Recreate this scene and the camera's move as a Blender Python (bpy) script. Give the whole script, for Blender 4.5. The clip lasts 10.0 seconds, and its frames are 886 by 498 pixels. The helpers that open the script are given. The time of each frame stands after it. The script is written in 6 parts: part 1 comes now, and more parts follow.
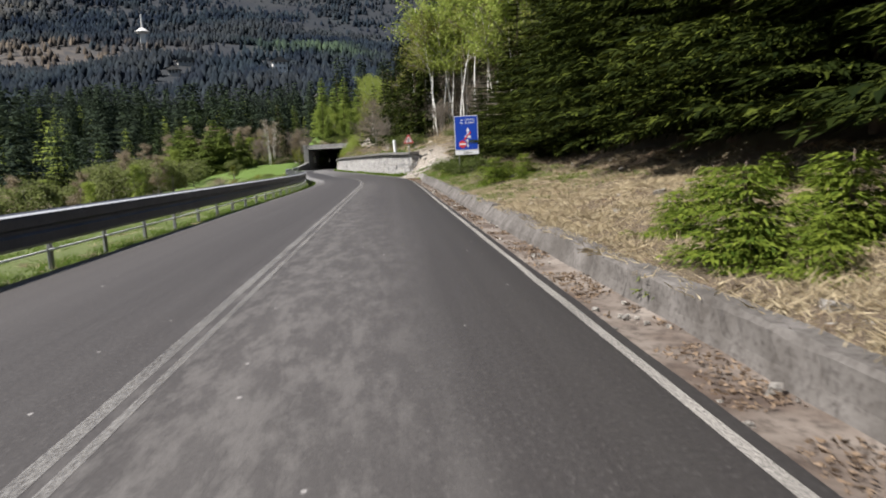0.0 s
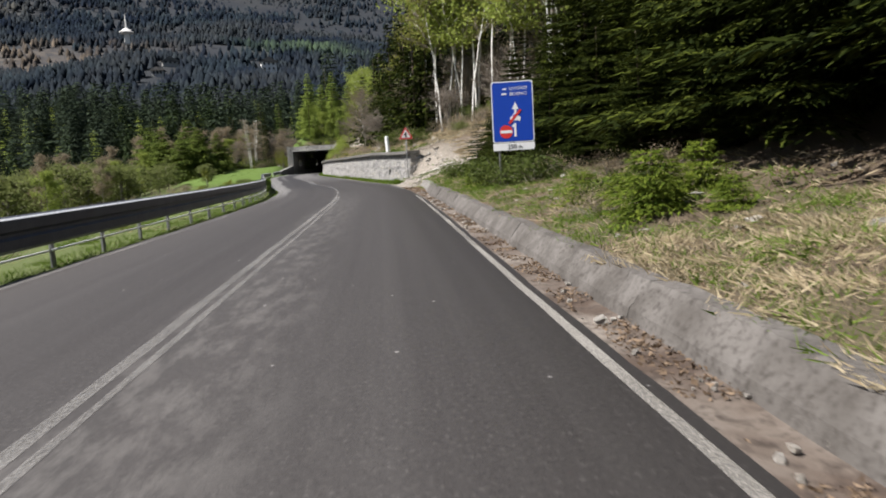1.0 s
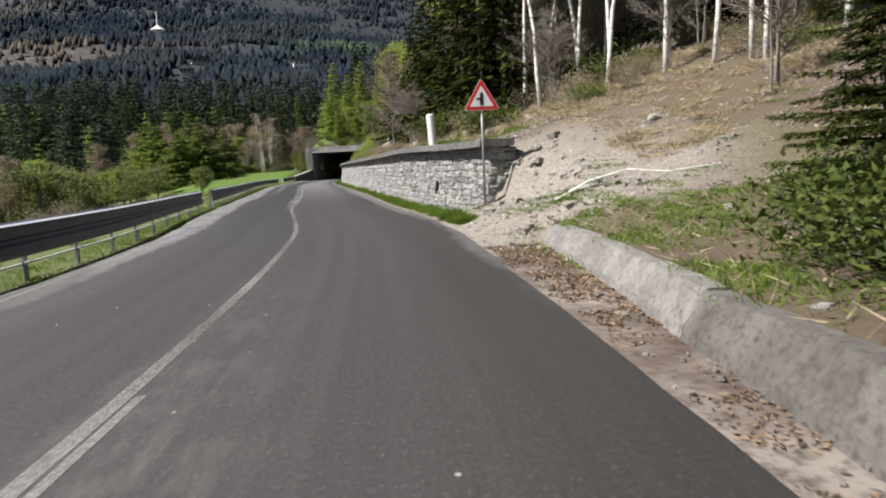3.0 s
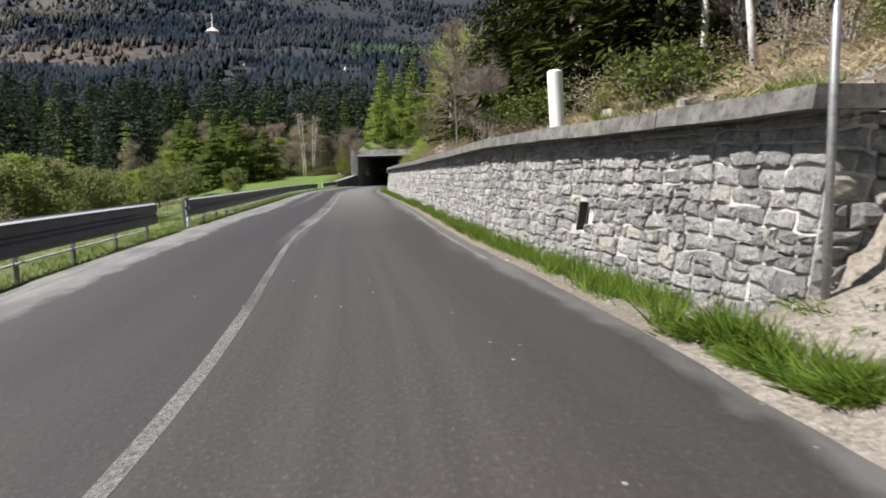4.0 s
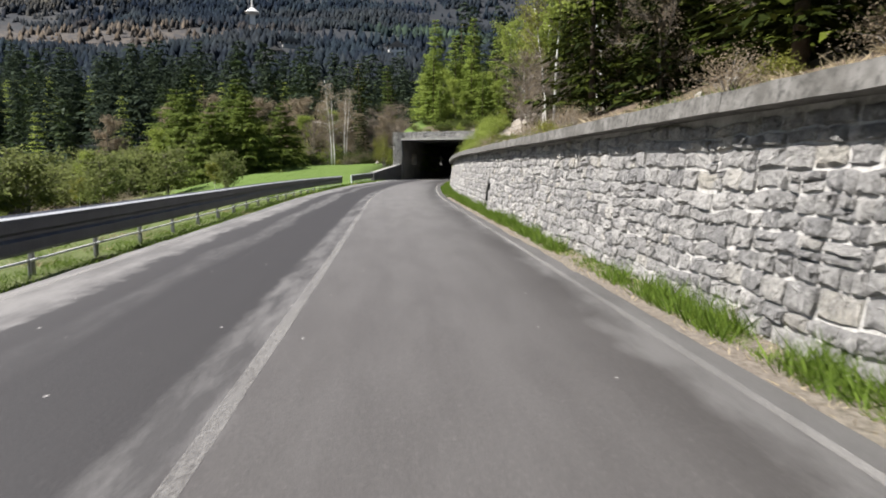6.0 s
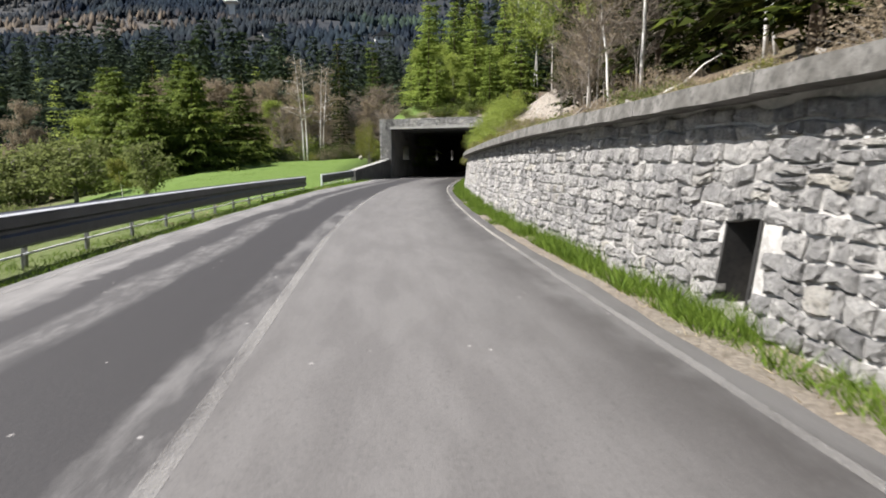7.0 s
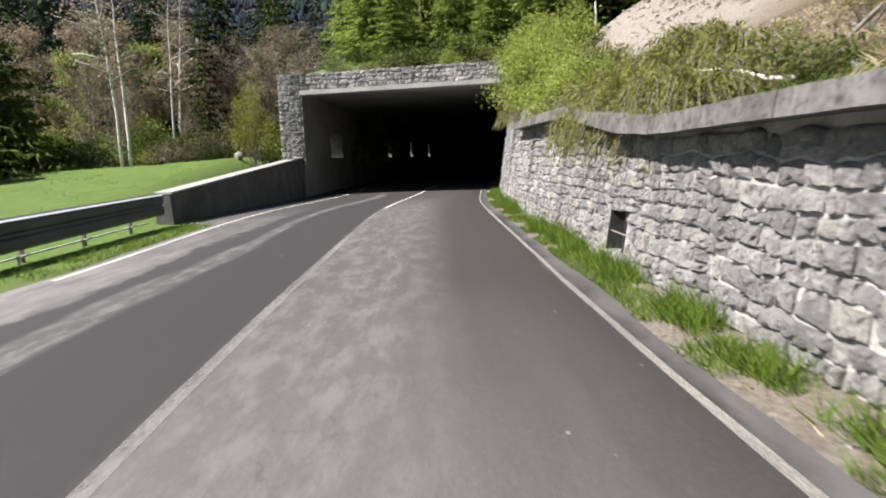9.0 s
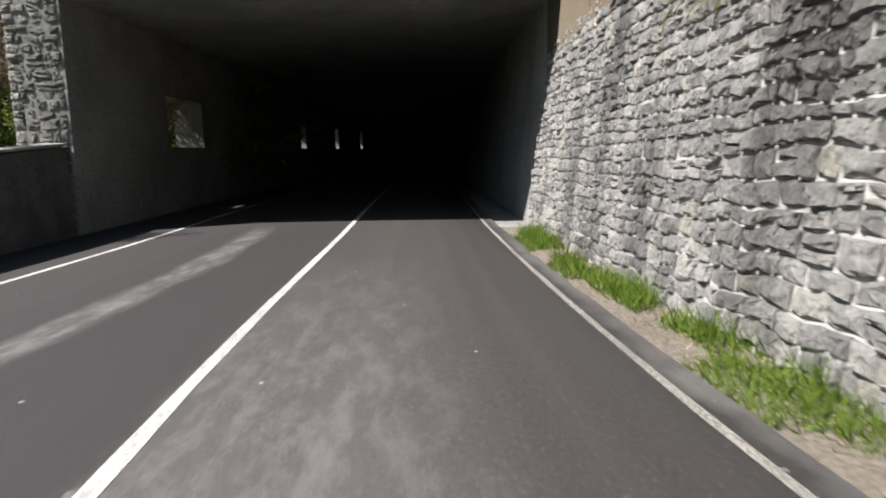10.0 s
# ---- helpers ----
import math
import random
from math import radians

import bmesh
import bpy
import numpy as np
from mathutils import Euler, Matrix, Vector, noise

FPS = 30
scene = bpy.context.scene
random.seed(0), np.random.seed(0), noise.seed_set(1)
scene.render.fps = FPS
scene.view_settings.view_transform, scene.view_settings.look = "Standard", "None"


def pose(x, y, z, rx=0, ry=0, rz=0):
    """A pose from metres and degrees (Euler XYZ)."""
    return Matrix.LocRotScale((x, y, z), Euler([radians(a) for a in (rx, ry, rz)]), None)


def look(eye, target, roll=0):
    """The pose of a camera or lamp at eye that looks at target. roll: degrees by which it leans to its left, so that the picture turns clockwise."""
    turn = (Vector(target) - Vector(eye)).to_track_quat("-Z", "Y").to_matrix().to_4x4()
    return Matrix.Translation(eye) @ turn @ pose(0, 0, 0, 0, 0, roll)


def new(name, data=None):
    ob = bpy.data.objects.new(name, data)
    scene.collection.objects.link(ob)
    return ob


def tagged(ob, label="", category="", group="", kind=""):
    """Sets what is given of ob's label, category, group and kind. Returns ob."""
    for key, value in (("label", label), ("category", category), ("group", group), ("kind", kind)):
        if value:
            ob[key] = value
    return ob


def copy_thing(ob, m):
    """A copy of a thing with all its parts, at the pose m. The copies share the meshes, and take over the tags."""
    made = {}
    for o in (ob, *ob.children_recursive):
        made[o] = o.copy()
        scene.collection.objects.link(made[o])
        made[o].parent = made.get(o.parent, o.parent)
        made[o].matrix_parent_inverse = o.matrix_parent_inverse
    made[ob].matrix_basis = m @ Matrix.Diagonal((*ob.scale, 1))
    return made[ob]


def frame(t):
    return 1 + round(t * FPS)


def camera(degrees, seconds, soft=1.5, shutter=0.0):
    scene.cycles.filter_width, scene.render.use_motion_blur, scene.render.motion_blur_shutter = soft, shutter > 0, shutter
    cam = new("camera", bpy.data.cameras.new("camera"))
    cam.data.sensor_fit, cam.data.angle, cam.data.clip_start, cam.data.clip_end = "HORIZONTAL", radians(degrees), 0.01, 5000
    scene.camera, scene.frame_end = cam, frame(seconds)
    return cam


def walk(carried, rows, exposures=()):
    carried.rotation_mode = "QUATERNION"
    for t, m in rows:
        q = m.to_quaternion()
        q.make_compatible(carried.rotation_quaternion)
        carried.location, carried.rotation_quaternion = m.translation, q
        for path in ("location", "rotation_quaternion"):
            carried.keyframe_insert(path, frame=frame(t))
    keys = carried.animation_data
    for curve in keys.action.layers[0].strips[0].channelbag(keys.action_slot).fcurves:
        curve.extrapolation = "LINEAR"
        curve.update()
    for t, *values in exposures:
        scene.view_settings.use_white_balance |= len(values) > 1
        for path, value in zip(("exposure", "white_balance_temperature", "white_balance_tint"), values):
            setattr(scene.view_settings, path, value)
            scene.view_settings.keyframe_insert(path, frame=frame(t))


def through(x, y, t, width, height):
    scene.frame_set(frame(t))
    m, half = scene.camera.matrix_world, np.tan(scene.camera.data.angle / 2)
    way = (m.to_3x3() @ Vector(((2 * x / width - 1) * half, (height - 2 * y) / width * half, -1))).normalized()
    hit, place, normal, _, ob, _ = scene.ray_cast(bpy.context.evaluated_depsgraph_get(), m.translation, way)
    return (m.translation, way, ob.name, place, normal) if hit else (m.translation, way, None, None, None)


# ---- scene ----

cam = camera(65.4, 10.0, soft=1.9, shutter=0.06)
PATH = [
    (0, (0.203, -0.085, 1.28), (0.172, 1.897, 1.016), -2.9),
    (0.5, (-0.357, 6.914, 1.261), (-0.374, 8.898, 1.004), -2.8),
    (1, (-0.805, 13.386, 1.213), (-0.819, 15.369, 0.955), -3.3),
    (1.5, (-1.29, 19.662, 1.226), (-1.315, 21.645, 0.968), -3.6),
    (2, (-1.766, 25.277, 1.213), (-1.801, 27.26, 0.956), -3.3),
    (3.5, (-3.72, 41.68, 1.231), (-3.891, 43.66, 1.008), -2.0),
    (4, (-4.831, 46.883, 1.199), (-5.07, 48.858, 0.987), -1.1),
    (4.5, (-6.295, 52.123, 1.201), (-6.595, 54.088, 0.982), -0.8),
    (5, (-7.798, 57.472, 1.289), (-8.14, 59.429, 1.056), -0.2),
    (5.5, (-9.325, 64.167, 1.266), (-9.683, 66.121, 1.034), -0.0),
    (7, (-14.960, 86.881, 1.265), (-15.280, 88.839, 1.014), -0.6),
    (7.5, (-16.799, 94.546, 1.273), (-17.098, 96.508, 1.027), -0.7),
    (8, (-18.544, 102.733, 1.251), (-18.822, 104.697, 0.996), -1.3),
    (8.5, (-20.114, 110.830, 1.288), (-20.351, 112.800, 1.032), -2.0),
    (9, (-21.579, 119.834, 1.295), (-21.742, 121.810, 1.033), -2.3),
    (9.5, (-22.624, 128.952, 1.266), (-22.709, 130.930, 0.982), -2.7),
    (10, (-23.385, 137.412, 1.239), (-23.352, 139.391, 0.954), -1.7),
]
walk(cam, [(t, look(eye, target, roll)) for t, eye, target, roll in PATH], [(0, 0.78), (2, 0.62), (4, 0.84), (5.5, 0.9), (7, 1.04), (9.5, 1.06), (10, 0.95)])

# ---- light ----
SUN = Vector((-0.57, -0.24, 0.78)).normalized()
world = bpy.data.worlds.new("world")
scene.world = world
world.use_nodes = True
sky = world.node_tree.nodes.new("ShaderNodeTexSky")
sky.sky_type, sky.sun_disc = "NISHITA", False
sky.sun_elevation = math.asin(SUN.z)
sky.sun_rotation = math.atan2(SUN.x, SUN.y)
world.node_tree.links.new(sky.outputs[0], world.node_tree.nodes["Background"].inputs[0])
world.node_tree.nodes["Background"].inputs[1].default_value = 0.046
sun = new("sun", bpy.data.lights.new("sun", "SUN"))
sun.data.energy, sun.data.angle, sun.data.color = 5.4, radians(0.6), (1.0, 0.965, 0.94)
sun.matrix_world = look(SUN * 100, (0, 0, 0))
scene.view_settings.exposure = 0.6


# ---- materials ----
def mat(name, rough=0.8, metal=0.0):
    m = bpy.data.materials.new(name)
    m.use_nodes = True
    b = m.node_tree.nodes["Principled BSDF"]
    b.inputs["Roughness"].default_value, b.inputs["Metallic"].default_value = rough, metal
    return m, m.node_tree.nodes, m.node_tree.links, b


def coords(n, l, kind="Object", scale=(1, 1, 1)):
    t, mp = n.new("ShaderNodeTexCoord"), n.new("ShaderNodeMapping")
    mp.inputs["Scale"].default_value = scale
    l.new(t.outputs[kind], mp.inputs[0])
    return mp.outputs[0]


def tex(n, l, vec, scale, detail=5, rough=0.55):
    t = n.new("ShaderNodeTexNoise")
    t.inputs["Scale"].default_value, t.inputs["Detail"].default_value, t.inputs["Roughness"].default_value = scale, detail, rough
    l.new(vec, t.inputs["Vector"])
    return t.outputs[0]


def ramp(n, l, fac, stops):
    r = n.new("ShaderNodeValToRGB")
    while len(r.color_ramp.elements) < len(stops):
        r.color_ramp.elements.new(0.5)
    for e, (p, c) in zip(r.color_ramp.elements, stops):
        e.position, e.color = p, (*c, 1) if len(c) == 3 else c
    l.new(fac, r.inputs[0])
    return r.outputs[0]


def mix(n, l, fac, a, b, mode="MIX"):
    m = n.new("ShaderNodeMix")
    m.data_type, m.blend_type = "RGBA", mode
    for sock, v in ((m.inputs[0], fac), (m.inputs[6], a), (m.inputs[7], b)):
        if isinstance(v, (int, float)):
            sock.default_value = v
        elif isinstance(v, tuple):
            sock.default_value = (*v, 1)
        else:
            l.new(v, sock)
    return m.outputs[2]


def math_node(n, l, op, a, b=0.0, c=None):
    m = n.new("ShaderNodeMath")
    m.operation = op
    for sock, v in zip(m.inputs, (a, b) if c is None else (a, b, c)):
        if isinstance(v, (int, float)):
            sock.default_value = v
        else:
            l.new(v, sock)
    return m.outputs[0]


def bump(n, l, b, height, strength=0.5, dist=0.02):
    k = n.new("ShaderNodeBump")
    k.inputs["Strength"].default_value, k.inputs["Distance"].default_value = strength, dist
    l.new(height, k.inputs["Height"])
    l.new(k.outputs[0], b.inputs["Normal"])


def rough_stuff(name, c1, c2, c3, scale=4.0, fine=40.0, rough=0.85, bumps=0.5, dist=0.02, metal=0.0, kind="Object"):
    """A weathered surface: two colours at a large scale, a third in fine grain."""
    m, n, l, b = mat(name, rough, metal)
    v = coords(n, l, kind)
    big, small = tex(n, l, v, scale), tex(n, l, v, fine, 8, 0.65)
    c = mix(n, l, ramp(n, l, big, [(0.38, (0, 0, 0)), (0.62, (1, 1, 1))]), c1, c2)
    c = mix(n, l, ramp(n, l, small, [(0.48, (0, 0, 0)), (0.7, (1, 1, 1))]), c, c3)
    l.new(c, b.inputs["Base Color"])
    bump(n, l, b, small, bumps, dist)
    return m


def leaf_mat(name, dark, light, through=0.3, spread=0.25, gloss=0.12, bias=0.5):
    """Foliage: each leaf and each plant takes its own shade; some light passes through."""
    m, n, l, b = mat(name, 0.6)
    g, o = n.new("ShaderNodeNewGeometry"), n.new("ShaderNodeObjectInfo")
    f = math_node(n, l, "MULTIPLY_ADD", o.outputs["Random"], spread, math_node(n, l, "MULTIPLY", g.outputs["Random Per Island"], 1.0 - spread))
    c = ramp(n, l, f, [(0.0, dark), (0.6, tuple(p + (q - p) * (0.6 if bias == 0.5 else bias) for p, q in zip(dark, light))), (1.0, light)])
    l.new(c, b.inputs["Base Color"])
    b.inputs["Specular IOR Level"].default_value = gloss
    t, s = n.new("ShaderNodeBsdfTranslucent"), n.new("ShaderNodeMixShader")
    l.new(c, t.inputs[0])
    s.inputs[0].default_value = through
    l.new(b.outputs[0], s.inputs[1])
    l.new(t.outputs[0], s.inputs[2])
    l.new(s.outputs[0], n["Material Output"].inputs[0])
    return m


def plain(name, c, rough=0.5, metal=0.0, grime=0.25):
    m, n, l, b = mat(name, rough, metal)
    v = coords(n, l)
    k = tex(n, l, v, 6.0, 6, 0.6)
    l.new(mix(n, l, ramp(n, l, k, [(0.45, (0, 0, 0)), (0.75, (grime, grime, grime))]), c, tuple(0.45 * q for q in c)), b.inputs["Base Color"])
    return m


def asphalt_mat():
    """Old asphalt; the map's first axis runs across the road from its middle line, the second along it, in metres."""
    m, n, l, b = mat("asphalt", 0.62)
    b.inputs["Specular IOR Level"].default_value = 0.5
    uv = n.new("ShaderNodeUVMap")
    uv.uv_map = "road"
    sep = n.new("ShaderNodeSeparateXYZ")
    l.new(uv.outputs[0], sep.inputs[0])
    across, along = sep.outputs[0], sep.outputs[1]

    def stretched(sx, sy, scale, detail=5, rough=0.6):
        mp = n.new("ShaderNodeMapping")
        mp.inputs["Scale"].default_value = (sx, sy, 1)
        l.new(uv.outputs[0], mp.inputs[0])
        return tex(n, l, mp.outputs[0], scale, detail, rough)

    def window(v, a, b_, c_, d_):
        """1 between b and c, falling to 0 at a and d."""
        r1, r2 = n.new("ShaderNodeMapRange"), n.new("ShaderNodeMapRange")
        for r, p, q in ((r1, a, b_), (r2, d_, c_)):
            r.inputs["From Min"].default_value, r.inputs["From Max"].default_value = p, q
            l.new(v, r.inputs["Value"])
        return math_node(n, l, "MULTIPLY", r1.outputs[0], r2.outputs[0])

    def level(v, lo, hi, top=1.0):
        if lo > hi:
            return ramp(n, l, v, [(hi, (top, top, top)), (lo, (0, 0, 0))])
        return ramp(n, l, v, [(lo, (0, 0, 0)), (hi, (top, top, top))])

    wob = stretched(0.6, 0.12, 1.0, 3)
    shake = stretched(1, 0.5, 3.5, 6)
    across_w = math_node(n, l, "MULTIPLY_ADD", wob, 1.0, math_node(n, l, "SUBTRACT", across, 0.5))
    across_r = math_node(n, l, "MULTIPLY_ADD", shake, 0.5, math_node(n, l, "SUBTRACT", across_w, 0.25))
    across_j = math_node(n, l, "MULTIPLY_ADD", stretched(1, 0.6, 2.2, 7, 0.7), 0.26, math_node(n, l, "SUBTRACT", across, 0.13))
    grain = stretched(1, 1, 130.0, 4, 0.7)
    chips = stretched(1, 0.8, 32.0, 5, 0.75)
    fleck = stretched(1, 0.28, 5.0, 10, 0.72)
    ragged = level(stretched(1, 0.2, 2.4, 9, 0.68), 0.42, 0.58)
    streak = stretched(3.4, 0.03, 1.0, 8, 0.65)
    g = level(grain, 0.3, 0.7)
    speck = level(chips, 0.56, 0.68)
    pits = level(chips, 0.46, 0.34)
    base = mix(n, l, g, (0.024, 0.0212, 0.0202), (0.066, 0.0585, 0.0548))
    base = mix(n, l, level(streak, 0.42, 0.62, 0.4), base, (0.066, 0.06, 0.0565))
    base = mix(n, l, math_node(n, l, "MULTIPLY", speck, 0.4), base, (0.2, 0.185, 0.172))
    base = mix(n, l, math_node(n, l, "MULTIPLY", pits, 0.6), base, (0.022, 0.02, 0.019))
    mid_ = mix(n, l, g, (0.075, 0.069, 0.064), (0.152, 0.14, 0.13))
    pale = mix(n, l, g, (0.115, 0.11, 0.106), (0.25, 0.24, 0.23))
    flecked = level(fleck, 0.46, 0.6)
    # the far lane was laid anew, darker
    newer = math_node(n, l, "MULTIPLY", window(across_j, -9.0, -8.0, -0.12, -0.02), window(along, 44, 60, 150, 160))
    base = mix(n, l, math_node(n, l, "MULTIPLY", newer, 0.75), base, mix(n, l, g, (0.018, 0.0168, 0.0175), (0.044, 0.0405, 0.04)))
    # worn strip beside the middle line on the first stretch
    strip1 = math_node(n, l, "MULTIPLY", window(across_w, 0.05, 0.4, 1.1, 1.9), window(along, -60, -50, 7, 20))
    c = mix(n, l, math_node(n, l, "MULTIPLY", strip1, math_node(n, l, "MULTIPLY_ADD", flecked, 0.6, 0.2)), base, mid_)
    strip2 = math_node(n, l, "MULTIPLY", window(across_r, -0.35, -0.1, 0.4, 0.95), window(along, -60, -50, 36, 46))
    c = mix(n, l, math_node(n, l, "MULTIPLY", strip2, math_node(n, l, "MULTIPLY_ADD", flecked, 0.7, 0.15)), c, mid_)
    # the older, paler carriageway further on, with its dark repairs
    old = math_node(n, l, "MULTIPLY", window(across_j, -0.05, 0.0, 2.2, 2.9), window(along, 62, 96, 116, 127))
    c = mix(n, l, math_node(n, l, "MULTIPLY", old, math_node(n, l, "MULTIPLY_ADD", ragged, 0.25, 0.72)), c, mix(n, l, 0.66, mid_, pale))
    old2 = math_node(n, l, "MULTIPLY", window(across_j, -0.05, 0.0, 1.0, 1.75), window(along, 110, 121, 138, 147))
    c = mix(n, l, math_node(n, l, "MULTIPLY", old2, math_node(n, l, "MULTIPLY_ADD", flecked, 0.55, 0.38)), c, mix(n, l, 0.58, mid_, pale))
    c = mix(n, l, math_node(n, l, "MULTIPLY", old, level(streak, 0.52, 0.72, 0.35)), c, (0.08, 0.074, 0.069))
    c = mix(n, l, math_node(n, l, "MULTIPLY", old, math_node(n, l, "MULTIPLY", pits, 0.8)), c, (0.07, 0.066, 0.062))
    seam = math_node(n, l, "MULTIPLY", window(across_j, -0.44, -0.34, -0.02, 0.04), window(along, 58, 65, 104, 112))
    c = mix(n, l, math_node(n, l, "MULTIPLY", seam, math_node(n, l, "MULTIPLY_ADD", ragged, 0.5, 0.15)), c, pale)
    # dusty strips on the far lane
    edge = math_node(n, l, "MULTIPLY", window(across_r, -6.0, -5.0, -2.38, -2.22), window(along, 40, 50, 128, 142))
    c = mix(n, l, math_node(n, l, "MULTIPLY", edge, math_node(n, l, "MULTIPLY_ADD", ragged, 0.45, 0.45)), c, pale)
    track = math_node(n, l, "MULTIPLY", window(across_w, -1.87, -1.74, -1.55, -1.4), window(along, 74, 92, 150, 152))
    c = mix(n, l, math_node(n, l, "MULTIPLY", track, math_node(n, l, "MULTIPLY_ADD", flecked, 0.45, 0.25)), c, pale)
    # gravel dust along the near edge
    dust = math_node(n, l, "MULTIPLY", window(across_r, 2.7, 2.9, 9.0, 9.5), window(along, 40, 46, 300, 301))
    c = mix(n, l, math_node(n, l, "MULTIPLY", dust, math_node(n, l, "MULTIPLY_ADD", ragged, 0.35, 0.6)), c, pale)
    verge = math_node(n, l, "MULTIPLY", window(across_r, 2.5, 2.72, 9.0, 9.5), window(along, 54, 60, 92, 104))
    c = mix(n, l, math_node(n, l, "MULTIPLY", verge, math_node(n, l, "MULTIPLY_ADD", ragged, 0.4, 0.45)), c, pale)
    # fine cracks in the old lane
    cr = n.new("ShaderNodeTexVoronoi")
    cr.feature = "DISTANCE_TO_EDGE"
    cr.inputs["Scale"].default_value = 3.2
    mp = n.new("ShaderNodeMapping")
    mp.inputs["Scale"].default_value = (1.0, 0.45, 1)
    l.new(uv.outputs[0], mp.inputs[0])
    vm = n.new("ShaderNodeVectorMath")
    vm.operation = "MULTIPLY_ADD"
    tn = n.new("ShaderNodeTexNoise")
    tn.inputs["Scale"].default_value, tn.inputs["Detail"].default_value = 4.0, 6
    l.new(uv.outputs[0], tn.inputs["Vector"])
    l.new(tn.outputs[1], vm.inputs[0])
    vm.inputs[1].default_value = (0.35, 0.35, 0.35)
    l.new(mp.outputs[0], vm.inputs[2])
    l.new(vm.outputs[0], cr.inputs["Vector"])
    zone = math_node(n, l, "MULTIPLY", window(across_r, 0.1, 0.3, 1.0, 1.4), window(along, 92, 102, 128, 138))
    c = mix(n, l, math_node(n, l, "MULTIPLY", math_node(n, l, "MULTIPLY", zone, ragged), level(cr.outputs[0], 0.022, 0.008, 0.45)), c, (0.05, 0.047, 0.045))
    # small pale stones pressed into the surface
    vor = n.new("ShaderNodeTexVoronoi")
    vor.inputs["Scale"].default_value = 2.6
    l.new(uv.outputs[0], vor.inputs["Vector"])
    c = mix(n, l, level(vor.outputs["Distance"], 0.045, 0.03, 0.8), c, (0.4, 0.38, 0.36))
    l.new(c, b.inputs["Base Color"])
    bump(n, l, b, chips, 0.45, 0.008)
    return m


def paint_mat(name, amount, col=(0.62, 0.61, 0.58)):
    """Road paint rubbed away unevenly, down to the asphalt; amount is how much of it is left."""
    m, n, l, b = mat(name, 0.75)
    v = coords(n, l)
    large, fine, g = tex(n, l, v, 0.35, 4, 0.6), tex(n, l, v, 55.0, 8, 0.8), tex(n, l, v, 90.0, 4)
    k = math_node(n, l, "MULTIPLY_ADD", large, 0.25, math_node(n, l, "MULTIPLY", fine, 0.75))
    l.new(mix(n, l, g, tuple(0.7 * q for q in col), col), b.inputs["Base Color"])
    left_over = ramp(n, l, k, [(0.58 - amount * 0.3, (0, 0, 0)), (0.84 - amount * 0.3, (1, 1, 1))])
    t, s = n.new("ShaderNodeBsdfTransparent"), n.new("ShaderNodeMixShader")
    l.new(left_over, s.inputs[0])
    l.new(t.outputs[0], s.inputs[1])
    l.new(b.outputs[0], s.inputs[2])
    l.new(s.outputs[0], n["Material Output"].inputs[0])
    return m


def far_cover(n, l, v):
    """Colour of the far mountainside, the blue of haze mixed in: dark conifers, a strip of bare tan wood, dim meadows.
    """
    def reach(way):
        d = n.new("ShaderNodeVectorMath")
        d.operation = "DOT_PRODUCT"
        l.new(v, d.inputs[0])
        d.inputs[1].default_value = way
        return d.outputs["Value"]

    def hump(value, centre, half):
        k = math_node(n, l, "ABSOLUTE", math_node(n, l, "SUBTRACT", value, centre))
        r = n.new("ShaderNodeMapRange")
        r.interpolation_type = "SMOOTHSTEP"
        r.inputs["From Min"].default_value, r.inputs["From Max"].default_value = half, half * 0.4
        l.new(k, r.inputs["Value"])
        return r.outputs[0]

    up, side = reach((-0.35, 0.93, 0)), reach((0.93, 0.35, 0))
    big, mid_size, small = tex(n, l, v, 0.009, 5, 0.6), tex(n, l, v, 0.03, 6, 0.62), tex(n, l, v, 0.16, 5, 0.6)
    wavy = math_node(n, l, "MULTIPLY_ADD", mid_size, 130.0, math_node(n, l, "MULTIPLY_ADD", side, 0.35, up))
    # bluish conifer tones carry the tint of distant haze
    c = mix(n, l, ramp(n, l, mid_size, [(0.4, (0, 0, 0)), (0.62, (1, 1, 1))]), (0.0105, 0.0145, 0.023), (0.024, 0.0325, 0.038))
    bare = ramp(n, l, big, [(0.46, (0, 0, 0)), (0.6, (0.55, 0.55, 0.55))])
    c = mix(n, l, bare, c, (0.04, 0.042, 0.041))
    strip = math_node(n, l, "MULTIPLY", hump(wavy, 587.0, 58.0), hump(side, -190.0, 235.0))
    c = mix(n, l, math_node(n, l, "MULTIPLY", strip, ramp(n, l, small, [(0.35, (0.45, 0.45, 0.45)), (0.6, (1, 1, 1))])), c, (0.13, 0.104, 0.078))
    upper = math_node(n, l, "MULTIPLY", hump(up, 780.0, 160.0), hump(side, -260.0, 190.0))
    c = mix(n, l, math_node(n, l, "MULTIPLY", upper, ramp(n, l, mid_size, [(0.42, (0, 0, 0)), (0.6, (0.9, 0.9, 0.9))])), c, (0.12, 0.105, 0.08))
    green = math_node(n, l, "MULTIPLY", hump(up, 545.0, 62.0), hump(side, 95.0, 62.0))
    c = mix(n, l, math_node(n, l, "MULTIPLY", green, ramp(n, l, mid_size, [(0.36, (0.2, 0.2, 0.2)), (0.6, (0.85, 0.85, 0.85))])), c, (0.055, 0.08, 0.045))
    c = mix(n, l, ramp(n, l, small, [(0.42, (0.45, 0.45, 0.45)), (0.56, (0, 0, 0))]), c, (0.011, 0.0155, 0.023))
    return c


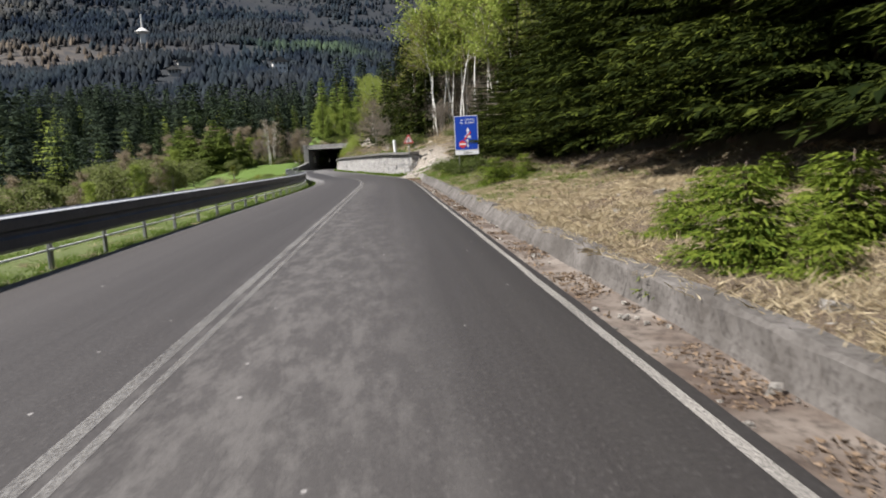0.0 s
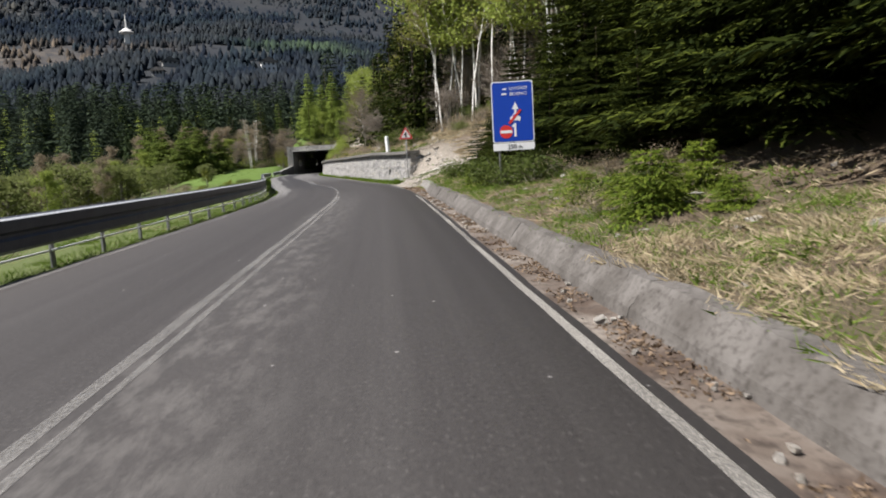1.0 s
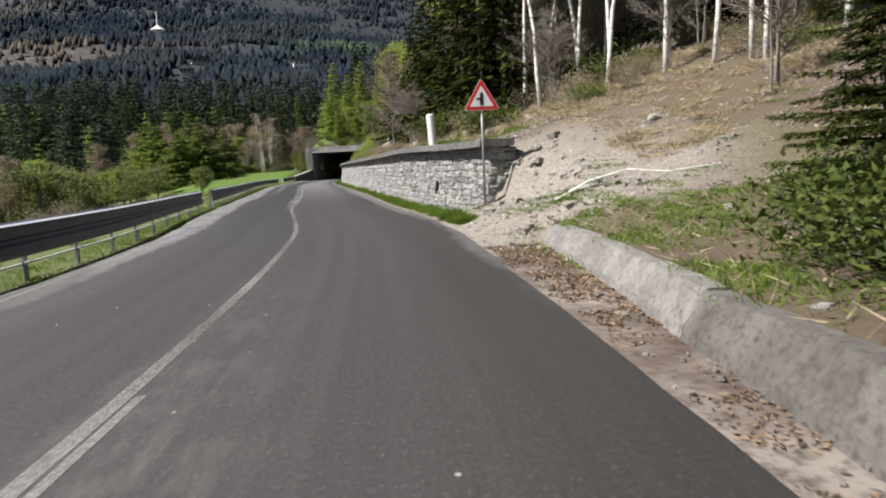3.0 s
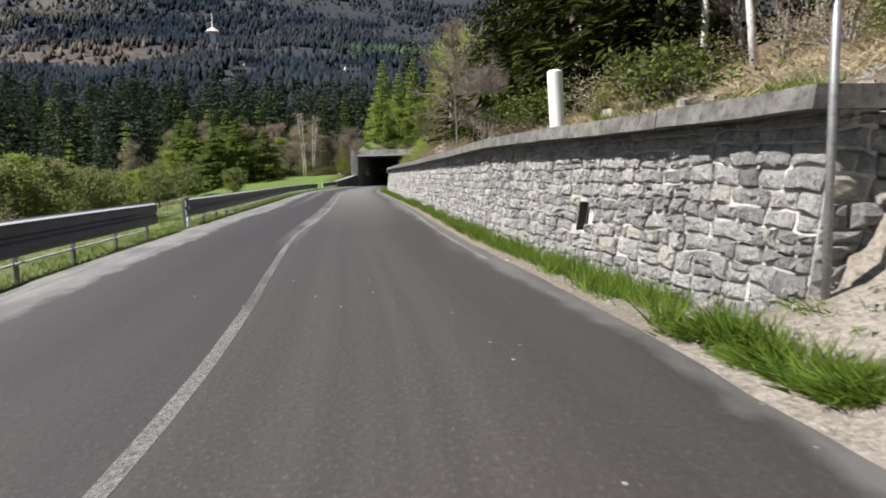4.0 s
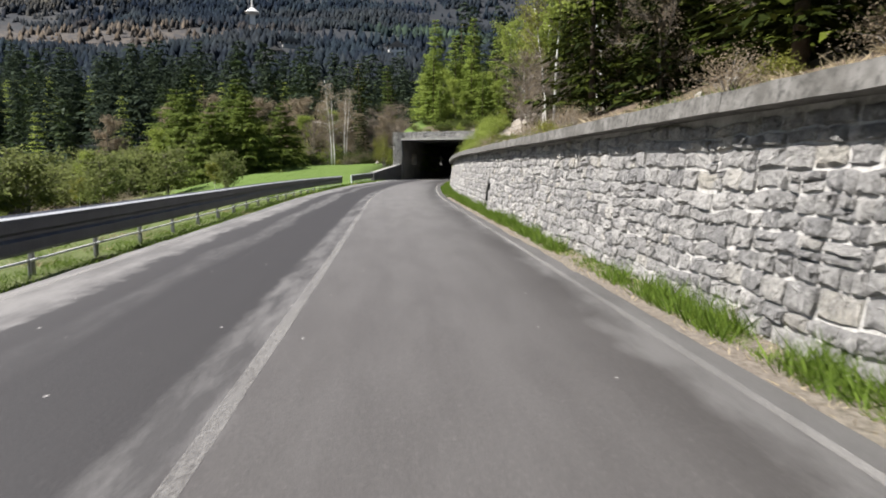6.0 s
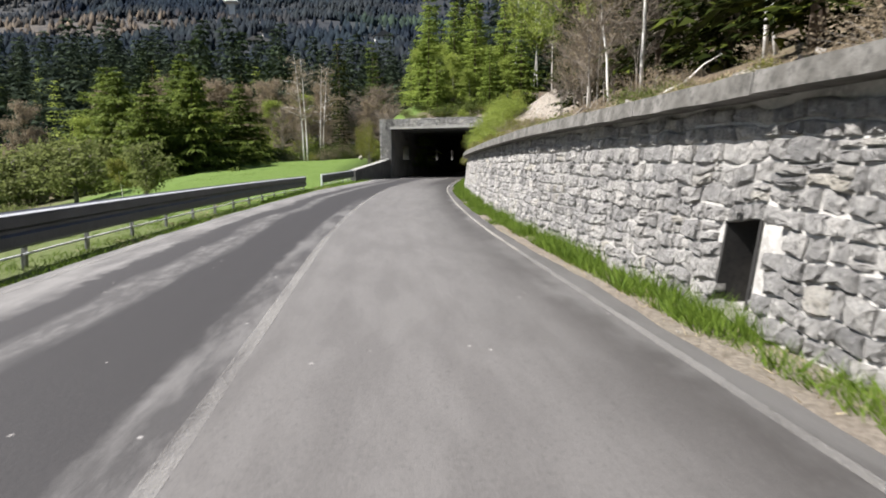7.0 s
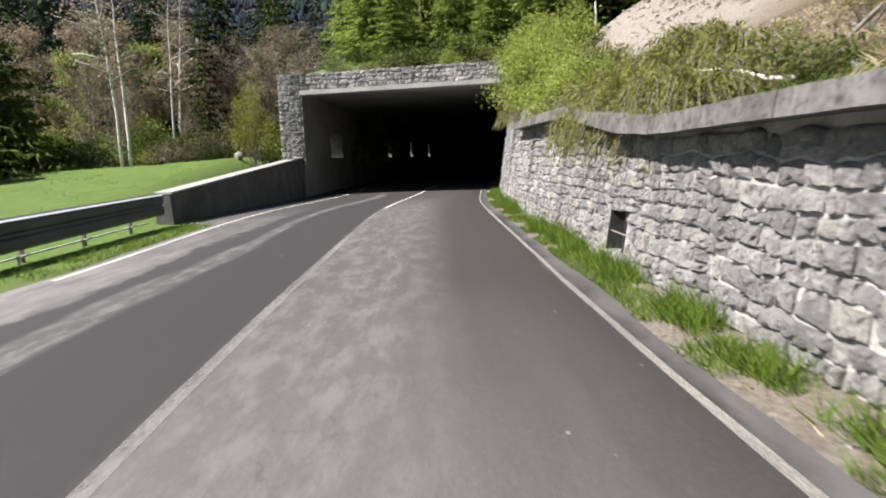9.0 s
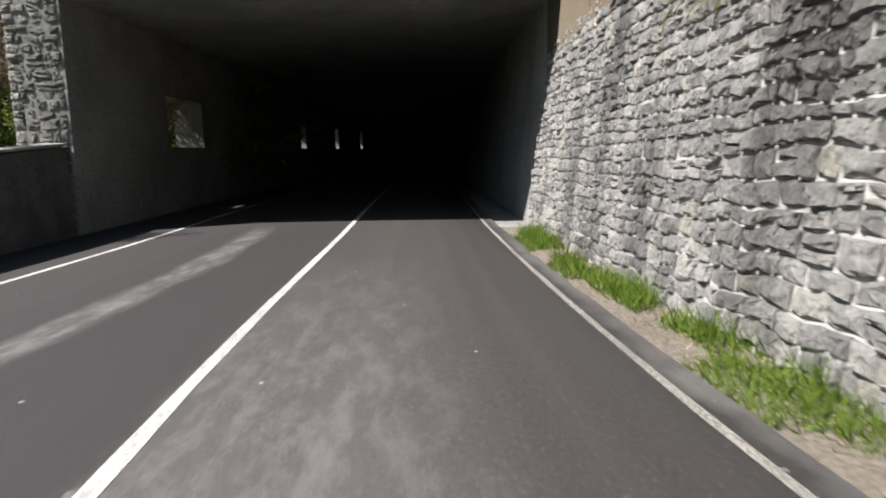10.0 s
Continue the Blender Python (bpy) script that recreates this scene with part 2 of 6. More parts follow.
def ground_mat():
    """Soil, turf, scree and forest floor, by place."""
    m, n, l, b = mat("soil_and_turf", 0.92)
    v = coords(n, l)
    att = n.new("ShaderNodeAttribute")
    att.attribute_name = "cover"
    cs = n.new("ShaderNodeSeparateColor")
    l.new(att.outputs["Color"], cs.inputs[0])
    n1, n2, n3 = tex(n, l, v, 0.35, 6), tex(n, l, v, 3.0, 8, 0.65), tex(n, l, v, 22.0, 8, 0.7)
    litter = mix(n, l, n3, (0.03, 0.022, 0.015), (0.17, 0.122, 0.078))
    turf = mix(n, l, n2, (0.048, 0.09, 0.011), (0.125, 0.195, 0.024))
    dirt = mix(n, l, ramp(n, l, n3, [(0.3, (0, 0, 0)), (0.68, (1, 1, 1))]), (0.09, 0.076, 0.06), (0.4, 0.355, 0.3))
    dirt = mix(n, l, ramp(n, l, n2, [(0.5, (0, 0, 0)), (0.7, (0.55, 0.55, 0.55))]), dirt, (0.13, 0.1, 0.07))
    # far slope multiplied by 0.6: shade between its trees put into the ground
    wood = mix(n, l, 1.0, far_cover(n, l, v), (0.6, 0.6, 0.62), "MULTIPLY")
    c = mix(n, l, ramp(n, l, n1, [(0.46, (0, 0, 0)), (0.64, (0.14, 0.14, 0.14))]), litter, turf)
    c = mix(n, l, cs.outputs[0], c, turf)
    c = mix(n, l, cs.outputs[1], c, dirt)
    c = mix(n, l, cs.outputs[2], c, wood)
    l.new(c, b.inputs["Base Color"])
    bump(n, l, b, n3, 0.7, 0.05)
    return m


ASPHALT = asphalt_mat()
LINE_OLD = paint_mat("worn_road_paint", 0.5, (0.4, 0.385, 0.36))
LINE_NEW = paint_mat("white_road_paint", 0.9, (0.66, 0.65, 0.62))
LINE_EDGE = paint_mat("edge_road_paint", 0.7, (0.46, 0.43, 0.385))
GROUND = ground_mat()
CONCRETE_PALE = rough_stuff("pale_concrete", (0.42, 0.41, 0.385), (0.32, 0.31, 0.29), (0.2, 0.195, 0.18), 1.3, 18, 0.9, 0.4, 0.015)
CONCRETE = rough_stuff("weathered_concrete", (0.165, 0.158, 0.147), (0.095, 0.09, 0.083), (0.05, 0.047, 0.042), 2.3, 20, 0.9, 0.4, 0.015)
CONCRETE_DARK = rough_stuff("stained_concrete", (0.075, 0.074, 0.072), (0.13, 0.127, 0.12), (0.05, 0.05, 0.048), 1.3, 16, 0.9, 0.4, 0.02)
CONCRETE_GUTTER = rough_stuff("dirty_gutter_concrete", (0.24, 0.205, 0.172), (0.085, 0.058, 0.042), (0.045, 0.032, 0.024), 0.9, 10, 0.92, 0.6, 0.03)
MORTAR = rough_stuff("mortar", (0.46, 0.445, 0.415), (0.28, 0.27, 0.25), (0.55, 0.535, 0.5), 3, 25, 0.95, 0.6, 0.03)
COPING = rough_stuff("mossy_coping_concrete", (0.17, 0.162, 0.148), (0.085, 0.08, 0.07), (0.035, 0.034, 0.029), 3.2, 13, 0.92, 0.6, 0.02)
KERB_END = rough_stuff("bare_kerb_concrete", (0.25, 0.236, 0.218), (0.17, 0.158, 0.143), (0.09, 0.082, 0.073), 2.2, 18, 0.92, 0.6, 0.02)
# near-black stands in for the shade inside the drain openings
DRAIN_SHADE = rough_stuff("drain_shade_black", (0.028, 0.026, 0.024), (0.018, 0.017, 0.016), (0.01, 0.01, 0.01), 4, 20, 0.8, 0.4, 0.01)
KERB = rough_stuff("stained_kerb_concrete", (0.145, 0.132, 0.12), (0.08, 0.071, 0.062), (0.045, 0.038, 0.032), 1.7, 20, 0.92, 0.6, 0.02)
TUNNEL = rough_stuff("sooty_concrete", (0.2, 0.197, 0.188), (0.29, 0.282, 0.268), (0.12, 0.118, 0.113), 0.7, 12, 0.9, 0.3, 0.02)
# one zinc in two colours: dark for shaded faces, bright for sunlit edges
ZINC_SHADED = rough_stuff("shaded_galvanised_steel", (0.085, 0.09, 0.11), (0.06, 0.064, 0.08), (0.045, 0.048, 0.058), 2.0, 30, 0.5, 0.1, 0.003, 0.4)
ZINC_LIT = rough_stuff("sunlit_zinc", (0.82, 0.83, 0.85), (0.74, 0.75, 0.77), (0.6, 0.6, 0.62), 2.5, 30, 0.4, 0.1, 0.003, 0.1)
POST = rough_stuff("grey_steel_tube", (0.3, 0.3, 0.3), (0.22, 0.22, 0.225), (0.16, 0.16, 0.16), 5, 40, 0.5, 0.1, 0.003, 0.5)
BLUE = plain("blue_sign_film", (0.005, 0.045, 0.35), 0.35, 0.0, 0.1)
WHITE = plain("white_sign_film", (0.72, 0.72, 0.72), 0.4, 0.0, 0.2)
RED = plain("red_sign_film", (0.55, 0.03, 0.025), 0.4, 0.0, 0.1)
BLACK = plain("black_sign_film", (0.015, 0.015, 0.016), 0.45, 0.0, 0.0)
STELE = plain("white_plastic_marker", (0.8, 0.8, 0.79), 0.45, 0.0, 0.08)
BARK = rough_stuff("spruce_bark", (0.11, 0.08, 0.06), (0.17, 0.13, 0.10), (0.06, 0.045, 0.035), 6, 40, 0.95, 0.8, 0.02)
BARK_GREY = rough_stuff("grey_bark", (0.2, 0.18, 0.155), (0.28, 0.255, 0.22), (0.11, 0.095, 0.08), 6, 40, 0.95, 0.7, 0.02)
BIRCH = rough_stuff("birch_bark", (0.82, 0.8, 0.76), (0.7, 0.67, 0.62), (0.2, 0.18, 0.16), 3, 9, 0.8, 0.4, 0.01)
# near-black for most blades: the wood's inner shade is in this colour
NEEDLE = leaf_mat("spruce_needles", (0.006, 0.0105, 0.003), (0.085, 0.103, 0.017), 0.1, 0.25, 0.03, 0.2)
NEEDLE_YOUNG = leaf_mat("young_spruce_needles", (0.05, 0.085, 0.012), (0.22, 0.265, 0.04), 0.35, 0.25, 0.05)
LEAF_SPRING = leaf_mat("spring_leaves", (0.15, 0.2, 0.04), (0.4, 0.46, 0.11), 0.45)
LEAF_YELLOW = leaf_mat("yellow_green_leaves", (0.14, 0.15, 0.03), (0.3, 0.3, 0.075), 0.4)
LEAF_GREEN = leaf_mat("soft_green_leaves", (0.12, 0.14, 0.045), (0.2, 0.225, 0.08), 0.55)
TWIG_TAN = leaf_mat("tan_buds_and_twigs", (0.2, 0.16, 0.108), (0.42, 0.345, 0.24), 0.4)
TWIG_GREY = leaf_mat("grey_bare_twigs", (0.1, 0.085, 0.068), (0.3, 0.255, 0.21), 0.15)
GRASS = leaf_mat("fresh_grass", (0.05, 0.095, 0.012), (0.18, 0.26, 0.04), 0.35)
STRAW = leaf_mat("dry_grass", (0.24, 0.185, 0.11), (0.6, 0.51, 0.34), 0.25, 0.25, 0.05)
def far_mat(name):
    """Trees of the far woods: the colour of the slope they stand on, each a little lighter or darker."""
    m, n, l, b = mat(name, 0.9)
    g = n.new("ShaderNodeNewGeometry")
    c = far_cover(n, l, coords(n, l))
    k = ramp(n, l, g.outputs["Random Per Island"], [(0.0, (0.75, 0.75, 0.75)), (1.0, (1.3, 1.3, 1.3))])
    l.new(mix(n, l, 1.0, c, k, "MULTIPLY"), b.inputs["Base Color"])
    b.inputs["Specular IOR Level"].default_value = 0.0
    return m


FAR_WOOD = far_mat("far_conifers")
NEEDLE_VALLEY = leaf_mat("valley_conifer_needles", (0.017, 0.027, 0.022), (0.06, 0.08, 0.046), 0.2, 0.3, 0.03)


def stone_mat(name, pale, dark, warm, stained=False):
    """Split stone; every stone has its own tone, with lichen and pale lime."""
    m, n, l, b = mat(name, 0.9)
    g, o = n.new("ShaderNodeNewGeometry"), n.new("ShaderNodeObjectInfo")
    v = coords(n, l)
    f = math_node(n, l, "FRACT", math_node(n, l, "ADD", g.outputs["Random Per Island"], o.outputs["Random"]))
    c = ramp(n, l, f, [(0.0, dark), (0.4, tuple(0.4 * p + 0.6 * q for p, q in zip(pale, dark))), (0.88, pale), (1.0, warm)])
    k, s, p = tex(n, l, v, 3.0, 8, 0.68), tex(n, l, v, 26.0, 8, 0.7), tex(n, l, v, 11.0, 8, 0.72)
    c = mix(n, l, ramp(n, l, k, [(0.47, (0, 0, 0)), (0.62, (0.55, 0.55, 0.55))]), c, tuple(0.5 * q for q in dark))
    c = mix(n, l, ramp(n, l, p, [(0.54, (0, 0, 0)), (0.64, (0.5, 0.5, 0.5))]), c, tuple(min(1, 1.35 * q) for q in pale))
    c = mix(n, l, ramp(n, l, s, [(0.36, (0.6, 0.6, 0.6)), (0.5, (0, 0, 0))]), c, tuple(0.4 * q for q in dark))
    if stained:
        # lime runs and stretched dark patches on the last stretch
        mp = n.new("ShaderNodeMapping")
        mp.inputs["Scale"].default_value = (1.1, 1.1, 0.16)
        l.new(v, mp.inputs[0])
        runs, dark_patches = tex(n, l, mp.outputs[0], 2.6, 8, 0.7), tex(n, l, mp.outputs[0], 0.5, 5, 0.55)
        sep = n.new("ShaderNodeSeparateXYZ")
        l.new(v, sep.inputs[0])
        r = n.new("ShaderNodeMapRange")
        r.inputs["From Min"].default_value, r.inputs["From Max"].default_value = 126.5, 130.0
        l.new(sep.outputs[1], r.inputs["Value"])
        c = mix(n, l, math_node(n, l, "MULTIPLY", r.outputs[0], ramp(n, l, dark_patches, [(0.53, (0, 0, 0)), (0.6, (0.65, 0.65, 0.65))])), c, (0.06, 0.058, 0.058))
        c = mix(n, l, math_node(n, l, "MULTIPLY", r.outputs[0], ramp(n, l, runs, [(0.58, (0, 0, 0)), (0.7, (0.7, 0.7, 0.7))])), c, (0.52, 0.5, 0.46))
    l.new(c, b.inputs["Base Color"])
    bump(n, l, b, math_node(n, l, "MULTIPLY_ADD", p, 1.6, s), 1.0, 0.06)
    return m


STONE = stone_mat("grey_split_stone", (0.52, 0.5, 0.468), (0.275, 0.268, 0.26), (0.49, 0.455, 0.385), True)
ROCK = stone_mat("loose_rubble", (0.6, 0.56, 0.5), (0.32, 0.29, 0.25), (0.55, 0.48, 0.39))


# ---- building helpers ----
def mesh_of(name, verts, faces, material, smooth=False):
    me = bpy.data.meshes.new(name)
    me.from_pydata([tuple(map(float, v)) for v in verts], [], [tuple(map(int, f)) for f in faces])
    me.materials.append(material)
    if smooth:
        me.polygons.foreach_set("use_smooth", [True] * len(me.polygons))
    me.update()
    return me


def part(name, me, parent=None, label="", m=None):
    ob = new(name, me)
    if parent is not None:
        ob.parent = parent
    if m is not None:
        ob.matrix_basis = m
    return tagged(ob, label)


def empty(name, m=None):
    ob = new(name)
    ob.empty_display_size = 0.2
    if m is not None:
        ob.matrix_basis = m
    return ob


class Soup:
    """Collects vertices and faces of one mesh."""

    def __init__(self):
        self.v, self.f, self.n = [], [], 0

    def add(self, verts, faces):
        verts = np.asarray(verts, float)
        self.v.append(verts)
        self.f += [tuple(i + self.n for i in f) for f in faces]
        self.n += len(verts)

    def box(self, a, b):
        (x0, y0, z0), (x1, y1, z1) = a, b
        self.add([(x, y, z) for x in (x0, x1) for y in (y0, y1) for z in (z0, z1)],
                 [(0, 1, 3, 2), (4, 6, 7, 5), (0, 4, 5, 1), (2, 3, 7, 6), (0, 2, 6, 4), (1, 5, 7, 3)])

    def tube(self, pts, radii, sides=6):
        pts = [Vector(p) for p in pts]
        rings = []
        for i, p in enumerate(pts):
            d = (pts[min(i + 1, len(pts) - 1)] - pts[max(i - 1, 0)]).normalized()
            a = d.orthogonal().normalized()
            c = d.cross(a)
            r = radii[i] if hasattr(radii, "__len__") else radii
            rings += [p + r * (math.cos(q) * a + math.sin(q) * c) for q in (2 * math.pi * k / sides for k in range(sides))]
        f = [(i * sides + k, i * sides + (k + 1) % sides, (i + 1) * sides + (k + 1) % sides, (i + 1) * sides + k)
             for i in range(len(pts) - 1) for k in range(sides)]
        f += [tuple(range(sides))[::-1], tuple((len(pts) - 1) * sides + k for k in range(sides))]
        self.add([tuple(p) for p in rings], f)

    def mesh(self, name, material, smooth=False):
        return mesh_of(name, np.concatenate(self.v), self.f, material, smooth)


def bevelled(name, soup_or_size, material, width=0.02, segs=2):
    """A box of that size, standing on its base, with rounded edges."""
    bm = bmesh.new()
    sx, sy, sz = soup_or_size
    bmesh.ops.create_cube(bm, size=1)
    for v in bm.verts:
        v.co = Vector((v.co.x * sx, v.co.y * sy, (v.co.z + 0.5) * sz))
    bmesh.ops.bevel(bm, geom=bm.edges[:], offset=width, segments=segs, affect="EDGES")
    me = bpy.data.meshes.new(name)
    bm.to_mesh(me)
    bm.free()
    me.materials.append(material)
    return me


# ---- the line of the road ----
ROAD_Y = np.array([-90, -60, -30, -10, 0, 10, 20, 30, 40, 50, 60, 70, 80, 90, 100, 110, 120, 130, 140, 150, 170, 200, 260], float)
ROAD_X = np.array([4.9, 2.85, 0.9, -0.45, -1.25, -2.1, -2.95, -3.85, -4.88, -6.6, -9.25, -11.62, -14.12, -16.7, -19.22, -21.3, -22.98, -24.02, -24.78, -25.0, -24.95, -23.5, -17.0], float)
LANE = np.array([2.9, 2.9, 2.9, 2.9, 2.88, 2.83, 2.77, 2.79, 2.77, 2.83, 2.88, 2.86, 2.83, 2.83, 2.86, 2.86, 2.83, 2.79, 2.72, 2.7, 2.7, 2.7, 2.7], float)
LEFT = np.array([3.15, 3.15, 3.15, 3.15, 3.15, 3.12, 3.02, 2.8, 2.68, 2.68, 2.85, 3.0, 2.95, 2.9, 2.9, 2.95, 3.05, 3.2, 3.5, 3.55, 3.5, 3.5, 3.5], float)
SLOPES = np.gradient(ROAD_X, ROAD_Y)


def mid(y):
    """x of the middle line, and its slope dx/dy."""
    y = min(max(y, -90.0), 260.0)
    i = min(max(int(np.searchsorted(ROAD_Y, y)) - 1, 0), len(ROAD_Y) - 2)
    h = ROAD_Y[i + 1] - ROAD_Y[i]
    t = (y - ROAD_Y[i]) / h
    p, q, a, b = ROAD_X[i], ROAD_X[i + 1], SLOPES[i] * h, SLOPES[i + 1] * h
    x = (2 * t**3 - 3 * t**2 + 1) * p + (t**3 - 2 * t**2 + t) * a + (-2 * t**3 + 3 * t**2) * q + (t**3 - t**2) * b
    s = ((6 * t**2 - 6 * t) * p + (3 * t**2 - 4 * t + 1) * a + (-6 * t**2 + 6 * t) * q + (3 * t**2 - 2 * t) * b) / h
    return x, s


def lane(y):
    return float(np.interp(y, ROAD_Y, LANE))


def left(y):
    return float(np.interp(y, ROAD_Y, LEFT))


def smooth(a, b, v):
    t = min(max((v - a) / (b - a), 0.0), 1.0)
    return t * t * (3 - 2 * t)


def dip(y):
    """The road sinks a little towards the gallery."""
    return -0.23 * smooth(134, 152, y)


def at(y, d, z=0.0):
    """The place d metres to the right of the middle line."""
    x, s = mid(y)
    k = 1 / math.sqrt(1 + s * s)
    return Vector((x + d * k, y - d * s * k, z + dip(y)))


def heading(y):
    return -math.degrees(math.atan(mid(y)[1]))


def fuzz(x, y, size, seed=0.0):
    return noise.noise(Vector((x / size, y / size, seed)))


GALLERY = (-31.4, -20.4)


def kerb_top(y):
    return 0.23 + 0.06 * smooth(24, 38, y)


def kerb_out(y):
    return 0.6 * smooth(37, 47, y)


def wall_top(y):
    low = float(np.interp(y, [52, 60, 100, 108, 116, 121, 126, 127.5, 131, 135, 139.4], [1.78, 1.9, 1.9, 1.81, 1.72, 1.65, 1.6, 1.66, 2.03, 2.09, 2.18]))
    return low + (0.45 + 0.12 * (y - 139.4) + 0.85 * smooth(145.5, 149.5, y) if y > 139.4 else 0.0)


def bend(y):
    """How far the wall's free end swings back from the road."""
    return float(np.interp(y, [51.0, 52, 53, 56, 60], [0.5, 0.38, 0.27, 0.1, 0.0]))


def far_height(x, y):
    m = -0.35 * x + 0.93 * y
    z = -4 + 0.15 * max(0.0, m - 140) + 0.09 * max(0.0, m - 270) + 0.00024 * max(0.0, m - 450) ** 2
    return z + smooth(220, 420, m) * (26 * fuzz(x, y, 210, 3) + 9 * fuzz(x, y, 70, 5))


def ground(x, y):
    """Height of the land."""
    xm, s = mid(y)
    d = (x - xm) / math.sqrt(1 + s * s)
    w = lane(y)
    far = far_height(x, y)
    lump = 0.14 * fuzz(x, y, 1.3) + 0.22 * fuzz(x, y, 4.0, 2) + (0.07 * fuzz(x, y, 0.55, 7) if -6 < y < 56 else 0.0)
    if d > 0:
        yp = y + d * s / math.sqrt(1 + s * s)
        a = d - (w + 0.9 + kerb_out(yp))
        za = -0.14 if a < -0.04 else kerb_top(y) - 0.02 + 0.17 * min(a, 3.4) + 0.42 * max(a - 3.4, 0) + lump * smooth(0, 0.8, a)
        zb = -0.03 + 0.34 * max(0.0, d - (w + 0.35)) + 0.06 * max(0, d - w - 4) + lump * smooth(w + 0.3, w + 1.5, d) * 0.8
        c = d - (w + 1.3 + bend(yp))
        zc = -0.06 if c < 0 else wall_top(yp) - 0.07 + (0.29 + 0.07 * smooth(110, 130, yp)) * max(c - 0.3, 0) + 0.08 * max(0, c - 4) + lump * smooth(0.3, 1.5, c)
        k3 = smooth(w + 1.3, w + 3.2, d)
        t1, t2 = smooth(46.1, 47.4, yp), smooth(51.0 - 4.0 * k3, 51.5 + 1.5 * k3, yp)
        if c < 0:
            t2 = smooth(51.25, 51.3, yp)
        elif yp < 51.4:
            t2 *= smooth(0.0, 1.0 - 0.9 * smooth(49.8, 51.3, yp), c)
        z = (za * (1 - t1) + zb * t1) * (1 - t2) + zc * t2
        # a bare scree cone above the wall
        z += 0.9 * math.exp(-(((x + 15.3) / 2.8) ** 2 + ((y - 148.5) / 6.0) ** 2)) * smooth(0.8, 3.0, c)
        near = z if z < 60 else 60 + 0.4 * (z - 60)
        z = near
    else:
        b = -d - 4.7 - 0.85 * smooth(134, 148, y)
        zl = -0.04 - 0.12 * smooth(left(y) + 0.22, left(y) + 0.8, -d) - 0.11 * min(max(0, b), 28)
        zl = max(zl, -4)
        zm = 0.1 + 0.115 * (y - 133)
        zm = min(max(zm, -0.5), 2.05) - 0.16 * max(0.0, b - 15) - 0.02 * max(0, b)
        zm = zm * smooth(0.0, 2.5, b) - 0.04
        zm -= 0.18 * max(0.0, y - 168)
        zm = max(zm, -4)
        k = smooth(106, 126, y)
        z = zl * (1 - k) + zm * k + (lump * 0.5 + 0.5 * fuzz(x, y, 14, 4)) * smooth(0.4, 4, b)
        if d > -3.0 and y < 150.4:
            z = -0.06
    if y > 151.9 and GALLERY[0] - 6 < x < GALLERY[0]:
        z = min(z, 0.9 + 0.25 * (GALLERY[0] - x))
    # earth over the gallery
    if y > 151.4:
        over = 5.35 + 0.22 * (y - 151.4) - 0.0016 * max(0, y - 151.4) ** 2 + lump
        e = smooth(GALLERY[0] + 0.35, GALLERY[0] + 0.75, x)
        if x < -14:
            z = z * (1 - e) + max(over, z) * e
        else:
            z = max(z, over)
    return max(z, far) if y > 200 or d < -30 else z + dip(y)


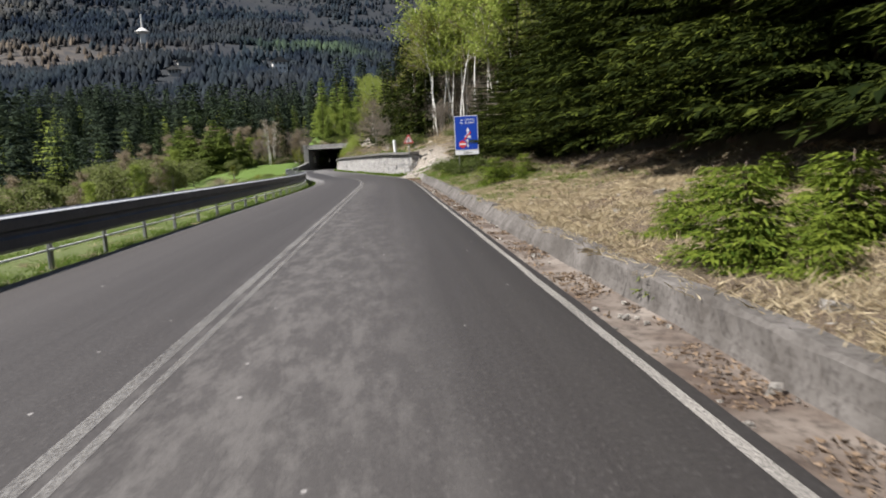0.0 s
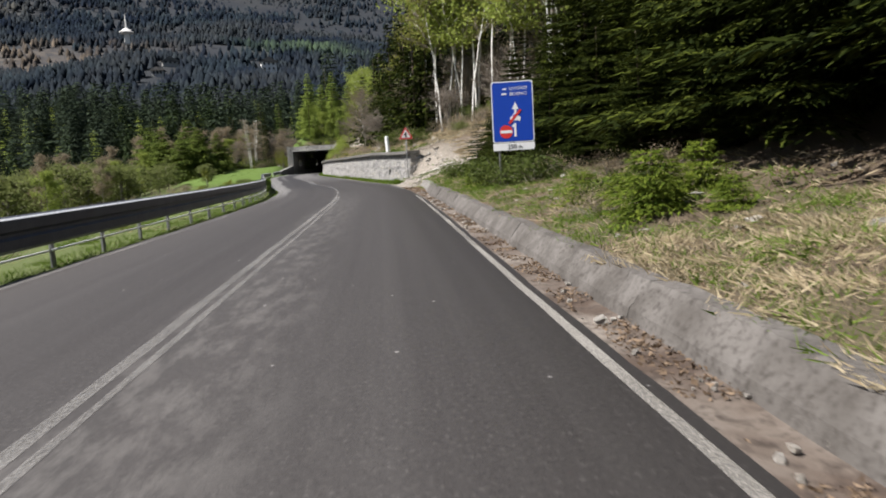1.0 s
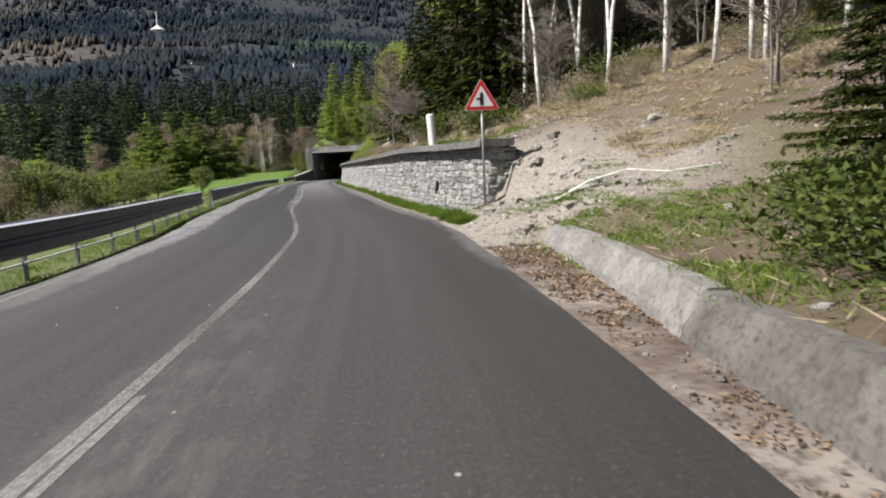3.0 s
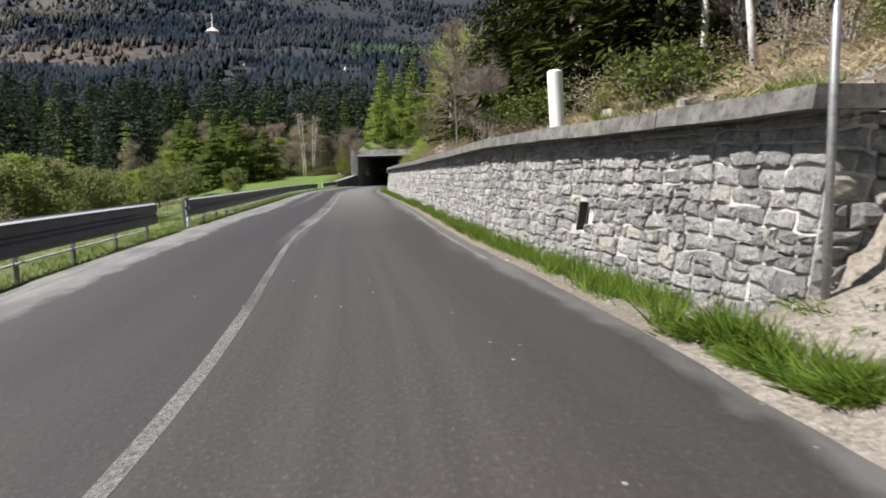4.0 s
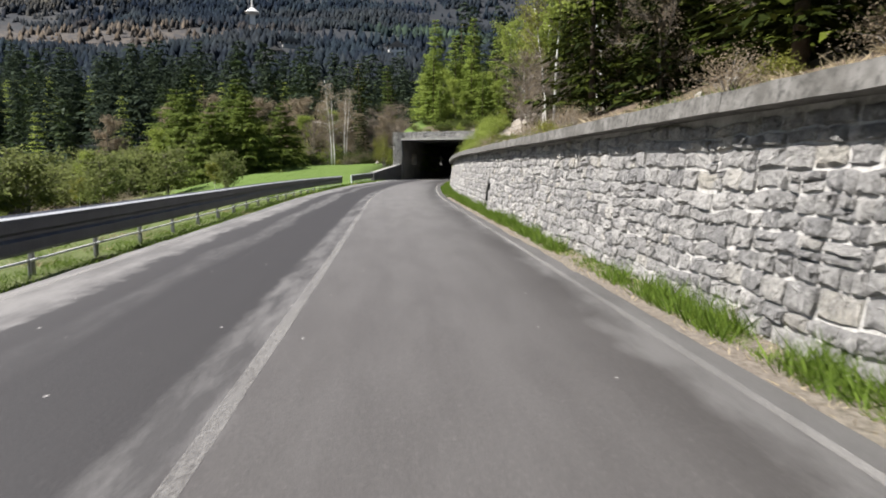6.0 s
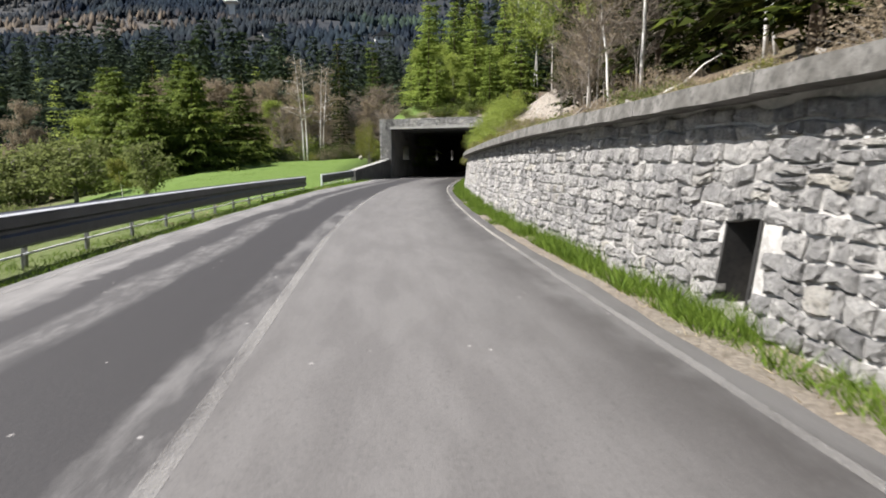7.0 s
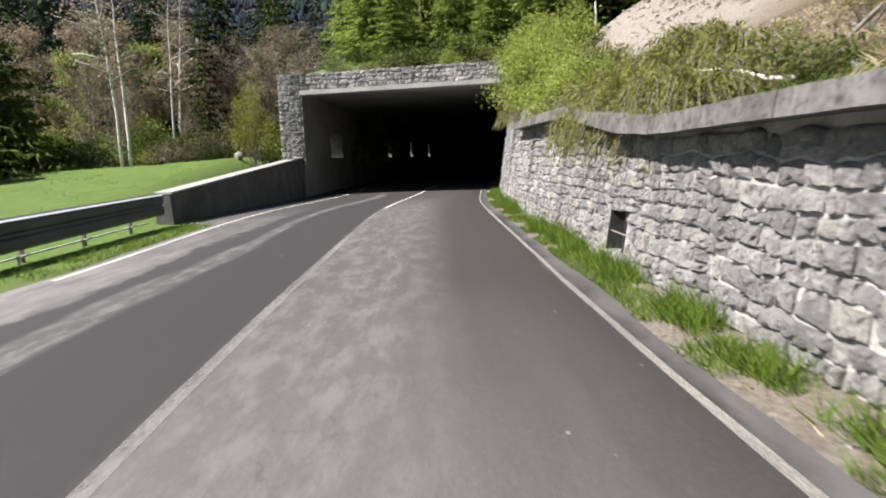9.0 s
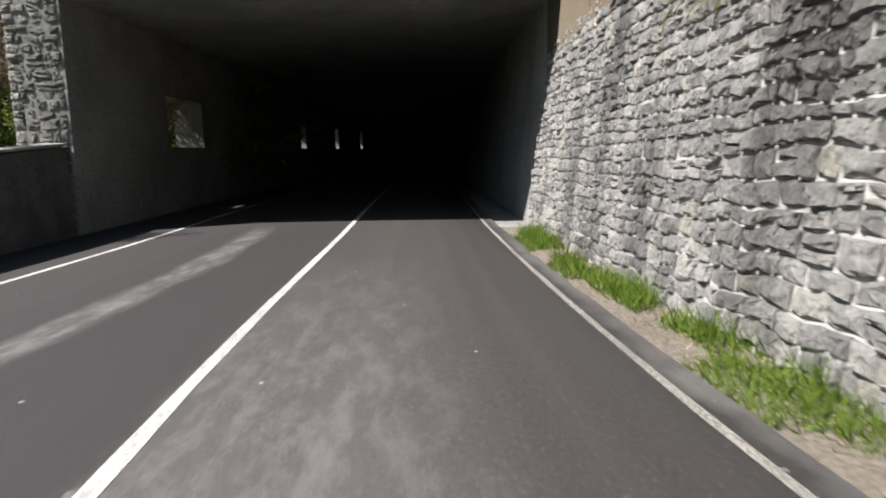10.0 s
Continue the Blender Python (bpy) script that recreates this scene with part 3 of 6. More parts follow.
# ---- land ----
def build_land():
    g = [-1500, -1150, -900, -740, -620, -520, -440, -370, -310, -260, -215, -180, -150, -125, -105, -88, -74, -62, -52, -44, -37, -31, -26, -22, -19, -16.5,
         -14.3, -12.5, -11, -9.8, -8.8, -8, -7.3, -6.7, -6.2, -5.8, -5.5, -5.2, -4.9, -4.6, -4.3, -4.0, -3.6, -3.1, -2, 0, 1.5, 2.6, 3.0, 3.3, 3.55, 3.75, 3.84, 3.9,
         4.05, 4.18, 4.24, 4.45, 4.7, 4.95, 5.2, 5.5, 5.8, 6.1, 6.4, 6.8, 7.2, 7.6, 8.1, 8.6, 9.2, 10.2, 11.5, 13, 15, 17.5, 20, 23, 27, 32, 38, 46, 56, 70, 90, 120, 170, 240, 340, 500]
    ys = [-90, -70, -52, -38, -28, -20, -14, -10, -7] + [float(v) for v in np.arange(-5, 45, 0.5)] + [float(v) for v in np.arange(45, 53, 0.5)]
    ys += [float(v) for v in np.arange(53, 136, 1.25)] + [float(v) for v in np.arange(136.5, 151.0, 1.0)] + [151.3, 151.65, 152.0, 152.6]
    ys += [float(v) for v in np.arange(153.4, 174, 1.5)] + [175, 180, 186, 193, 201, 210, 220, 232, 246, 262, 280, 300, 322, 346, 372, 400, 430, 462, 496, 532, 570, 612, 660, 715, 780, 860, 960, 1080, 1230, 1420]
    verts, cover = [], []
    for y in ys:
        x0, s = mid(y)
        k = math.sqrt(1 + s * s)
        for q in g:
            e = q + (lane(y) - 2.9) * (1 if q > 2 else 0)
            x = x0 + e * (k if abs(q) < 30 else 1.0)
            z = ground(x, y)
            verts.append((x, y, z))
            b = -q - 4.5
            k2 = smooth(98, 118, y)
            turf = smooth(-1.8, -0.5, b) * (1 - smooth(12 + 6 * k2, 26 + 4 * k2, b)) * (1 if y < 172 else 0) * (0.6 + 0.4 * k2) if q < 0 else 0
            dirt = 0.0
            if q > 0:
                c = q - 2.9
                if 2.9 < q < 4.2 and y > 51.5:
                    dirt = 0.6
                else:
                    dirt = smooth(45.6, 47.5, y - 0.25 * max(0, c - 2)) * (1 - smooth(51.5, 55, y)) * (1 - smooth(3.0, 6.0, c + 1.4 * fuzz(x, y, 1.6, 8))) if c > 0 else 0
                dirt = max(dirt, 0.95 * smooth(0.2, 0.4, math.exp(-(((x + 15.0) / 4.0) ** 2 + ((y - 148.5) / 8.0) ** 2))))
            wood = smooth(28, 60, b) if q < 0 else smooth(20, 45, q)
            wood = max(wood, smooth(178, 215, y))
            cover.append((turf, dirt, wood, 1.0))
    nx = len(g)
    faces = []
    for j in range(len(ys) - 1):
        for i in range(nx - 1):
            a = j * nx + i
            if 151.3 <= ys[j] < 151.65:
                xm = (verts[a][0] + verts[a + 1][0]) / 2
                if -30.7 < xm < -20.9:
                    continue
            zs = [verts[v][2] for v in (a, a + 1, a + nx, a + nx + 1)]
            if 151.6 <= ys[j] < 236 and -32.0 < verts[a][0] < -29.8 and max(zs) - min(zs) > 1.5:
                continue
            faces.append((a, a + 1, a + nx + 1, a + nx))
    me = mesh_of("ground", verts, faces, GROUND, True)
    layer = me.color_attributes.new("cover", "FLOAT_COLOR", "POINT")
    layer.data.foreach_set("color", np.array(cover, np.float32).ravel())
    tagged(part("ground", me), "sloping mountain land of turf, dry litter, scree and forest floor", "ground", kind="structure")


build_land()


# ---- road ----
def ribbon(name, y0, y1, step, offsets, material, uv=None):
    """A strip along the road; offsets(y) gives (d, z) pairs across it."""
    ys = np.arange(y0, y1 + 1e-6, step)
    verts, maps = [], []
    for y in ys:
        for d, z in offsets(y):
            verts.append(at(y, d, z))
            maps.append((d, y))
    k = len(offsets(y0))
    faces = [(j * k + i, j * k + i + 1, (j + 1) * k + i + 1, (j + 1) * k + i) for j in range(len(ys) - 1) for i in range(k - 1)]
    me = mesh_of(name, verts, faces, material, True)
    if uv:
        lay = me.uv_layers.new(name=uv)
        idx = np.zeros(len(me.loops), np.int32)
        me.loops.foreach_get("vertex_index", idx)
        lay.data.foreach_set("uv", np.array(maps, np.float32)[idx].ravel())
    return me


def ragged_edge(y, seed):
    return 0.05 * fuzz(y, 0, 0.7, seed) + 0.06 * fuzz(y, 0, 2.5, seed + 1)


def road_section(y):
    l, r = -(left(y) + 0.22) + ragged_edge(y, 11) - (1.1 + 0.04 * (y - 136)) * smooth(135.2, 136.4, y), lane(y) + 0.15 + ragged_edge(y, 13) * (0.35 + 0.65 * smooth(40, 48, y)) + 0.1 * smooth(44, 47, y)
    return [(l, -0.05), (l + 0.03, -0.006), (-1.4, 0.002), (0, 0.006), (1.5, 0.002), (r - 0.03, -0.006), (r, -0.05)]


road = tagged(part("road", ribbon("road", -90, 236, 0.5, road_section, ASPHALT, "road")), "narrow two-lane mountain road of old patched grey asphalt", "road", kind="structure")


def road_z(y, d):
    return float(np.interp(d, [-(left(y) + 0.2), -1.4, 0, 1.5, lane(y) + 0.14], [-0.006, 0.002, 0.006, 0.002, -0.006]))


def line(name, y0, y1, d, width, material, label):
    def f(y):
        a, b = d(y) - width / 2 + 0.012 * fuzz(y, d(y), 1.1, 71), d(y) + width / 2 + 0.012 * fuzz(y, d(y), 1.1, 73)
        return [(a, road_z(y, a) + 0.004), (b, road_z(y, b) + 0.004)]

    return tagged(part(name, ribbon(name, y0, y1, 0.5, f, material)), label, "road marking", kind="structure")


line("road_marking", -60, 140, lambda y: float(np.interp(y, [24, 44, 50, 55, 61, 66, 71], [-0.19, -0.05, -0.03, -0.11, -0.16, -0.08, -0.02])), 0.1, LINE_OLD, "worn pale middle line on the asphalt")
line("road_marking", -60, 40, lambda y: -0.04 + 0.06 * smooth(18, 36, y), 0.06, LINE_OLD, "second worn pale middle line on the asphalt")
line("road_marking", 138.8, 232, lambda y: 0.02, 0.095, LINE_NEW, "white middle line running into the gallery")
line("road_marking", -60, 37.5, lambda y: lane(y), 0.075, LINE_EDGE, "white edge line beside the gutter")
line("road_marking", 56, 96, lambda y: lane(y), 0.075, LINE_OLD, "worn edge line beside the stone wall")
line("road_marking", 96, 230, lambda y: lane(y), 0.06, LINE_EDGE, "white edge line beside the stone wall")
line("road_marking", -60, 128, lambda y: -left(y), 0.09, LINE_OLD, "worn edge line beside the grass verge")
line("road_marking", 128, 230, lambda y: -left(y), 0.1, LINE_NEW, "white edge line beside the parapet")


# ---- gutter and low kerb wall ----
def gutter_section(y):
    w, k = lane(y), kerb_out(y)
    return [(w + 0.10, -0.035 + 0.012 * fuzz(y, 1, 0.6)), (w + 0.2, -0.05 + 0.015 * fuzz(y, 2, 0.8)), (w + 0.38, -0.065 + 0.02 * fuzz(y, 3, 0.9)), (w + 0.68 + k, -0.06 + 0.02 * fuzz(y, 4, 0.7))]


tagged(part("gutter", ribbon("gutter", -60, 46.5, 0.25, gutter_section, CONCRETE_GUTTER)), "shallow concrete roadside gutter with mud and litter", "gutter", kind="structure")


def kerb_block(y0, y1, seed):
    ys = np.linspace(y0 + 0.008, y1 - 0.008, max(3, int((y1 - y0) / 0.13)))
    verts, faces = [], []
    for y in ys:
        w, k = lane(y), kerb_out(y)
        chip = 0.07 * max(0, fuzz(y, seed, 0.5)) + 0.05 * max(0, fuzz(y, seed, 0.2, 2))
        top = kerb_top(y) + 0.035 * fuzz(y, seed, 1.5, 3)
        foot = 0.5 + 0.12 * smooth(14, 5, y)
        for d, z in ((foot, -0.14), (foot + 0.05 + 0.01 * fuzz(y, 0, 0.3, 5), 0.03), (0.68 + chip, top - 0.03 - chip), (0.71 + chip, top), (0.88, top + 0.012 * fuzz(y, 0, 0.4, 6)), (0.92, -0.14)):
            verts.append(at(y, w + k + d, z))
    n = 6
    for j in range(len(ys) - 1):
        for i in range(n):
            faces.append((j * n + i, j * n + (i + 1) % n, (j + 1) * n + (i + 1) % n, (j + 1) * n + i))
    faces += [tuple(range(n))[::-1], tuple((len(ys) - 1) * n + i for i in range(n))]
    return mesh_of("kerb_block", verts, faces, KERB)


kerb = tagged(empty("kerb_wall"), "low chipped concrete kerb wall along the gutter", "kerb wall", kind="structure")
cuts = [-60.0, -20.0, -8.0]
while cuts[-1] < 42:
    cuts.append(cuts[-1] + random.uniform(3.4, 5.2))
cuts[-1] = 46.1
for i, (a, b) in enumerate(zip(cuts, cuts[1:])):
    block = part("kerb_block", kerb_block(a, b, 20 + i), kerb, "pale bare end of the kerb" if b == cuts[-1] else "")
    if b == cuts[-1]:
        block.data.materials[0] = KERB_END


# ---- the stone retaining wall ----
WALL0, WALL1 = 51.2, 151.1
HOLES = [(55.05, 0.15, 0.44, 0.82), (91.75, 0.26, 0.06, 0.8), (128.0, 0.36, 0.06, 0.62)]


def face_d(y, z):
    return lane(y) + 0.86 + 0.15 * z + bend(y)


def strip_block(y0, y1, z0, z1, step, front, back, name, material):
    """A closed bar along the wall between two heights, given as functions of y."""
    ys = np.linspace(y0, y1, max(2, int((y1 - y0) / step) + 1))
    verts = []
    for y in ys:
        a, b = z0(y), z1(y)
        verts += [at(y, front(y, a), a), at(y, front(y, b), b), at(y, back(y, b), b), at(y, back(y, a), a)]
    faces = [(j * 4 + i, j * 4 + (i + 1) % 4, j * 4 + 4 + (i + 1) % 4, j * 4 + 4 + i) for j in range(len(ys) - 1) for i in range(4)]
    faces += [(3, 2, 1, 0), tuple((len(ys) - 1) * 4 + i for i in range(4))]
    return mesh_of(name, verts, faces, material)


def stone_limit(y):
    return wall_top(y) - (0.175 if y < 138.6 else 0.02)


wall = tagged(empty("wall_right"), "battered retaining wall of grey split stones under a concrete coping", "retaining wall", kind="structure")
fr = lambda y, z: face_d(y, z) + 0.012
bk = lambda y, z: lane(y) + 1.42 + bend(y) + 0.15 * max(0.0, z - 1.9)
stops = [WALL0] + [v for h in HOLES for v in (h[0] - h[1], h[0] + h[1])] + [WALL1]
for i in range(0, len(stops), 2):
    part("wall_core", strip_block(stops[i], stops[i + 1], lambda y: -0.12, lambda y: stone_limit(y) + 0.02, 0.2, fr, bk, "wall_core", MORTAR), wall, "mortared core showing in the joints")
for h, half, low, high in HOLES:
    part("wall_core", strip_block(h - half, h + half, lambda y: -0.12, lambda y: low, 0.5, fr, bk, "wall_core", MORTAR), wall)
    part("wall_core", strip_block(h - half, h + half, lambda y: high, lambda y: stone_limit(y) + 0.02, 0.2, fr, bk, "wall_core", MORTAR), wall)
    # the hole's darkness is painted: back and cheeks are near-black
    part("drain_back", strip_block(h - half, h + half, lambda y: low - 0.03, lambda y: high + 0.02, 0.5, lambda y, z: face_d(y, z) + 0.42, lambda y, z: lane(y) + 1.75, "drain_back", DRAIN_SHADE), wall, "back of the drain opening, its shade painted black")
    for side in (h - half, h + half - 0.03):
        part("drain_cheek", strip_block(side, side + 0.03, lambda y: low, lambda y: high, 0.5, lambda y, z: face_d(y, z) - 0.01, lambda y, z: face_d(y, z) + 0.41, "drain_cheek", DRAIN_SHADE), wall, "cheek of the drain, its shade painted black")
c_end = 138.6
c0 = WALL0 - 0.12
while c0 < c_end - 0.5:
    c1 = min(c0 + random.uniform(1.7, 2.5), c_end)
    lift = random.uniform(-0.008, 0.008)
    part("coping", strip_block(c0 + 0.008, c1 - 0.008, lambda y: wall_top(y) - 0.17 + lift + 0.01 * fuzz(y, 0, 0.6, 31), lambda y: wall_top(y) + lift + 0.012 * fuzz(y, 0, 0.5, 33), 0.2,
                               lambda y, z: face_d(y, z) - 0.31 + 0.012 * max(0.0, fuzz(y, z, 0.5, 35)) + 0.01 * fuzz(y, z, 0.6, 36), lambda y, z: face_d(y, z) + 0.5, "coping", COPING), wall, "weathered concrete coping slab")
    c0 = c1


def rubble_face(u0, u1, low, high, seed, scale=1.0, skip=None):
    """Outlines (u, z) of rough stones: broad rows cut into uneven cells, all warped together."""
    rd = random.Random(seed)
    base = min(low(u0), low(u1))
    zmax = max(high(u) for u in np.linspace(u0, u1, 60))

    def warp(u, z):
        e = smooth(0.0, 0.25, u - u0) * smooth(0.0, 0.25, u1 - u)
        du = 0.06 * fuzz(u, z, 0.33, seed) + 0.03 * fuzz(u, z, 0.14, seed + 5)
        dz = 0.07 * fuzz(u, z, 1.6, seed + 9) + 0.075 * fuzz(u, z, 0.36, seed + 2) + 0.02 * fuzz(u, z, 0.13, seed + 7)
        return u + du * scale * e, z + dz * scale

    cells = []
    z = base
    while z < zmax:
        h = rd.uniform(0.16, 0.26) * scale
        u = u0
        while u < u1:
            w = rd.uniform(0.95, 2.3) * h if rd.random() < 0.85 else rd.uniform(0.12, 0.2) * scale
            w = w if u + w < u1 - 0.14 * scale else u1 - u + 1e-6
            e = min(u + w, u1)
            if h > 0.2 * scale and rd.random() < 0.16:
                m = z + h * rd.uniform(0.4, 0.6)
                cells += [(u, e, z, m), (u, e, m, z + h)]
            else:
                cells.append((u, e, z, z + h))
            u += w
        z += h
    out = []
    for a, b, p, q in cells:
        c, zc = (a + b) / 2, (p + q) / 2
        top = high(c)
        if p > top - 0.05 or q < low(c) - 0.02 or (skip and skip(c, zc, (b - a) / 2)):
            continue
        ring = [(a, p), (a + (b - a) * 0.33, p), (a + (b - a) * 0.7, p), (b, p), (b, (p + q) / 2), (b, q), (a + (b - a) * 0.66, q), (a + (b - a) * 0.3, q), (a, q), (a, (p + q) / 2)]
        ring = [warp(*v) for v in ring]
        out.append((c, [(u, min(v, high(u))) for u, v in ring]))
    return out


def stone_shape(pts, place, rd, joint=0.009):
    """A dressed stone on an outline; place(u, z, proud) gives the point that far out of the face."""
    p = np.array(pts)
    c, size = p.mean(0), np.ptp(p, axis=0)
    rim = c + (p - c) * np.maximum(1 - 2 * np.array([0.9, 1.0]) * joint / np.maximum(size, 0.03), 0.5) * np.array([(1 - 0.03 * rd.random() - (0.04 if i in (0, 3, 5, 8) else 0.0), 1 - 0.1 * rd.random() - (0.03 if i in (0, 3, 5, 8) else 0.0)) for i in range(len(pts))])
    out = rd.uniform(0.0, 0.04)
    tilt = (rd.uniform(-0.02, 0.02) / max(size[0], 0.1), rd.uniform(-0.02, 0.03) / max(size[1], 0.1))
    n = len(p)
    verts = [place(u, z, -0.07) for u, z in rim]
    verts += [place(u, z, out - 0.012 + rd.uniform(-0.008, 0.008) + (u - c[0]) * tilt[0] + (z - c[1]) * tilt[1]) for u, z in rim]
    inner = c + (rim - c) * np.array([[rd.uniform(0.55, 0.92)] for _ in pts])
    verts += [place(u, z, out + 0.014 + rd.uniform(-0.018, 0.016) + (u - c[0]) * tilt[0] + (z - c[1]) * tilt[1]) for u, z in inner]
    verts.append(place(c[0] + rd.uniform(-0.2, 0.2) * size[0], c[1] + rd.uniform(-0.2, 0.2) * size[1], out + 0.022 + rd.uniform(-0.012, 0.012)))
    faces = []
    for i in range(n):
        j = (i + 1) % n
        faces += [(i, j, n + j, n + i), (n + i, n + j, 2 * n + j, 2 * n + i), (2 * n + i, 2 * n + j, 3 * n)]
    return verts, faces


def lay(stones, place, parent, near, stuff_label, seed, flip=False):
    """Stones inside near() become parts of their own, the rest one joined part."""
    rd = random.Random(seed)
    soup, count = Soup(), 0
    for c, pts in stones:
        v, f = stone_shape(pts, place, rd)
        if flip:
            f = [q[::-1] for q in f]
        if near(c) and count < 300:
            part("stone", mesh_of("stone", v, f, STONE), parent)
            count += 1
        else:
            soup.add(v, f)
    if soup.n:
        tagged(part("stones", soup.mesh("stones", STONE), parent, stuff_label), kind="stuff")


def by_hole(c, z, half):
    return any(abs(c - q) < w - 0.02 + half * 0.75 and low + 0.02 < z < high + 0.01 for q, w, low, high in HOLES)


wall_stones = rubble_face(WALL0, WALL1, lambda y: -0.05, stone_limit, 7, 0.78, by_hole)
end_stones = rubble_face(0.0, 0.62, lambda u: -0.05, lambda u: wall_top(WALL0) - 0.175, 19, 1.0)

# ---- gallery ----
PORTAL = 151.15
SKEW = -0.14


def askew(me):
    """The roof's front edge runs askew: its mountain end stands nearer."""
    for v in me.vertices:
        v.co.y += SKEW * max(0.0, v.co.x + 30.35)
    return me


portal = tagged(empty("portal_wall"), "stone-faced portal of a dark concrete rockfall gallery", "tunnel portal", kind="structure")
sp = Soup()
sp.box((-31.4, PORTAL + 0.06, -0.6), (-30.35, PORTAL + 0.75, 5.26))
part("pillar_core", sp.mesh("pillar_core", MORTAR), portal)
sp = Soup()
sp.box((-30.35, PORTAL + 0.06, 4.55), (-20.6, PORTAL + 0.75, 5.26))
part("lintel_core", askew(sp.mesh("lintel_core", MORTAR)), portal)
sp = Soup()
sp.box((-30.39, PORTAL - 0.05, 4.36), (-20.9, PORTAL + 0.75, 4.55))
part("lintel_slab", askew(sp.mesh("lintel_slab", CONCRETE_PALE)), portal, "pale concrete edge of the gallery roof")
pillar_stones = rubble_face(-31.42, -30.36, lambda u: -0.3, lambda u: 5.3, 13, 0.9)
lintel_stones = rubble_face(-30.35, -20.9, lambda u: 4.56, lambda u: 5.3, 17, 0.9)

wedge = [(-30.35, PORTAL + 0.73), (-20.6, PORTAL + 0.73 + SKEW * 9.75), (-20.6, PORTAL + 0.73)]
part("roof_wedge", mesh_of("roof_wedge", [(x, y, z) for z in (4.38, 5.24) for x, y in wedge], [(2, 1, 0), (3, 4, 5), (0, 1, 4, 3), (1, 2, 5, 4), (2, 0, 3, 5)], TUNNEL), portal, "front of the concrete gallery roof")

tunnel = tagged(empty("gallery"), "dark concrete rockfall gallery with window slots", "tunnel", kind="structure")
SLOTS = [(156.4, 159.3), (165.4, 166.6), (174.6, 175.8), (185.0, 186.2), (195.8, 197.0)]
TOP = 4.6


def bar(y0, y1, z0, z1, d0, d1, name, material, step=2.0):
    return strip_block(y0, y1, lambda y: z0, lambda y: z1, step, lambda y, z: d0, lambda y, z: d1, name, material)


part("side_wall", bar(PORTAL + 0.1, 236, -0.3, 1.75, -5.3, -6.15, "side_wall", TUNNEL), tunnel)
part("side_wall", bar(PORTAL + 0.1, 236, 3.1, TOP, -5.3, -6.15, "side_wall", TUNNEL), tunnel)
edges = [PORTAL + 0.1] + [v for s in SLOTS for v in s] + [236]
for a, b in zip(edges[::2], edges[1::2]):
    part("pier", bar(a, b, 1.75, 3.1, -5.3, -6.15, "pier", TUNNEL), tunnel)
part("rock_wall", strip_block(PORTAL + 0.14, 236, lambda y: -0.2, lambda y: TOP, 2.0, lambda y, z: lane(y) + 0.88 + 0.15 * z, lambda y, z: lane(y) + 2.4, "rock_wall", TUNNEL), tunnel)
# added wall that shuts daylight out at the unseen far end
part("end_wall", bar(235, 236, -0.3, TOP + 0.2, -6.6, 5, "end_wall", TUNNEL), tunnel)
part("tunnel_floor", bar(PORTAL - 0.5, 236, -0.4, -0.055, -5.4, 5.2, "tunnel_floor", TUNNEL), tunnel)
tagged(part("ceiling", bar(PORTAL + 0.72, 236, TOP, TOP + 0.4, -6.2, 5.4, "ceiling", TUNNEL)), "sooty concrete gallery roof slab", "ceiling", kind="structure")

# parapet before the portal
yy = np.linspace(135.7, PORTAL - 0.02, 14)
pv, pf = [], []
for y in yy:
    t = (y - 135.7) / (PORTAL - 135.7)
    x = -29.32 - 1.1 * t
    top = 0.66 + 0.84 * t + 0.02 * fuzz(y, 3, 0.8)
    pv += [(x + 0.05 + 0.02 * fuzz(y, 0, 0.6), y, -0.7), (x - 0.02 + 0.02 * fuzz(y, 1, 0.5), y, top), (x - 0.4, y, top + 0.02), (x - 0.42, y, -0.7)]
pf = [(j * 4 + i, j * 4 + (i + 1) % 4, j * 4 + 4 + (i + 1) % 4, j * 4 + 4 + i) for j in range(13) for i in range(4)] + [(3, 2, 1, 0), (52, 53, 54, 55)]
parapet = tagged(part("parapet", mesh_of("parapet", pv, pf, CONCRETE_DARK)), "dark rough concrete parapet rising to the portal", "parapet", kind="structure")
cv = []
for y in yy:
    t = (y - 135.7) / (PORTAL - 135.7)
    x, top = -29.32 - 1.1 * t, 0.69 + 0.84 * t
    cv += [(x + 0.02, y, top), (x + 0.02, y, top + 0.05), (x - 0.42, y, top + 0.06), (x - 0.42, y, top)]
part("parapet_coping", mesh_of("parapet_coping", cv, pf, CONCRETE_PALE), parapet, "worn pale coping")


# ---- guard rails ----
def rail_d(y):
    return float(np.interp(y, [-60, 0, 45, 62, 66, 95, 120, 125, 137], [-3.8, -3.78, -3.62, -3.6, -3.72, -4.05, -4.3, -4.65, -4.98]))


def rail_z(y):
    return float(np.interp(y, [-60, 8, 20, 32, 63.5, 120, 126, 137], [0.8, 0.79, 0.75, 0.72, 0.68, 0.6, 0.61, 0.73]))


PROFILE = [(-0.06, 0.0), (-0.02, 0.016), (0.045, 0.0), (0.088, -0.024), (0.095, -0.07), (0.092, -0.185), (0.055, -0.225), (0.055, -0.265), (0.092, -0.305), (0.095, -0.44), (0.06, -0.482), (0.0, -0.496)]
POST_ME = bevelled("post", (0.055, 0.1, 1.1), POST, 0.012, 1)
STUB_ME = bevelled("stub_post", (0.025, 0.035, 0.3), POST, 0.006, 1)
END_PALE = bevelled("end_post", (0.1, 0.06, 1.13), ZINC_LIT, 0.01, 1)
END_ME = bevelled("end_post", (0.07, 0.05, 1.15), POST, 0.01, 1)


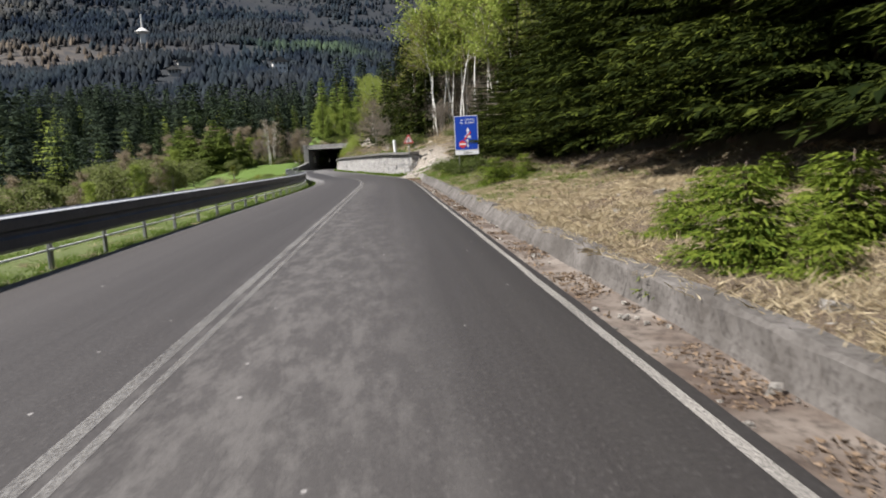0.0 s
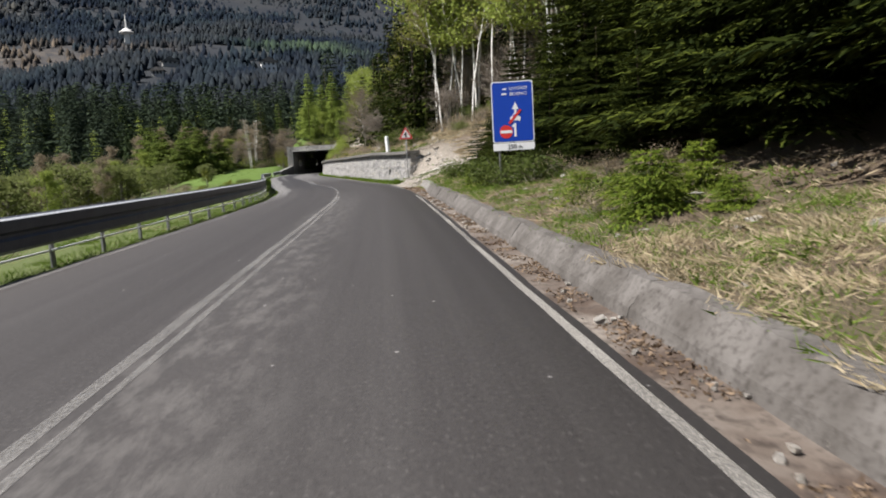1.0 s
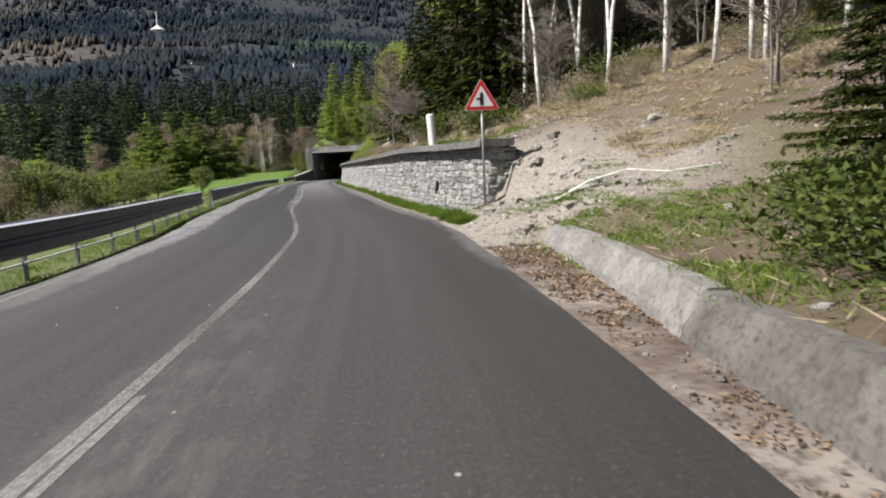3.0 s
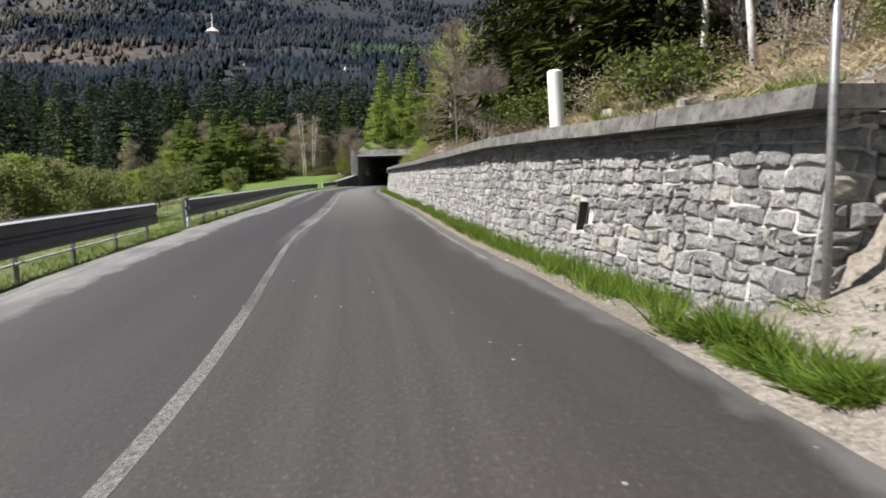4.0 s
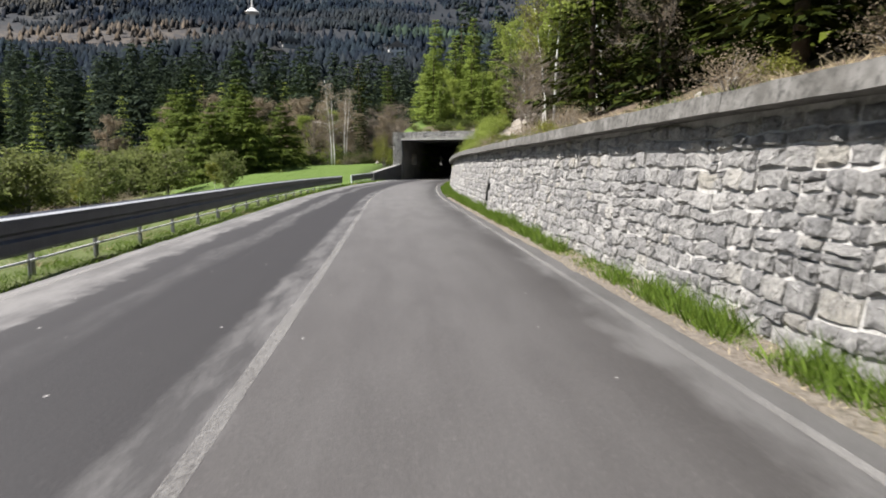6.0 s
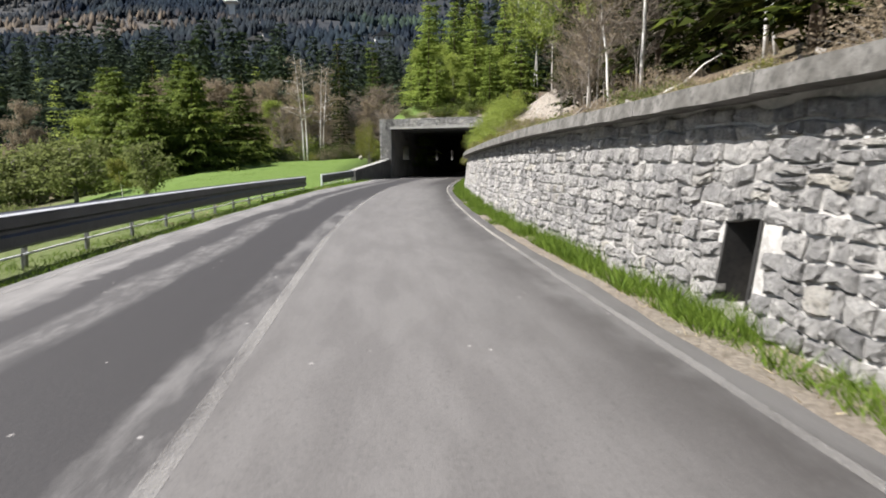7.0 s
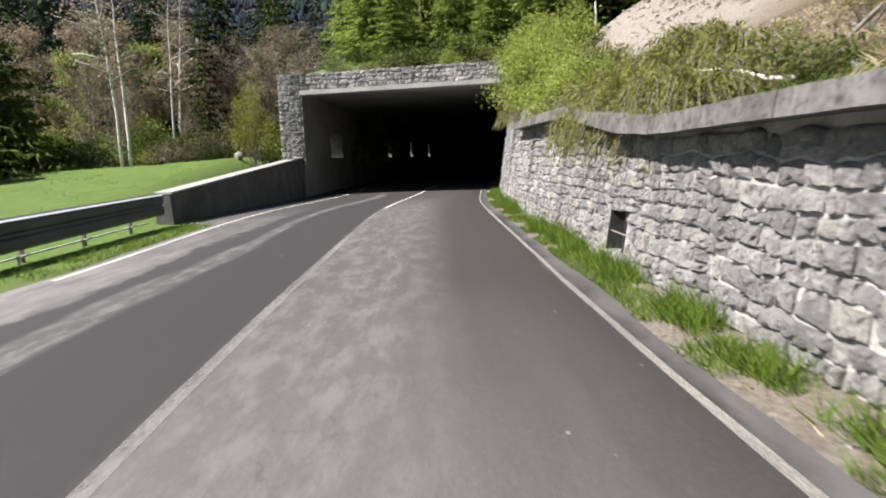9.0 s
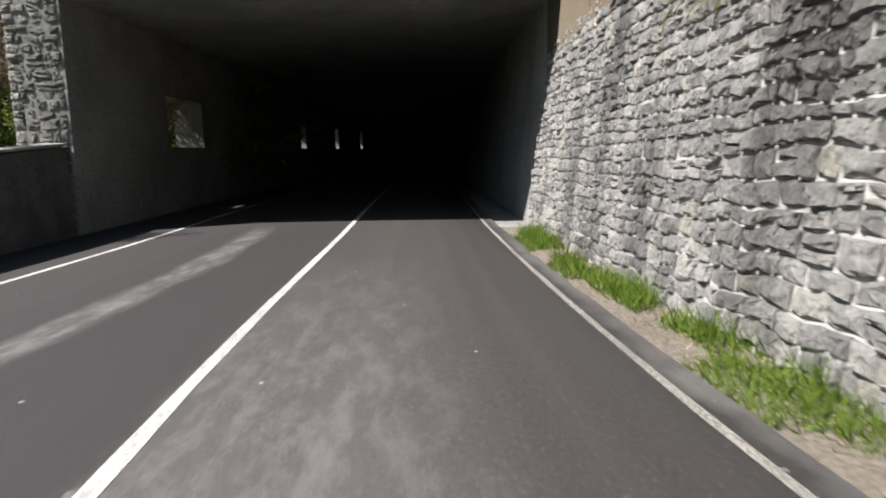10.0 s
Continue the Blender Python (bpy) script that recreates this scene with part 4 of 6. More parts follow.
def beam(y0, y1):
    ys = np.linspace(y0, y1, max(2, int((y1 - y0) / 1.0) + 1))
    k = len(PROFILE)
    verts = []
    for y in ys:
        for o, z in PROFILE:
            verts.append(at(y, rail_d(y) + o, rail_z(y) + z))
        for o, z in PROFILE:
            verts.append(at(y, rail_d(y) + o - 0.012, rail_z(y) + z + (0.006 if z > -0.01 else 0)))
    n = 2 * k
    faces = []
    for j in range(len(ys) - 1):
        for i in range(k - 1):
            faces.append((j * n + i, j * n + i + 1, (j + 1) * n + i + 1, (j + 1) * n + i))
            faces.append((j * n + k + i + 1, j * n + k + i, (j + 1) * n + k + i, (j + 1) * n + k + i + 1))
        for i in (0, k - 1):
            q = (j * n + i, (j + 1) * n + i, (j + 1) * n + k + i, j * n + k + i)
            faces.append(q if i else q[::-1])
    me = mesh_of("beam", verts, faces, ZINC_SHADED)
    me.materials.append(ZINC_LIT)
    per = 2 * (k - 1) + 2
    # top strips of the beam get the sun's brightness as colour
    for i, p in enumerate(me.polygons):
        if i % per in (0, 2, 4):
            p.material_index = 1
    return me


def guard_rail(y0, y1, label, lower=(True, True)):
    rail = tagged(empty("guard_rail", Matrix.Identity(4)), label, "guard rail", "guard rails along the road")
    y = y0
    while y < y1 - 0.3:
        e = min(y + 4.0, y1)
        part("beam", beam(y, e + (0.04 if e < y1 else 0)), rail)
        y = e
    y = y0 + 0.6
    while y < y1:
        p = at(y, rail_d(y) - 0.06, rail_z(y) - 1.12)
        part("post", POST_ME, rail, "", Matrix.Translation(p) @ pose(0, 0, 0, 0, 0, heading(y)))
        y += 2.0
    s = Soup()
    ys = np.arange(y0 + 0.3, y1 - 0.2, 1.0)
    # the lower rail is coloured as bright as in full sun
    s.tube([at(q, rail_d(q) + 0.03, rail_z(q) - 0.585 + 0.008 * fuzz(q, 0, 1.7, 51)) for q in ys], 0.018, 6)
    part("lower_rail", s.mesh("lower_rail", ZINC_LIT, True), rail, "thin pale lower rail near the grass")
    for q in ys[::2]:
        part("stub_post", STUB_ME, rail, "", Matrix.Translation(at(q, rail_d(q) + 0.055, rail_z(q) - 0.86)) @ pose(0, 0, 0, 0, 0, heading(q)))
    return rail


guard_rail(-44, 63.0, "long galvanised steel guard rail with a thin lower rail")
r2 = guard_rail(65.9, 120.6, "galvanised steel guard rail beside the grass verge")
r3 = guard_rail(125.6, 135.75, "short galvanised guard rail ending at the parapet")
for r, y in ((r2, 65.8), (r2, 66.3), (r3, 125.5)):
    part("end_post", END_ME if y < 66 else END_PALE, r, "pale end post", Matrix.Translation(at(y, rail_d(y) + 0.03, rail_z(y) - 1.13)) @ pose(0, 0, 0, 0, 0, heading(y)))
s = Soup()
s.box((-0.03, 0, -0.02), (0.03, 0.5, 0.02))
part("end_bar", s.mesh("end_bar", ZINC_SHADED), r2, "", Matrix.Translation(at(65.8, rail_d(65.8) + 0.03, rail_z(65.8) + 0.01)) @ pose(0, 0, 0, 0, 0, heading(65.8)))
s = Soup()
s.tube([at(y, rail_d(y), 0.36 - 0.06 * math.sin((y - 62.9) / 2.9 * math.pi)) for y in np.linspace(62.9, 65.8, 8)], 0.022, 5)
tagged(part("barrier_rope", s.mesh("barrier_rope", POST)), "slack cable closing the gap between two guard rails", "cable")


# ---- signs ----
def flat(points, y, thick=0.004):
    """An upright plate in the x-z plane whose face looks along -y."""
    n = len(points)
    v = [(x, y, z) for x, z in points] + [(x, y + thick, z) for x, z in points]
    f = [tuple(range(n)), tuple(range(2 * n - 1, n - 1, -1))] + [(i, i + n, (i + 1) % n + n, (i + 1) % n) for i in range(n)]
    return v, f


def plate(name, points, y, material, parent, label="", thick=0.004):
    v, f = flat(points, y, thick)
    me = mesh_of(name, v, f, material)
    bm = bmesh.new()
    bm.from_mesh(me)
    bmesh.ops.recalc_face_normals(bm, faces=bm.faces[:])
    bm.to_mesh(me)
    bm.free()
    return part(name, me, parent, label)


def rounded(x0, z0, x1, z1, r, n=5):
    pts = []
    for cx, cz, a0 in ((x1 - r, z1 - r, 0), (x0 + r, z1 - r, 90), (x0 + r, z0 + r, 180), (x1 - r, z0 + r, 270)):
        pts += [(cx + r * math.cos(radians(a0 + 90 * k / n)), cz + r * math.sin(radians(a0 + 90 * k / n))) for k in range(n + 1)]
    return pts


def disc(cx, cz, r, n=28):
    return [(cx + r * math.cos(2 * math.pi * k / n), cz + r * math.sin(2 * math.pi * k / n)) for k in range(n)]


def slanted(x0, z0, x1, z1, w):
    d = Vector((x1 - x0, z1 - z0)).normalized()
    p = Vector((-d.y, d.x)) * w / 2
    return [(x0 + p.x, z0 + p.y), (x0 - p.x, z0 - p.y), (x1 - p.x, z1 - p.y), (x1 + p.x, z1 + p.y)]


def lettering(name, text, size, x, z, y, material, parent):
    cu = bpy.data.curves.new(name, "FONT")
    cu.body, cu.size, cu.extrude, cu.align_x = text, size, 0.001, "CENTER"
    tmp = bpy.data.objects.new("tmp", cu)
    scene.collection.objects.link(tmp)
    me = bpy.data.meshes.new_from_object(tmp.evaluated_get(bpy.context.evaluated_depsgraph_get()))
    bpy.data.objects.remove(tmp)
    me.materials.clear()
    me.materials.append(material)
    return part(name, me, parent, "", Matrix.Translation((x, y, z)) @ pose(0, 0, 0, 90, 0, 0))


def blue_sign():
    base = ground(1.0, 31.0)
    sg = tagged(empty("road_sign", Matrix.Translation((1.01, 30.98, base)) @ pose(0, 0, 0, 0, 0, -4)), "blue white-edged diversion sign on a grey post before spruces", "road sign", "road signs")
    z0 = 1.36 - base
    s = Soup()
    s.tube([(-0.36, 0.05, -0.4), (-0.36, 0.05, z0 + 1.6)], 0.03, 10)
    part("post", s.mesh("post", POST, True), sg)
    board = plate("panel", rounded(-0.52, z0 + 0.172, 0.52, z0 + 1.68, 0.06), 0.0, WHITE, sg, "white-edged sign plate", 0.015)
    plate("blue_field", rounded(-0.495, z0 + 0.197, 0.495, z0 + 1.655, 0.05), -0.004, BLUE, board, "blue reflective field")
    lower = plate("distance_plate", rounded(-0.52, z0 - 0.025, 0.52, z0 + 0.16, 0.015), 0.0, WHITE, sg, "white distance plate", 0.012)
    lettering("number", "250", 0.155, -0.045, z0 + 0.015, -0.006, BLACK, lower)
    lettering("letter", "m", 0.13, 0.16, z0 + 0.015, -0.006, BLACK, lower)
    y = -0.009
    for x, z, w, h in ((-0.18, 1.475, 0.1, 0.035), (-0.2, 1.35, 0.13, 0.04)):
        plate("bar", [(x - w / 2, z0 + z), (x + w / 2, z0 + z), (x + w / 2, z0 + z + h), (x - w / 2, z0 + z + h)], y, WHITE, board)
    lettering("place_name", "LIVIGNO", 0.115, 0.16, z0 + 1.465, y, WHITE, board)
    lettering("place_name", "BORMIO", 0.115, 0.16, z0 + 1.325, y, WHITE, board)
    z1 = z0 - 0.09
    plate("arrow_head", [(-0.01, z1 + 1.08), (0.15, z1 + 1.08), (0.07, z1 + 1.26)], y, WHITE, board)
    plate("arrow_stem", [(0.045, z1 + 0.98), (0.095, z1 + 0.98), (0.095, z1 + 1.09), (0.045, z1 + 1.09)], y, WHITE, board)
    plate("car_body", rounded(-0.07, z1 + 0.80, 0.19, z1 + 0.90, 0.025), y, WHITE, board)
    plate("car_roof", [(-0.03, z1 + 0.895), (0.15, z1 + 0.895), (0.11, z1 + 0.975), (0.01, z1 + 0.975)], y, WHITE, board)
    plate("car_screen", [(-0.005, z1 + 0.902), (0.125, z1 + 0.902), (0.098, z1 + 0.955), (0.022, z1 + 0.955)], y - 0.003, BLUE, board)
    for x in (-0.04, 0.14):
        plate("car_wheel", [(x, z1 + 0.775), (x + 0.035, z1 + 0.775), (x + 0.035, z1 + 0.81), (x, z1 + 0.81)], y, WHITE, board)
    plate("red_stroke", slanted(-0.1, z1 + 0.73, 0.2, z1 + 1.06, 0.06), y - 0.005, RED, board)
    plate("no_entry_disc", disc(-0.18, z1 + 0.53, 0.165), y, RED, board, "red no-entry disc")
    plate("no_entry_bar", [(-0.325, z1 + 0.495), (-0.03, z1 + 0.495), (-0.03, z1 + 0.565), (-0.325, z1 + 0.565)], y - 0.003, WHITE, board)
    plate("road_symbol", [(0.02, z1 + 0.40), (0.075, z1 + 0.40), (0.075, z1 + 0.74), (0.045, z1 + 0.74), (-0.03, z1 + 0.665), (-0.03, z1 + 0.63), (0.02, z1 + 0.66)], y, WHITE, board)


def triangle_sign():
    x, yy_ = -2.76, 51.86
    base = ground(x, yy_)
    sg = tagged(empty("warning_sign", Matrix.Translation((x, yy_, base)) @ pose(0, 0, 0, 0, 0, 8)), "red-edged triangular warning sign on a grey post beside the wall", "road sign", "road signs")
    s = Soup()
    s.tube([(0, 0.04, -0.5), (0, 0.04, 3.0 - base)], 0.03, 10)
    part("post", s.mesh("post", POST, True), sg)
    z0, a = 2.42 - base, 0.39

    def tri(k, r):
        c = [(-a * k, z0 + 0.225 - 0.225 * k), (a * k, z0 + 0.225 - 0.225 * k), (0.0, z0 + 0.225 + 0.45 * k)]
        out = []
        for i, (px, pz) in enumerate(c):
            for q in (c[i - 1], c[(i + 1) % 3]):
                v = Vector((q[0] - px, q[1] - pz)).normalized() * r
                out.append((px + v.x, pz + v.y))
        return out

    board = plate("panel", tri(1.04, 0.05), 0.0, WHITE, sg, "white-edged plate", 0.012)
    plate("red_border", tri(1.0, 0.045), -0.004, RED, board, "red border")
    plate("white_field", tri(0.68, 0.02), -0.008, WHITE, board, "white field")
    plate("junction_symbol", [(-0.04, z0 + 0.1), (0.04, z0 + 0.1), (0.04, z0 + 0.34), (0.0, z0 + 0.39), (-0.04, z0 + 0.34), (-0.04, z0 + 0.26), (-0.12, z0 + 0.26), (-0.12, z0 + 0.22), (-0.04, z0 + 0.22)], -0.012, BLACK, board, "black side-road symbol")


blue_sign()
triangle_sign()
s = Soup()
s.tube([(0, 0, 0), (0, 0, 0.02), (0, 0, 0.98), (0, 0, 1.0), (0, 0, 1.015)], [0.115, 0.125, 0.125, 0.11, 0.07], 20)
tagged(part("marker_post", s.mesh("marker_post", STELE), None, "", Matrix.Translation((-4.3, 58.5, wall_top(58.5) - 0.02)) @ pose(0, 0, 0, 0, -3, 0)), "plain white round marker post on the wall coping", "marker post")


# ---- plants ----
def diamonds(base, along, across, length, width, bend_=0.0):
    """Pointed three-cornered blades: arrays of base points, directions and sizes."""
    n = len(base)
    length, width = np.broadcast_to(length, (n,))[:, None], np.broadcast_to(width, (n,))[:, None]
    tip = base + along * length
    tip[:, 2] -= bend_ * length[:, 0]
    m = base + along * length * 0.2
    v = np.stack([base - across * width / 2, tip, m + across * width / 2], 1).reshape(-1, 3)
    f = np.arange(3 * n).reshape(n, 3)
    return v, f


def quick_mesh(name, v, f, material):
    me = bpy.data.meshes.new(name)
    n, k = f.shape
    me.vertices.add(len(v))
    me.vertices.foreach_set("co", np.asarray(v, np.float32).ravel())
    me.loops.add(n * k)
    me.loops.foreach_set("vertex_index", f.astype(np.int32).ravel())
    me.polygons.add(n)
    me.polygons.foreach_set("loop_start", np.arange(0, n * k, k, dtype=np.int32))
    me.materials.append(material)
    me.update(calc_edges=True)
    me.validate()
    return me


def unit(a):
    return a / np.maximum(np.linalg.norm(a, axis=1, keepdims=True), 1e-6)


def rand_dirs(r, n):
    return unit(r.normal(size=(n, 3)))


def spruce_crown(h, radius, seed, levels, per, blades, clear=0.06, size=1.0, slim=1.0):
    """Whorls of drooping boughs, each a flat feather of short twigs."""
    r = np.random.default_rng(seed)
    B, A, X, L, W_ = [], [], [], [], []
    for i in range(levels):
        f = (i + r.uniform(-0.3, 0.3)) / levels
        f = min(max(f, 0), 0.985)
        z = h * (clear + (1 - clear) * f)
        reach = radius * (1 - f) ** 0.85 * r.uniform(0.8, 1.1) + 0.12
        k = max(4, int(per * (0.45 + 0.55 * (1 - f))))
        phis = np.arange(k) * 2 * math.pi / k + r.uniform(0, 6.28) + r.normal(0, 0.22, k)
        for p in phis:
            ln = reach * r.uniform(0.55, 1.2)
            out = np.array([math.cos(p), math.sin(p), 0.0])
            side = np.array([-out[1], out[0], 0.0])
            m = max(5, int(blades * (0.25 + 0.75 * (ln / radius) ** 1.3)))
            t = 1.0 - 0.88 * r.uniform(0, 1.0, m) ** 0.8
            s = r.uniform(-1, 1, m)
            droop = r.uniform(0.12, 0.42) * (1 - 0.75 * f)
            spread = (0.06 + 0.30 * ln * np.clip(1.12 - t, 0, 1) ** 0.6) * np.clip(t * 3, 0, 1)
            pos = out[None] * (t * ln)[:, None] + side[None] * (s * spread)[:, None]
            pos[:, 2] = z + ln * (0.12 * t - droop * t * t + 0.2 * np.clip(t - 0.7, 0, 1)) - 0.45 * (s * spread) ** 2 / (0.1 + 0.3 * ln) + r.normal(0, 0.02 * size, m)
            al = out[None] * r.uniform(0.4, 1.0, m)[:, None] + side[None] * (np.sign(s) * r.uniform(0.2, 0.9, m))[:, None]
            al[:, 2] = r.uniform(-0.55, 0.15, m)
            al = unit(al)
            up = np.array([0, 0, 1.0]) + r.normal(0, 0.35, (m, 3))
            B.append(pos)
            A.append(al)
            X.append(unit(np.cross(al, up)))
            L.append((0.16 + 0.05 * ln) * r.uniform(0.6, 1.35, m) * size)
            W_.append(r.uniform(0.05, 0.09, m) * (0.8 + 0.12 * ln) * size * slim)
    return diamonds(np.concatenate(B), np.concatenate(A), np.concatenate(X), np.concatenate(L), np.concatenate(W_), 0.12)


def trunk(h, r0, seed, lean=0.02, sides=7):
    rd = random.Random(seed)
    s = Soup()
    n = 8
    ph = rd.uniform(0, 6.28)
    s.tube([(lean * h * (i / n) ** 1.5 * math.cos(ph) + rd.uniform(-0.02, 0.02) * i / n * 2, lean * h * (i / n) ** 1.5 * math.sin(ph) + rd.uniform(-0.02, 0.02) * i / n * 2, h * i / n - (0.4 if i == 0 else 0)) for i in range(n + 1)],
           [r0 * (1.25 if i == 0 else 1) * (1 - 0.88 * i / n) for i in range(n + 1)], sides)
    return s


def spruce(name, h, radius, seed, levels, per, blades, label, needle, clear=0.06, size=1.0, slim=1.0):
    t = tagged(empty(name), label, "tree")
    part("trunk", trunk(h * 0.97, 0.012 * h + 0.03, seed).mesh("trunk", BARK, True), t)
    v, f = spruce_crown(h, radius, seed, levels, per, blades, clear, size, slim)
    part("crown", quick_mesh("crown", v, f, needle), t)
    return t


def broadleaf(name, h, radius, seed, leaves, leaf_size, label, bark, foliage, r0=0.09, clear=0.3, stems=1, twigs=0, slim=1.0, category="tree", lean=0.06):
    """Stems and limbs, with leaves or bare twigs gathered along the limbs' ends."""
    rd, r = random.Random(seed), np.random.default_rng(seed)
    t = tagged(empty(name), label, category)
    ends, limbs = [], Soup()
    for k in range(stems):
        s = Soup()
        ph = rd.uniform(0, 6.28)
        ln = lean * h * rd.uniform(0.4, 1.6)
        hh = h * rd.uniform(0.82, 1.0)
        off = (0, 0) if stems == 1 else (rd.uniform(-0.25, 0.25), rd.uniform(-0.25, 0.25))
        spine = [Vector((off[0] + ln * (q / 8) ** 1.4 * math.cos(ph) + rd.uniform(-0.03, 0.03) * h * 0.12, off[1] + ln * (q / 8) ** 1.4 * math.sin(ph) + rd.uniform(-0.03, 0.03) * h * 0.12, hh * q / 8 - (0.4 if q == 0 else 0))) for q in range(9)]
        s.tube(spine, [r0 * (1 - 0.87 * q / 8) for q in range(9)], 6)
        for b in range(int(9 + 5 * h / 8)):
            f = rd.uniform(clear, 0.97)
            q = f * 8
            i = min(int(q), 7)
            p = spine[i].lerp(spine[i + 1], q - i)
            a = rd.uniform(0, 6.28)
            reach = radius * rd.uniform(0.45, 1.05) * math.sin(math.pi * (0.22 + 0.72 * (f - clear) / (1 - clear))) ** 0.7
            rise = rd.uniform(0.15, 0.8) * reach * slim
            e = p + Vector((math.cos(a) * reach, math.sin(a) * reach, rise))
            m = p.lerp(e, 0.5) + Vector((rd.uniform(-0.1, 0.1), rd.uniform(-0.1, 0.1), 0.08)) * reach
            rr = r0 * 0.42 * (1 - 0.8 * f) + 0.006
            limbs.tube([p, m, e], [rr, rr * 0.6, 0.004], 3)
            ends.append((p, m, e))
        part("trunk", s.mesh("trunk", bark, True), t)
    tagged(part("branchwork", limbs.mesh("branchwork", bark, True), t, "thin limbs"), kind="stuff")
    P = np.array([[tuple(a), tuple(b), tuple(c)] for a, b, c in ends])
    n = leaves
    pick = r.integers(0, len(P), n)
    u = r.uniform(0.15, 1.0, n) ** 0.7
    pos = np.where((u < 0.5)[:, None], P[pick, 0] + (P[pick, 1] - P[pick, 0]) * (u * 2)[:, None], P[pick, 1] + (P[pick, 2] - P[pick, 1]) * (u * 2 - 1)[:, None])
    pos = pos + r.normal(0, 1, (n, 3)) * (0.09 + 0.11 * radius) * np.array([1, 1, 0.8])
    pos[:, 2] = np.maximum(pos[:, 2], 0.05)
    al = rand_dirs(r, n)
    v, f = diamonds(pos, al, unit(np.cross(al, rand_dirs(r, n))), leaf_size * r.uniform(0.7, 1.4, n), leaf_size * r.uniform(0.5, 0.9, n))
    part("crown", quick_mesh("crown", v, f, foliage), t)
    if twigs:
        pick = r.integers(0, len(P), twigs)
        u = r.uniform(0.1, 1.0, twigs)[:, None]
        pos = P[pick, 0] + (P[pick, 2] - P[pick, 0]) * u
        al = unit(unit(P[pick, 2] - P[pick, 0]) + 0.8 * rand_dirs(r, twigs) + np.array([0, 0, 0.35]))
        v, f = diamonds(pos, al, unit(np.cross(al, rand_dirs(r, twigs))), r.uniform(0.35, 0.95, twigs) * (0.5 + 0.12 * radius), 0.018 + 0.004 * radius)
        part("twig_crown", quick_mesh("twig_crown", v, f, TWIG_GREY), t, "fine bare twigs")
    return t


def bush(name, radius, height, seed, leaves, leaf_size, label, foliage, twig=200):
    """Many thin stems from one root, leafy outside, ragged in outline."""
    r = np.random.default_rng(seed)
    t = tagged(empty(name), label, "shrub")
    k = max(10, int(18 * radius))
    ang, tilt = r.uniform(0, 6.28, k), r.uniform(0.1, 1.0, k)
    tips = np.stack([np.cos(ang) * radius * tilt, np.sin(ang) * radius * tilt, height * (1 - 0.55 * tilt ** 2) * r.uniform(0.55, 1.1, k)], 1)
    s = Soup()
    for q in tips:
        s.tube([(0, 0, -0.15), tuple(q * np.array([0.4, 0.4, 0.62])), tuple(q)], [0.018, 0.012, 0.003], 3)
    part("framework", s.mesh("framework", BARK_GREY), t, "thin brown stems")
    pick, u = r.integers(0, k, leaves), r.uniform(0.3, 1.05, leaves) ** 0.6
    pos = tips[pick] * u[:, None] + r.normal(0, 0.12 * radius + 0.05, (leaves, 3))
    pos[:, 2] = np.abs(pos[:, 2]) + 0.02
    al = unit(rand_dirs(r, leaves) + np.array([0, 0, 0.3]))
    v, f = diamonds(pos, al, unit(np.cross(al, rand_dirs(r, leaves))), leaf_size * r.uniform(0.7, 1.5, leaves), leaf_size * r.uniform(0.4, 0.8, leaves))
    part("leaves", quick_mesh("leaves", v, f, foliage), t)
    return t


def placed(x, y, turn=0.0, scale=1.0, sink=0.05, wide=1.0):
    return Matrix.Translation((x, y, ground(x, y) - sink)) @ pose(0, 0, 0, 0, 0, turn) @ Matrix.Diagonal((scale * wide, scale * wide, scale, 1))


def plant(kinds, spots, group):
    """The first spot of each kind takes the original, the others copies."""
    used = set()
    for k, x, y, turn, sc, wide in spots:
        m = placed(x, y, turn, sc, 0.05, wide)
        if k not in used:
            kinds[k].matrix_basis = m
            used.add(k)
            ob = kinds[k]
        else:
            ob = copy_thing(kinds[k], m)
        tagged(ob, group=group)


def weeping(name, reach, seed, label, foliage):
    """Long thin twigs that arch out from one root and hang down, with narrow leaves along them."""
    r = np.random.default_rng(seed)
    t = tagged(empty(name), label, "shrub")
    s = Soup()
    pos, along = [], []
    for _ in range(90):
        a, q, top = r.uniform(0, 6.28), reach * r.uniform(0.4, 1.0), r.uniform(0.35, 1.25)
        way = np.array([math.cos(a), math.sin(a), 0.0])
        pts = [way * q * u + np.array([0, 0, 4 * top * u * (1 - u) * 0.9 - 0.5 * q * u * u]) + r.normal(0, 0.03, 3) for u in np.linspace(0, 1, 6)]
        pts[0] = np.array([way[0] * 0.08, way[1] * 0.08, -0.1])
        s.tube([tuple(p) for p in pts], [0.011 * (1 - 0.13 * i) for i in range(6)], 3)
        for _ in range(46):
            u = r.uniform(0.9, 5.0)
            i = min(int(u), 4)
            pos.append(pts[i] + (pts[i + 1] - pts[i]) * (u - i) + r.normal(0, 0.05, 3))
            along.append(pts[i + 1] - pts[i] + r.normal(0, 0.16, 3))
    part("framework", s.mesh("framework", BARK_GREY), t, "thin drooping twigs")
    pos, along = np.array(pos), unit(np.array(along))
    n = len(pos)
    v, f = diamonds(pos, along, unit(np.cross(along, rand_dirs(r, n))), r.uniform(0.08, 0.19, n), r.uniform(0.018, 0.04, n))
    part("leaves", quick_mesh("leaves", v, f, foliage), t)
    return t


R = random.Random(77)

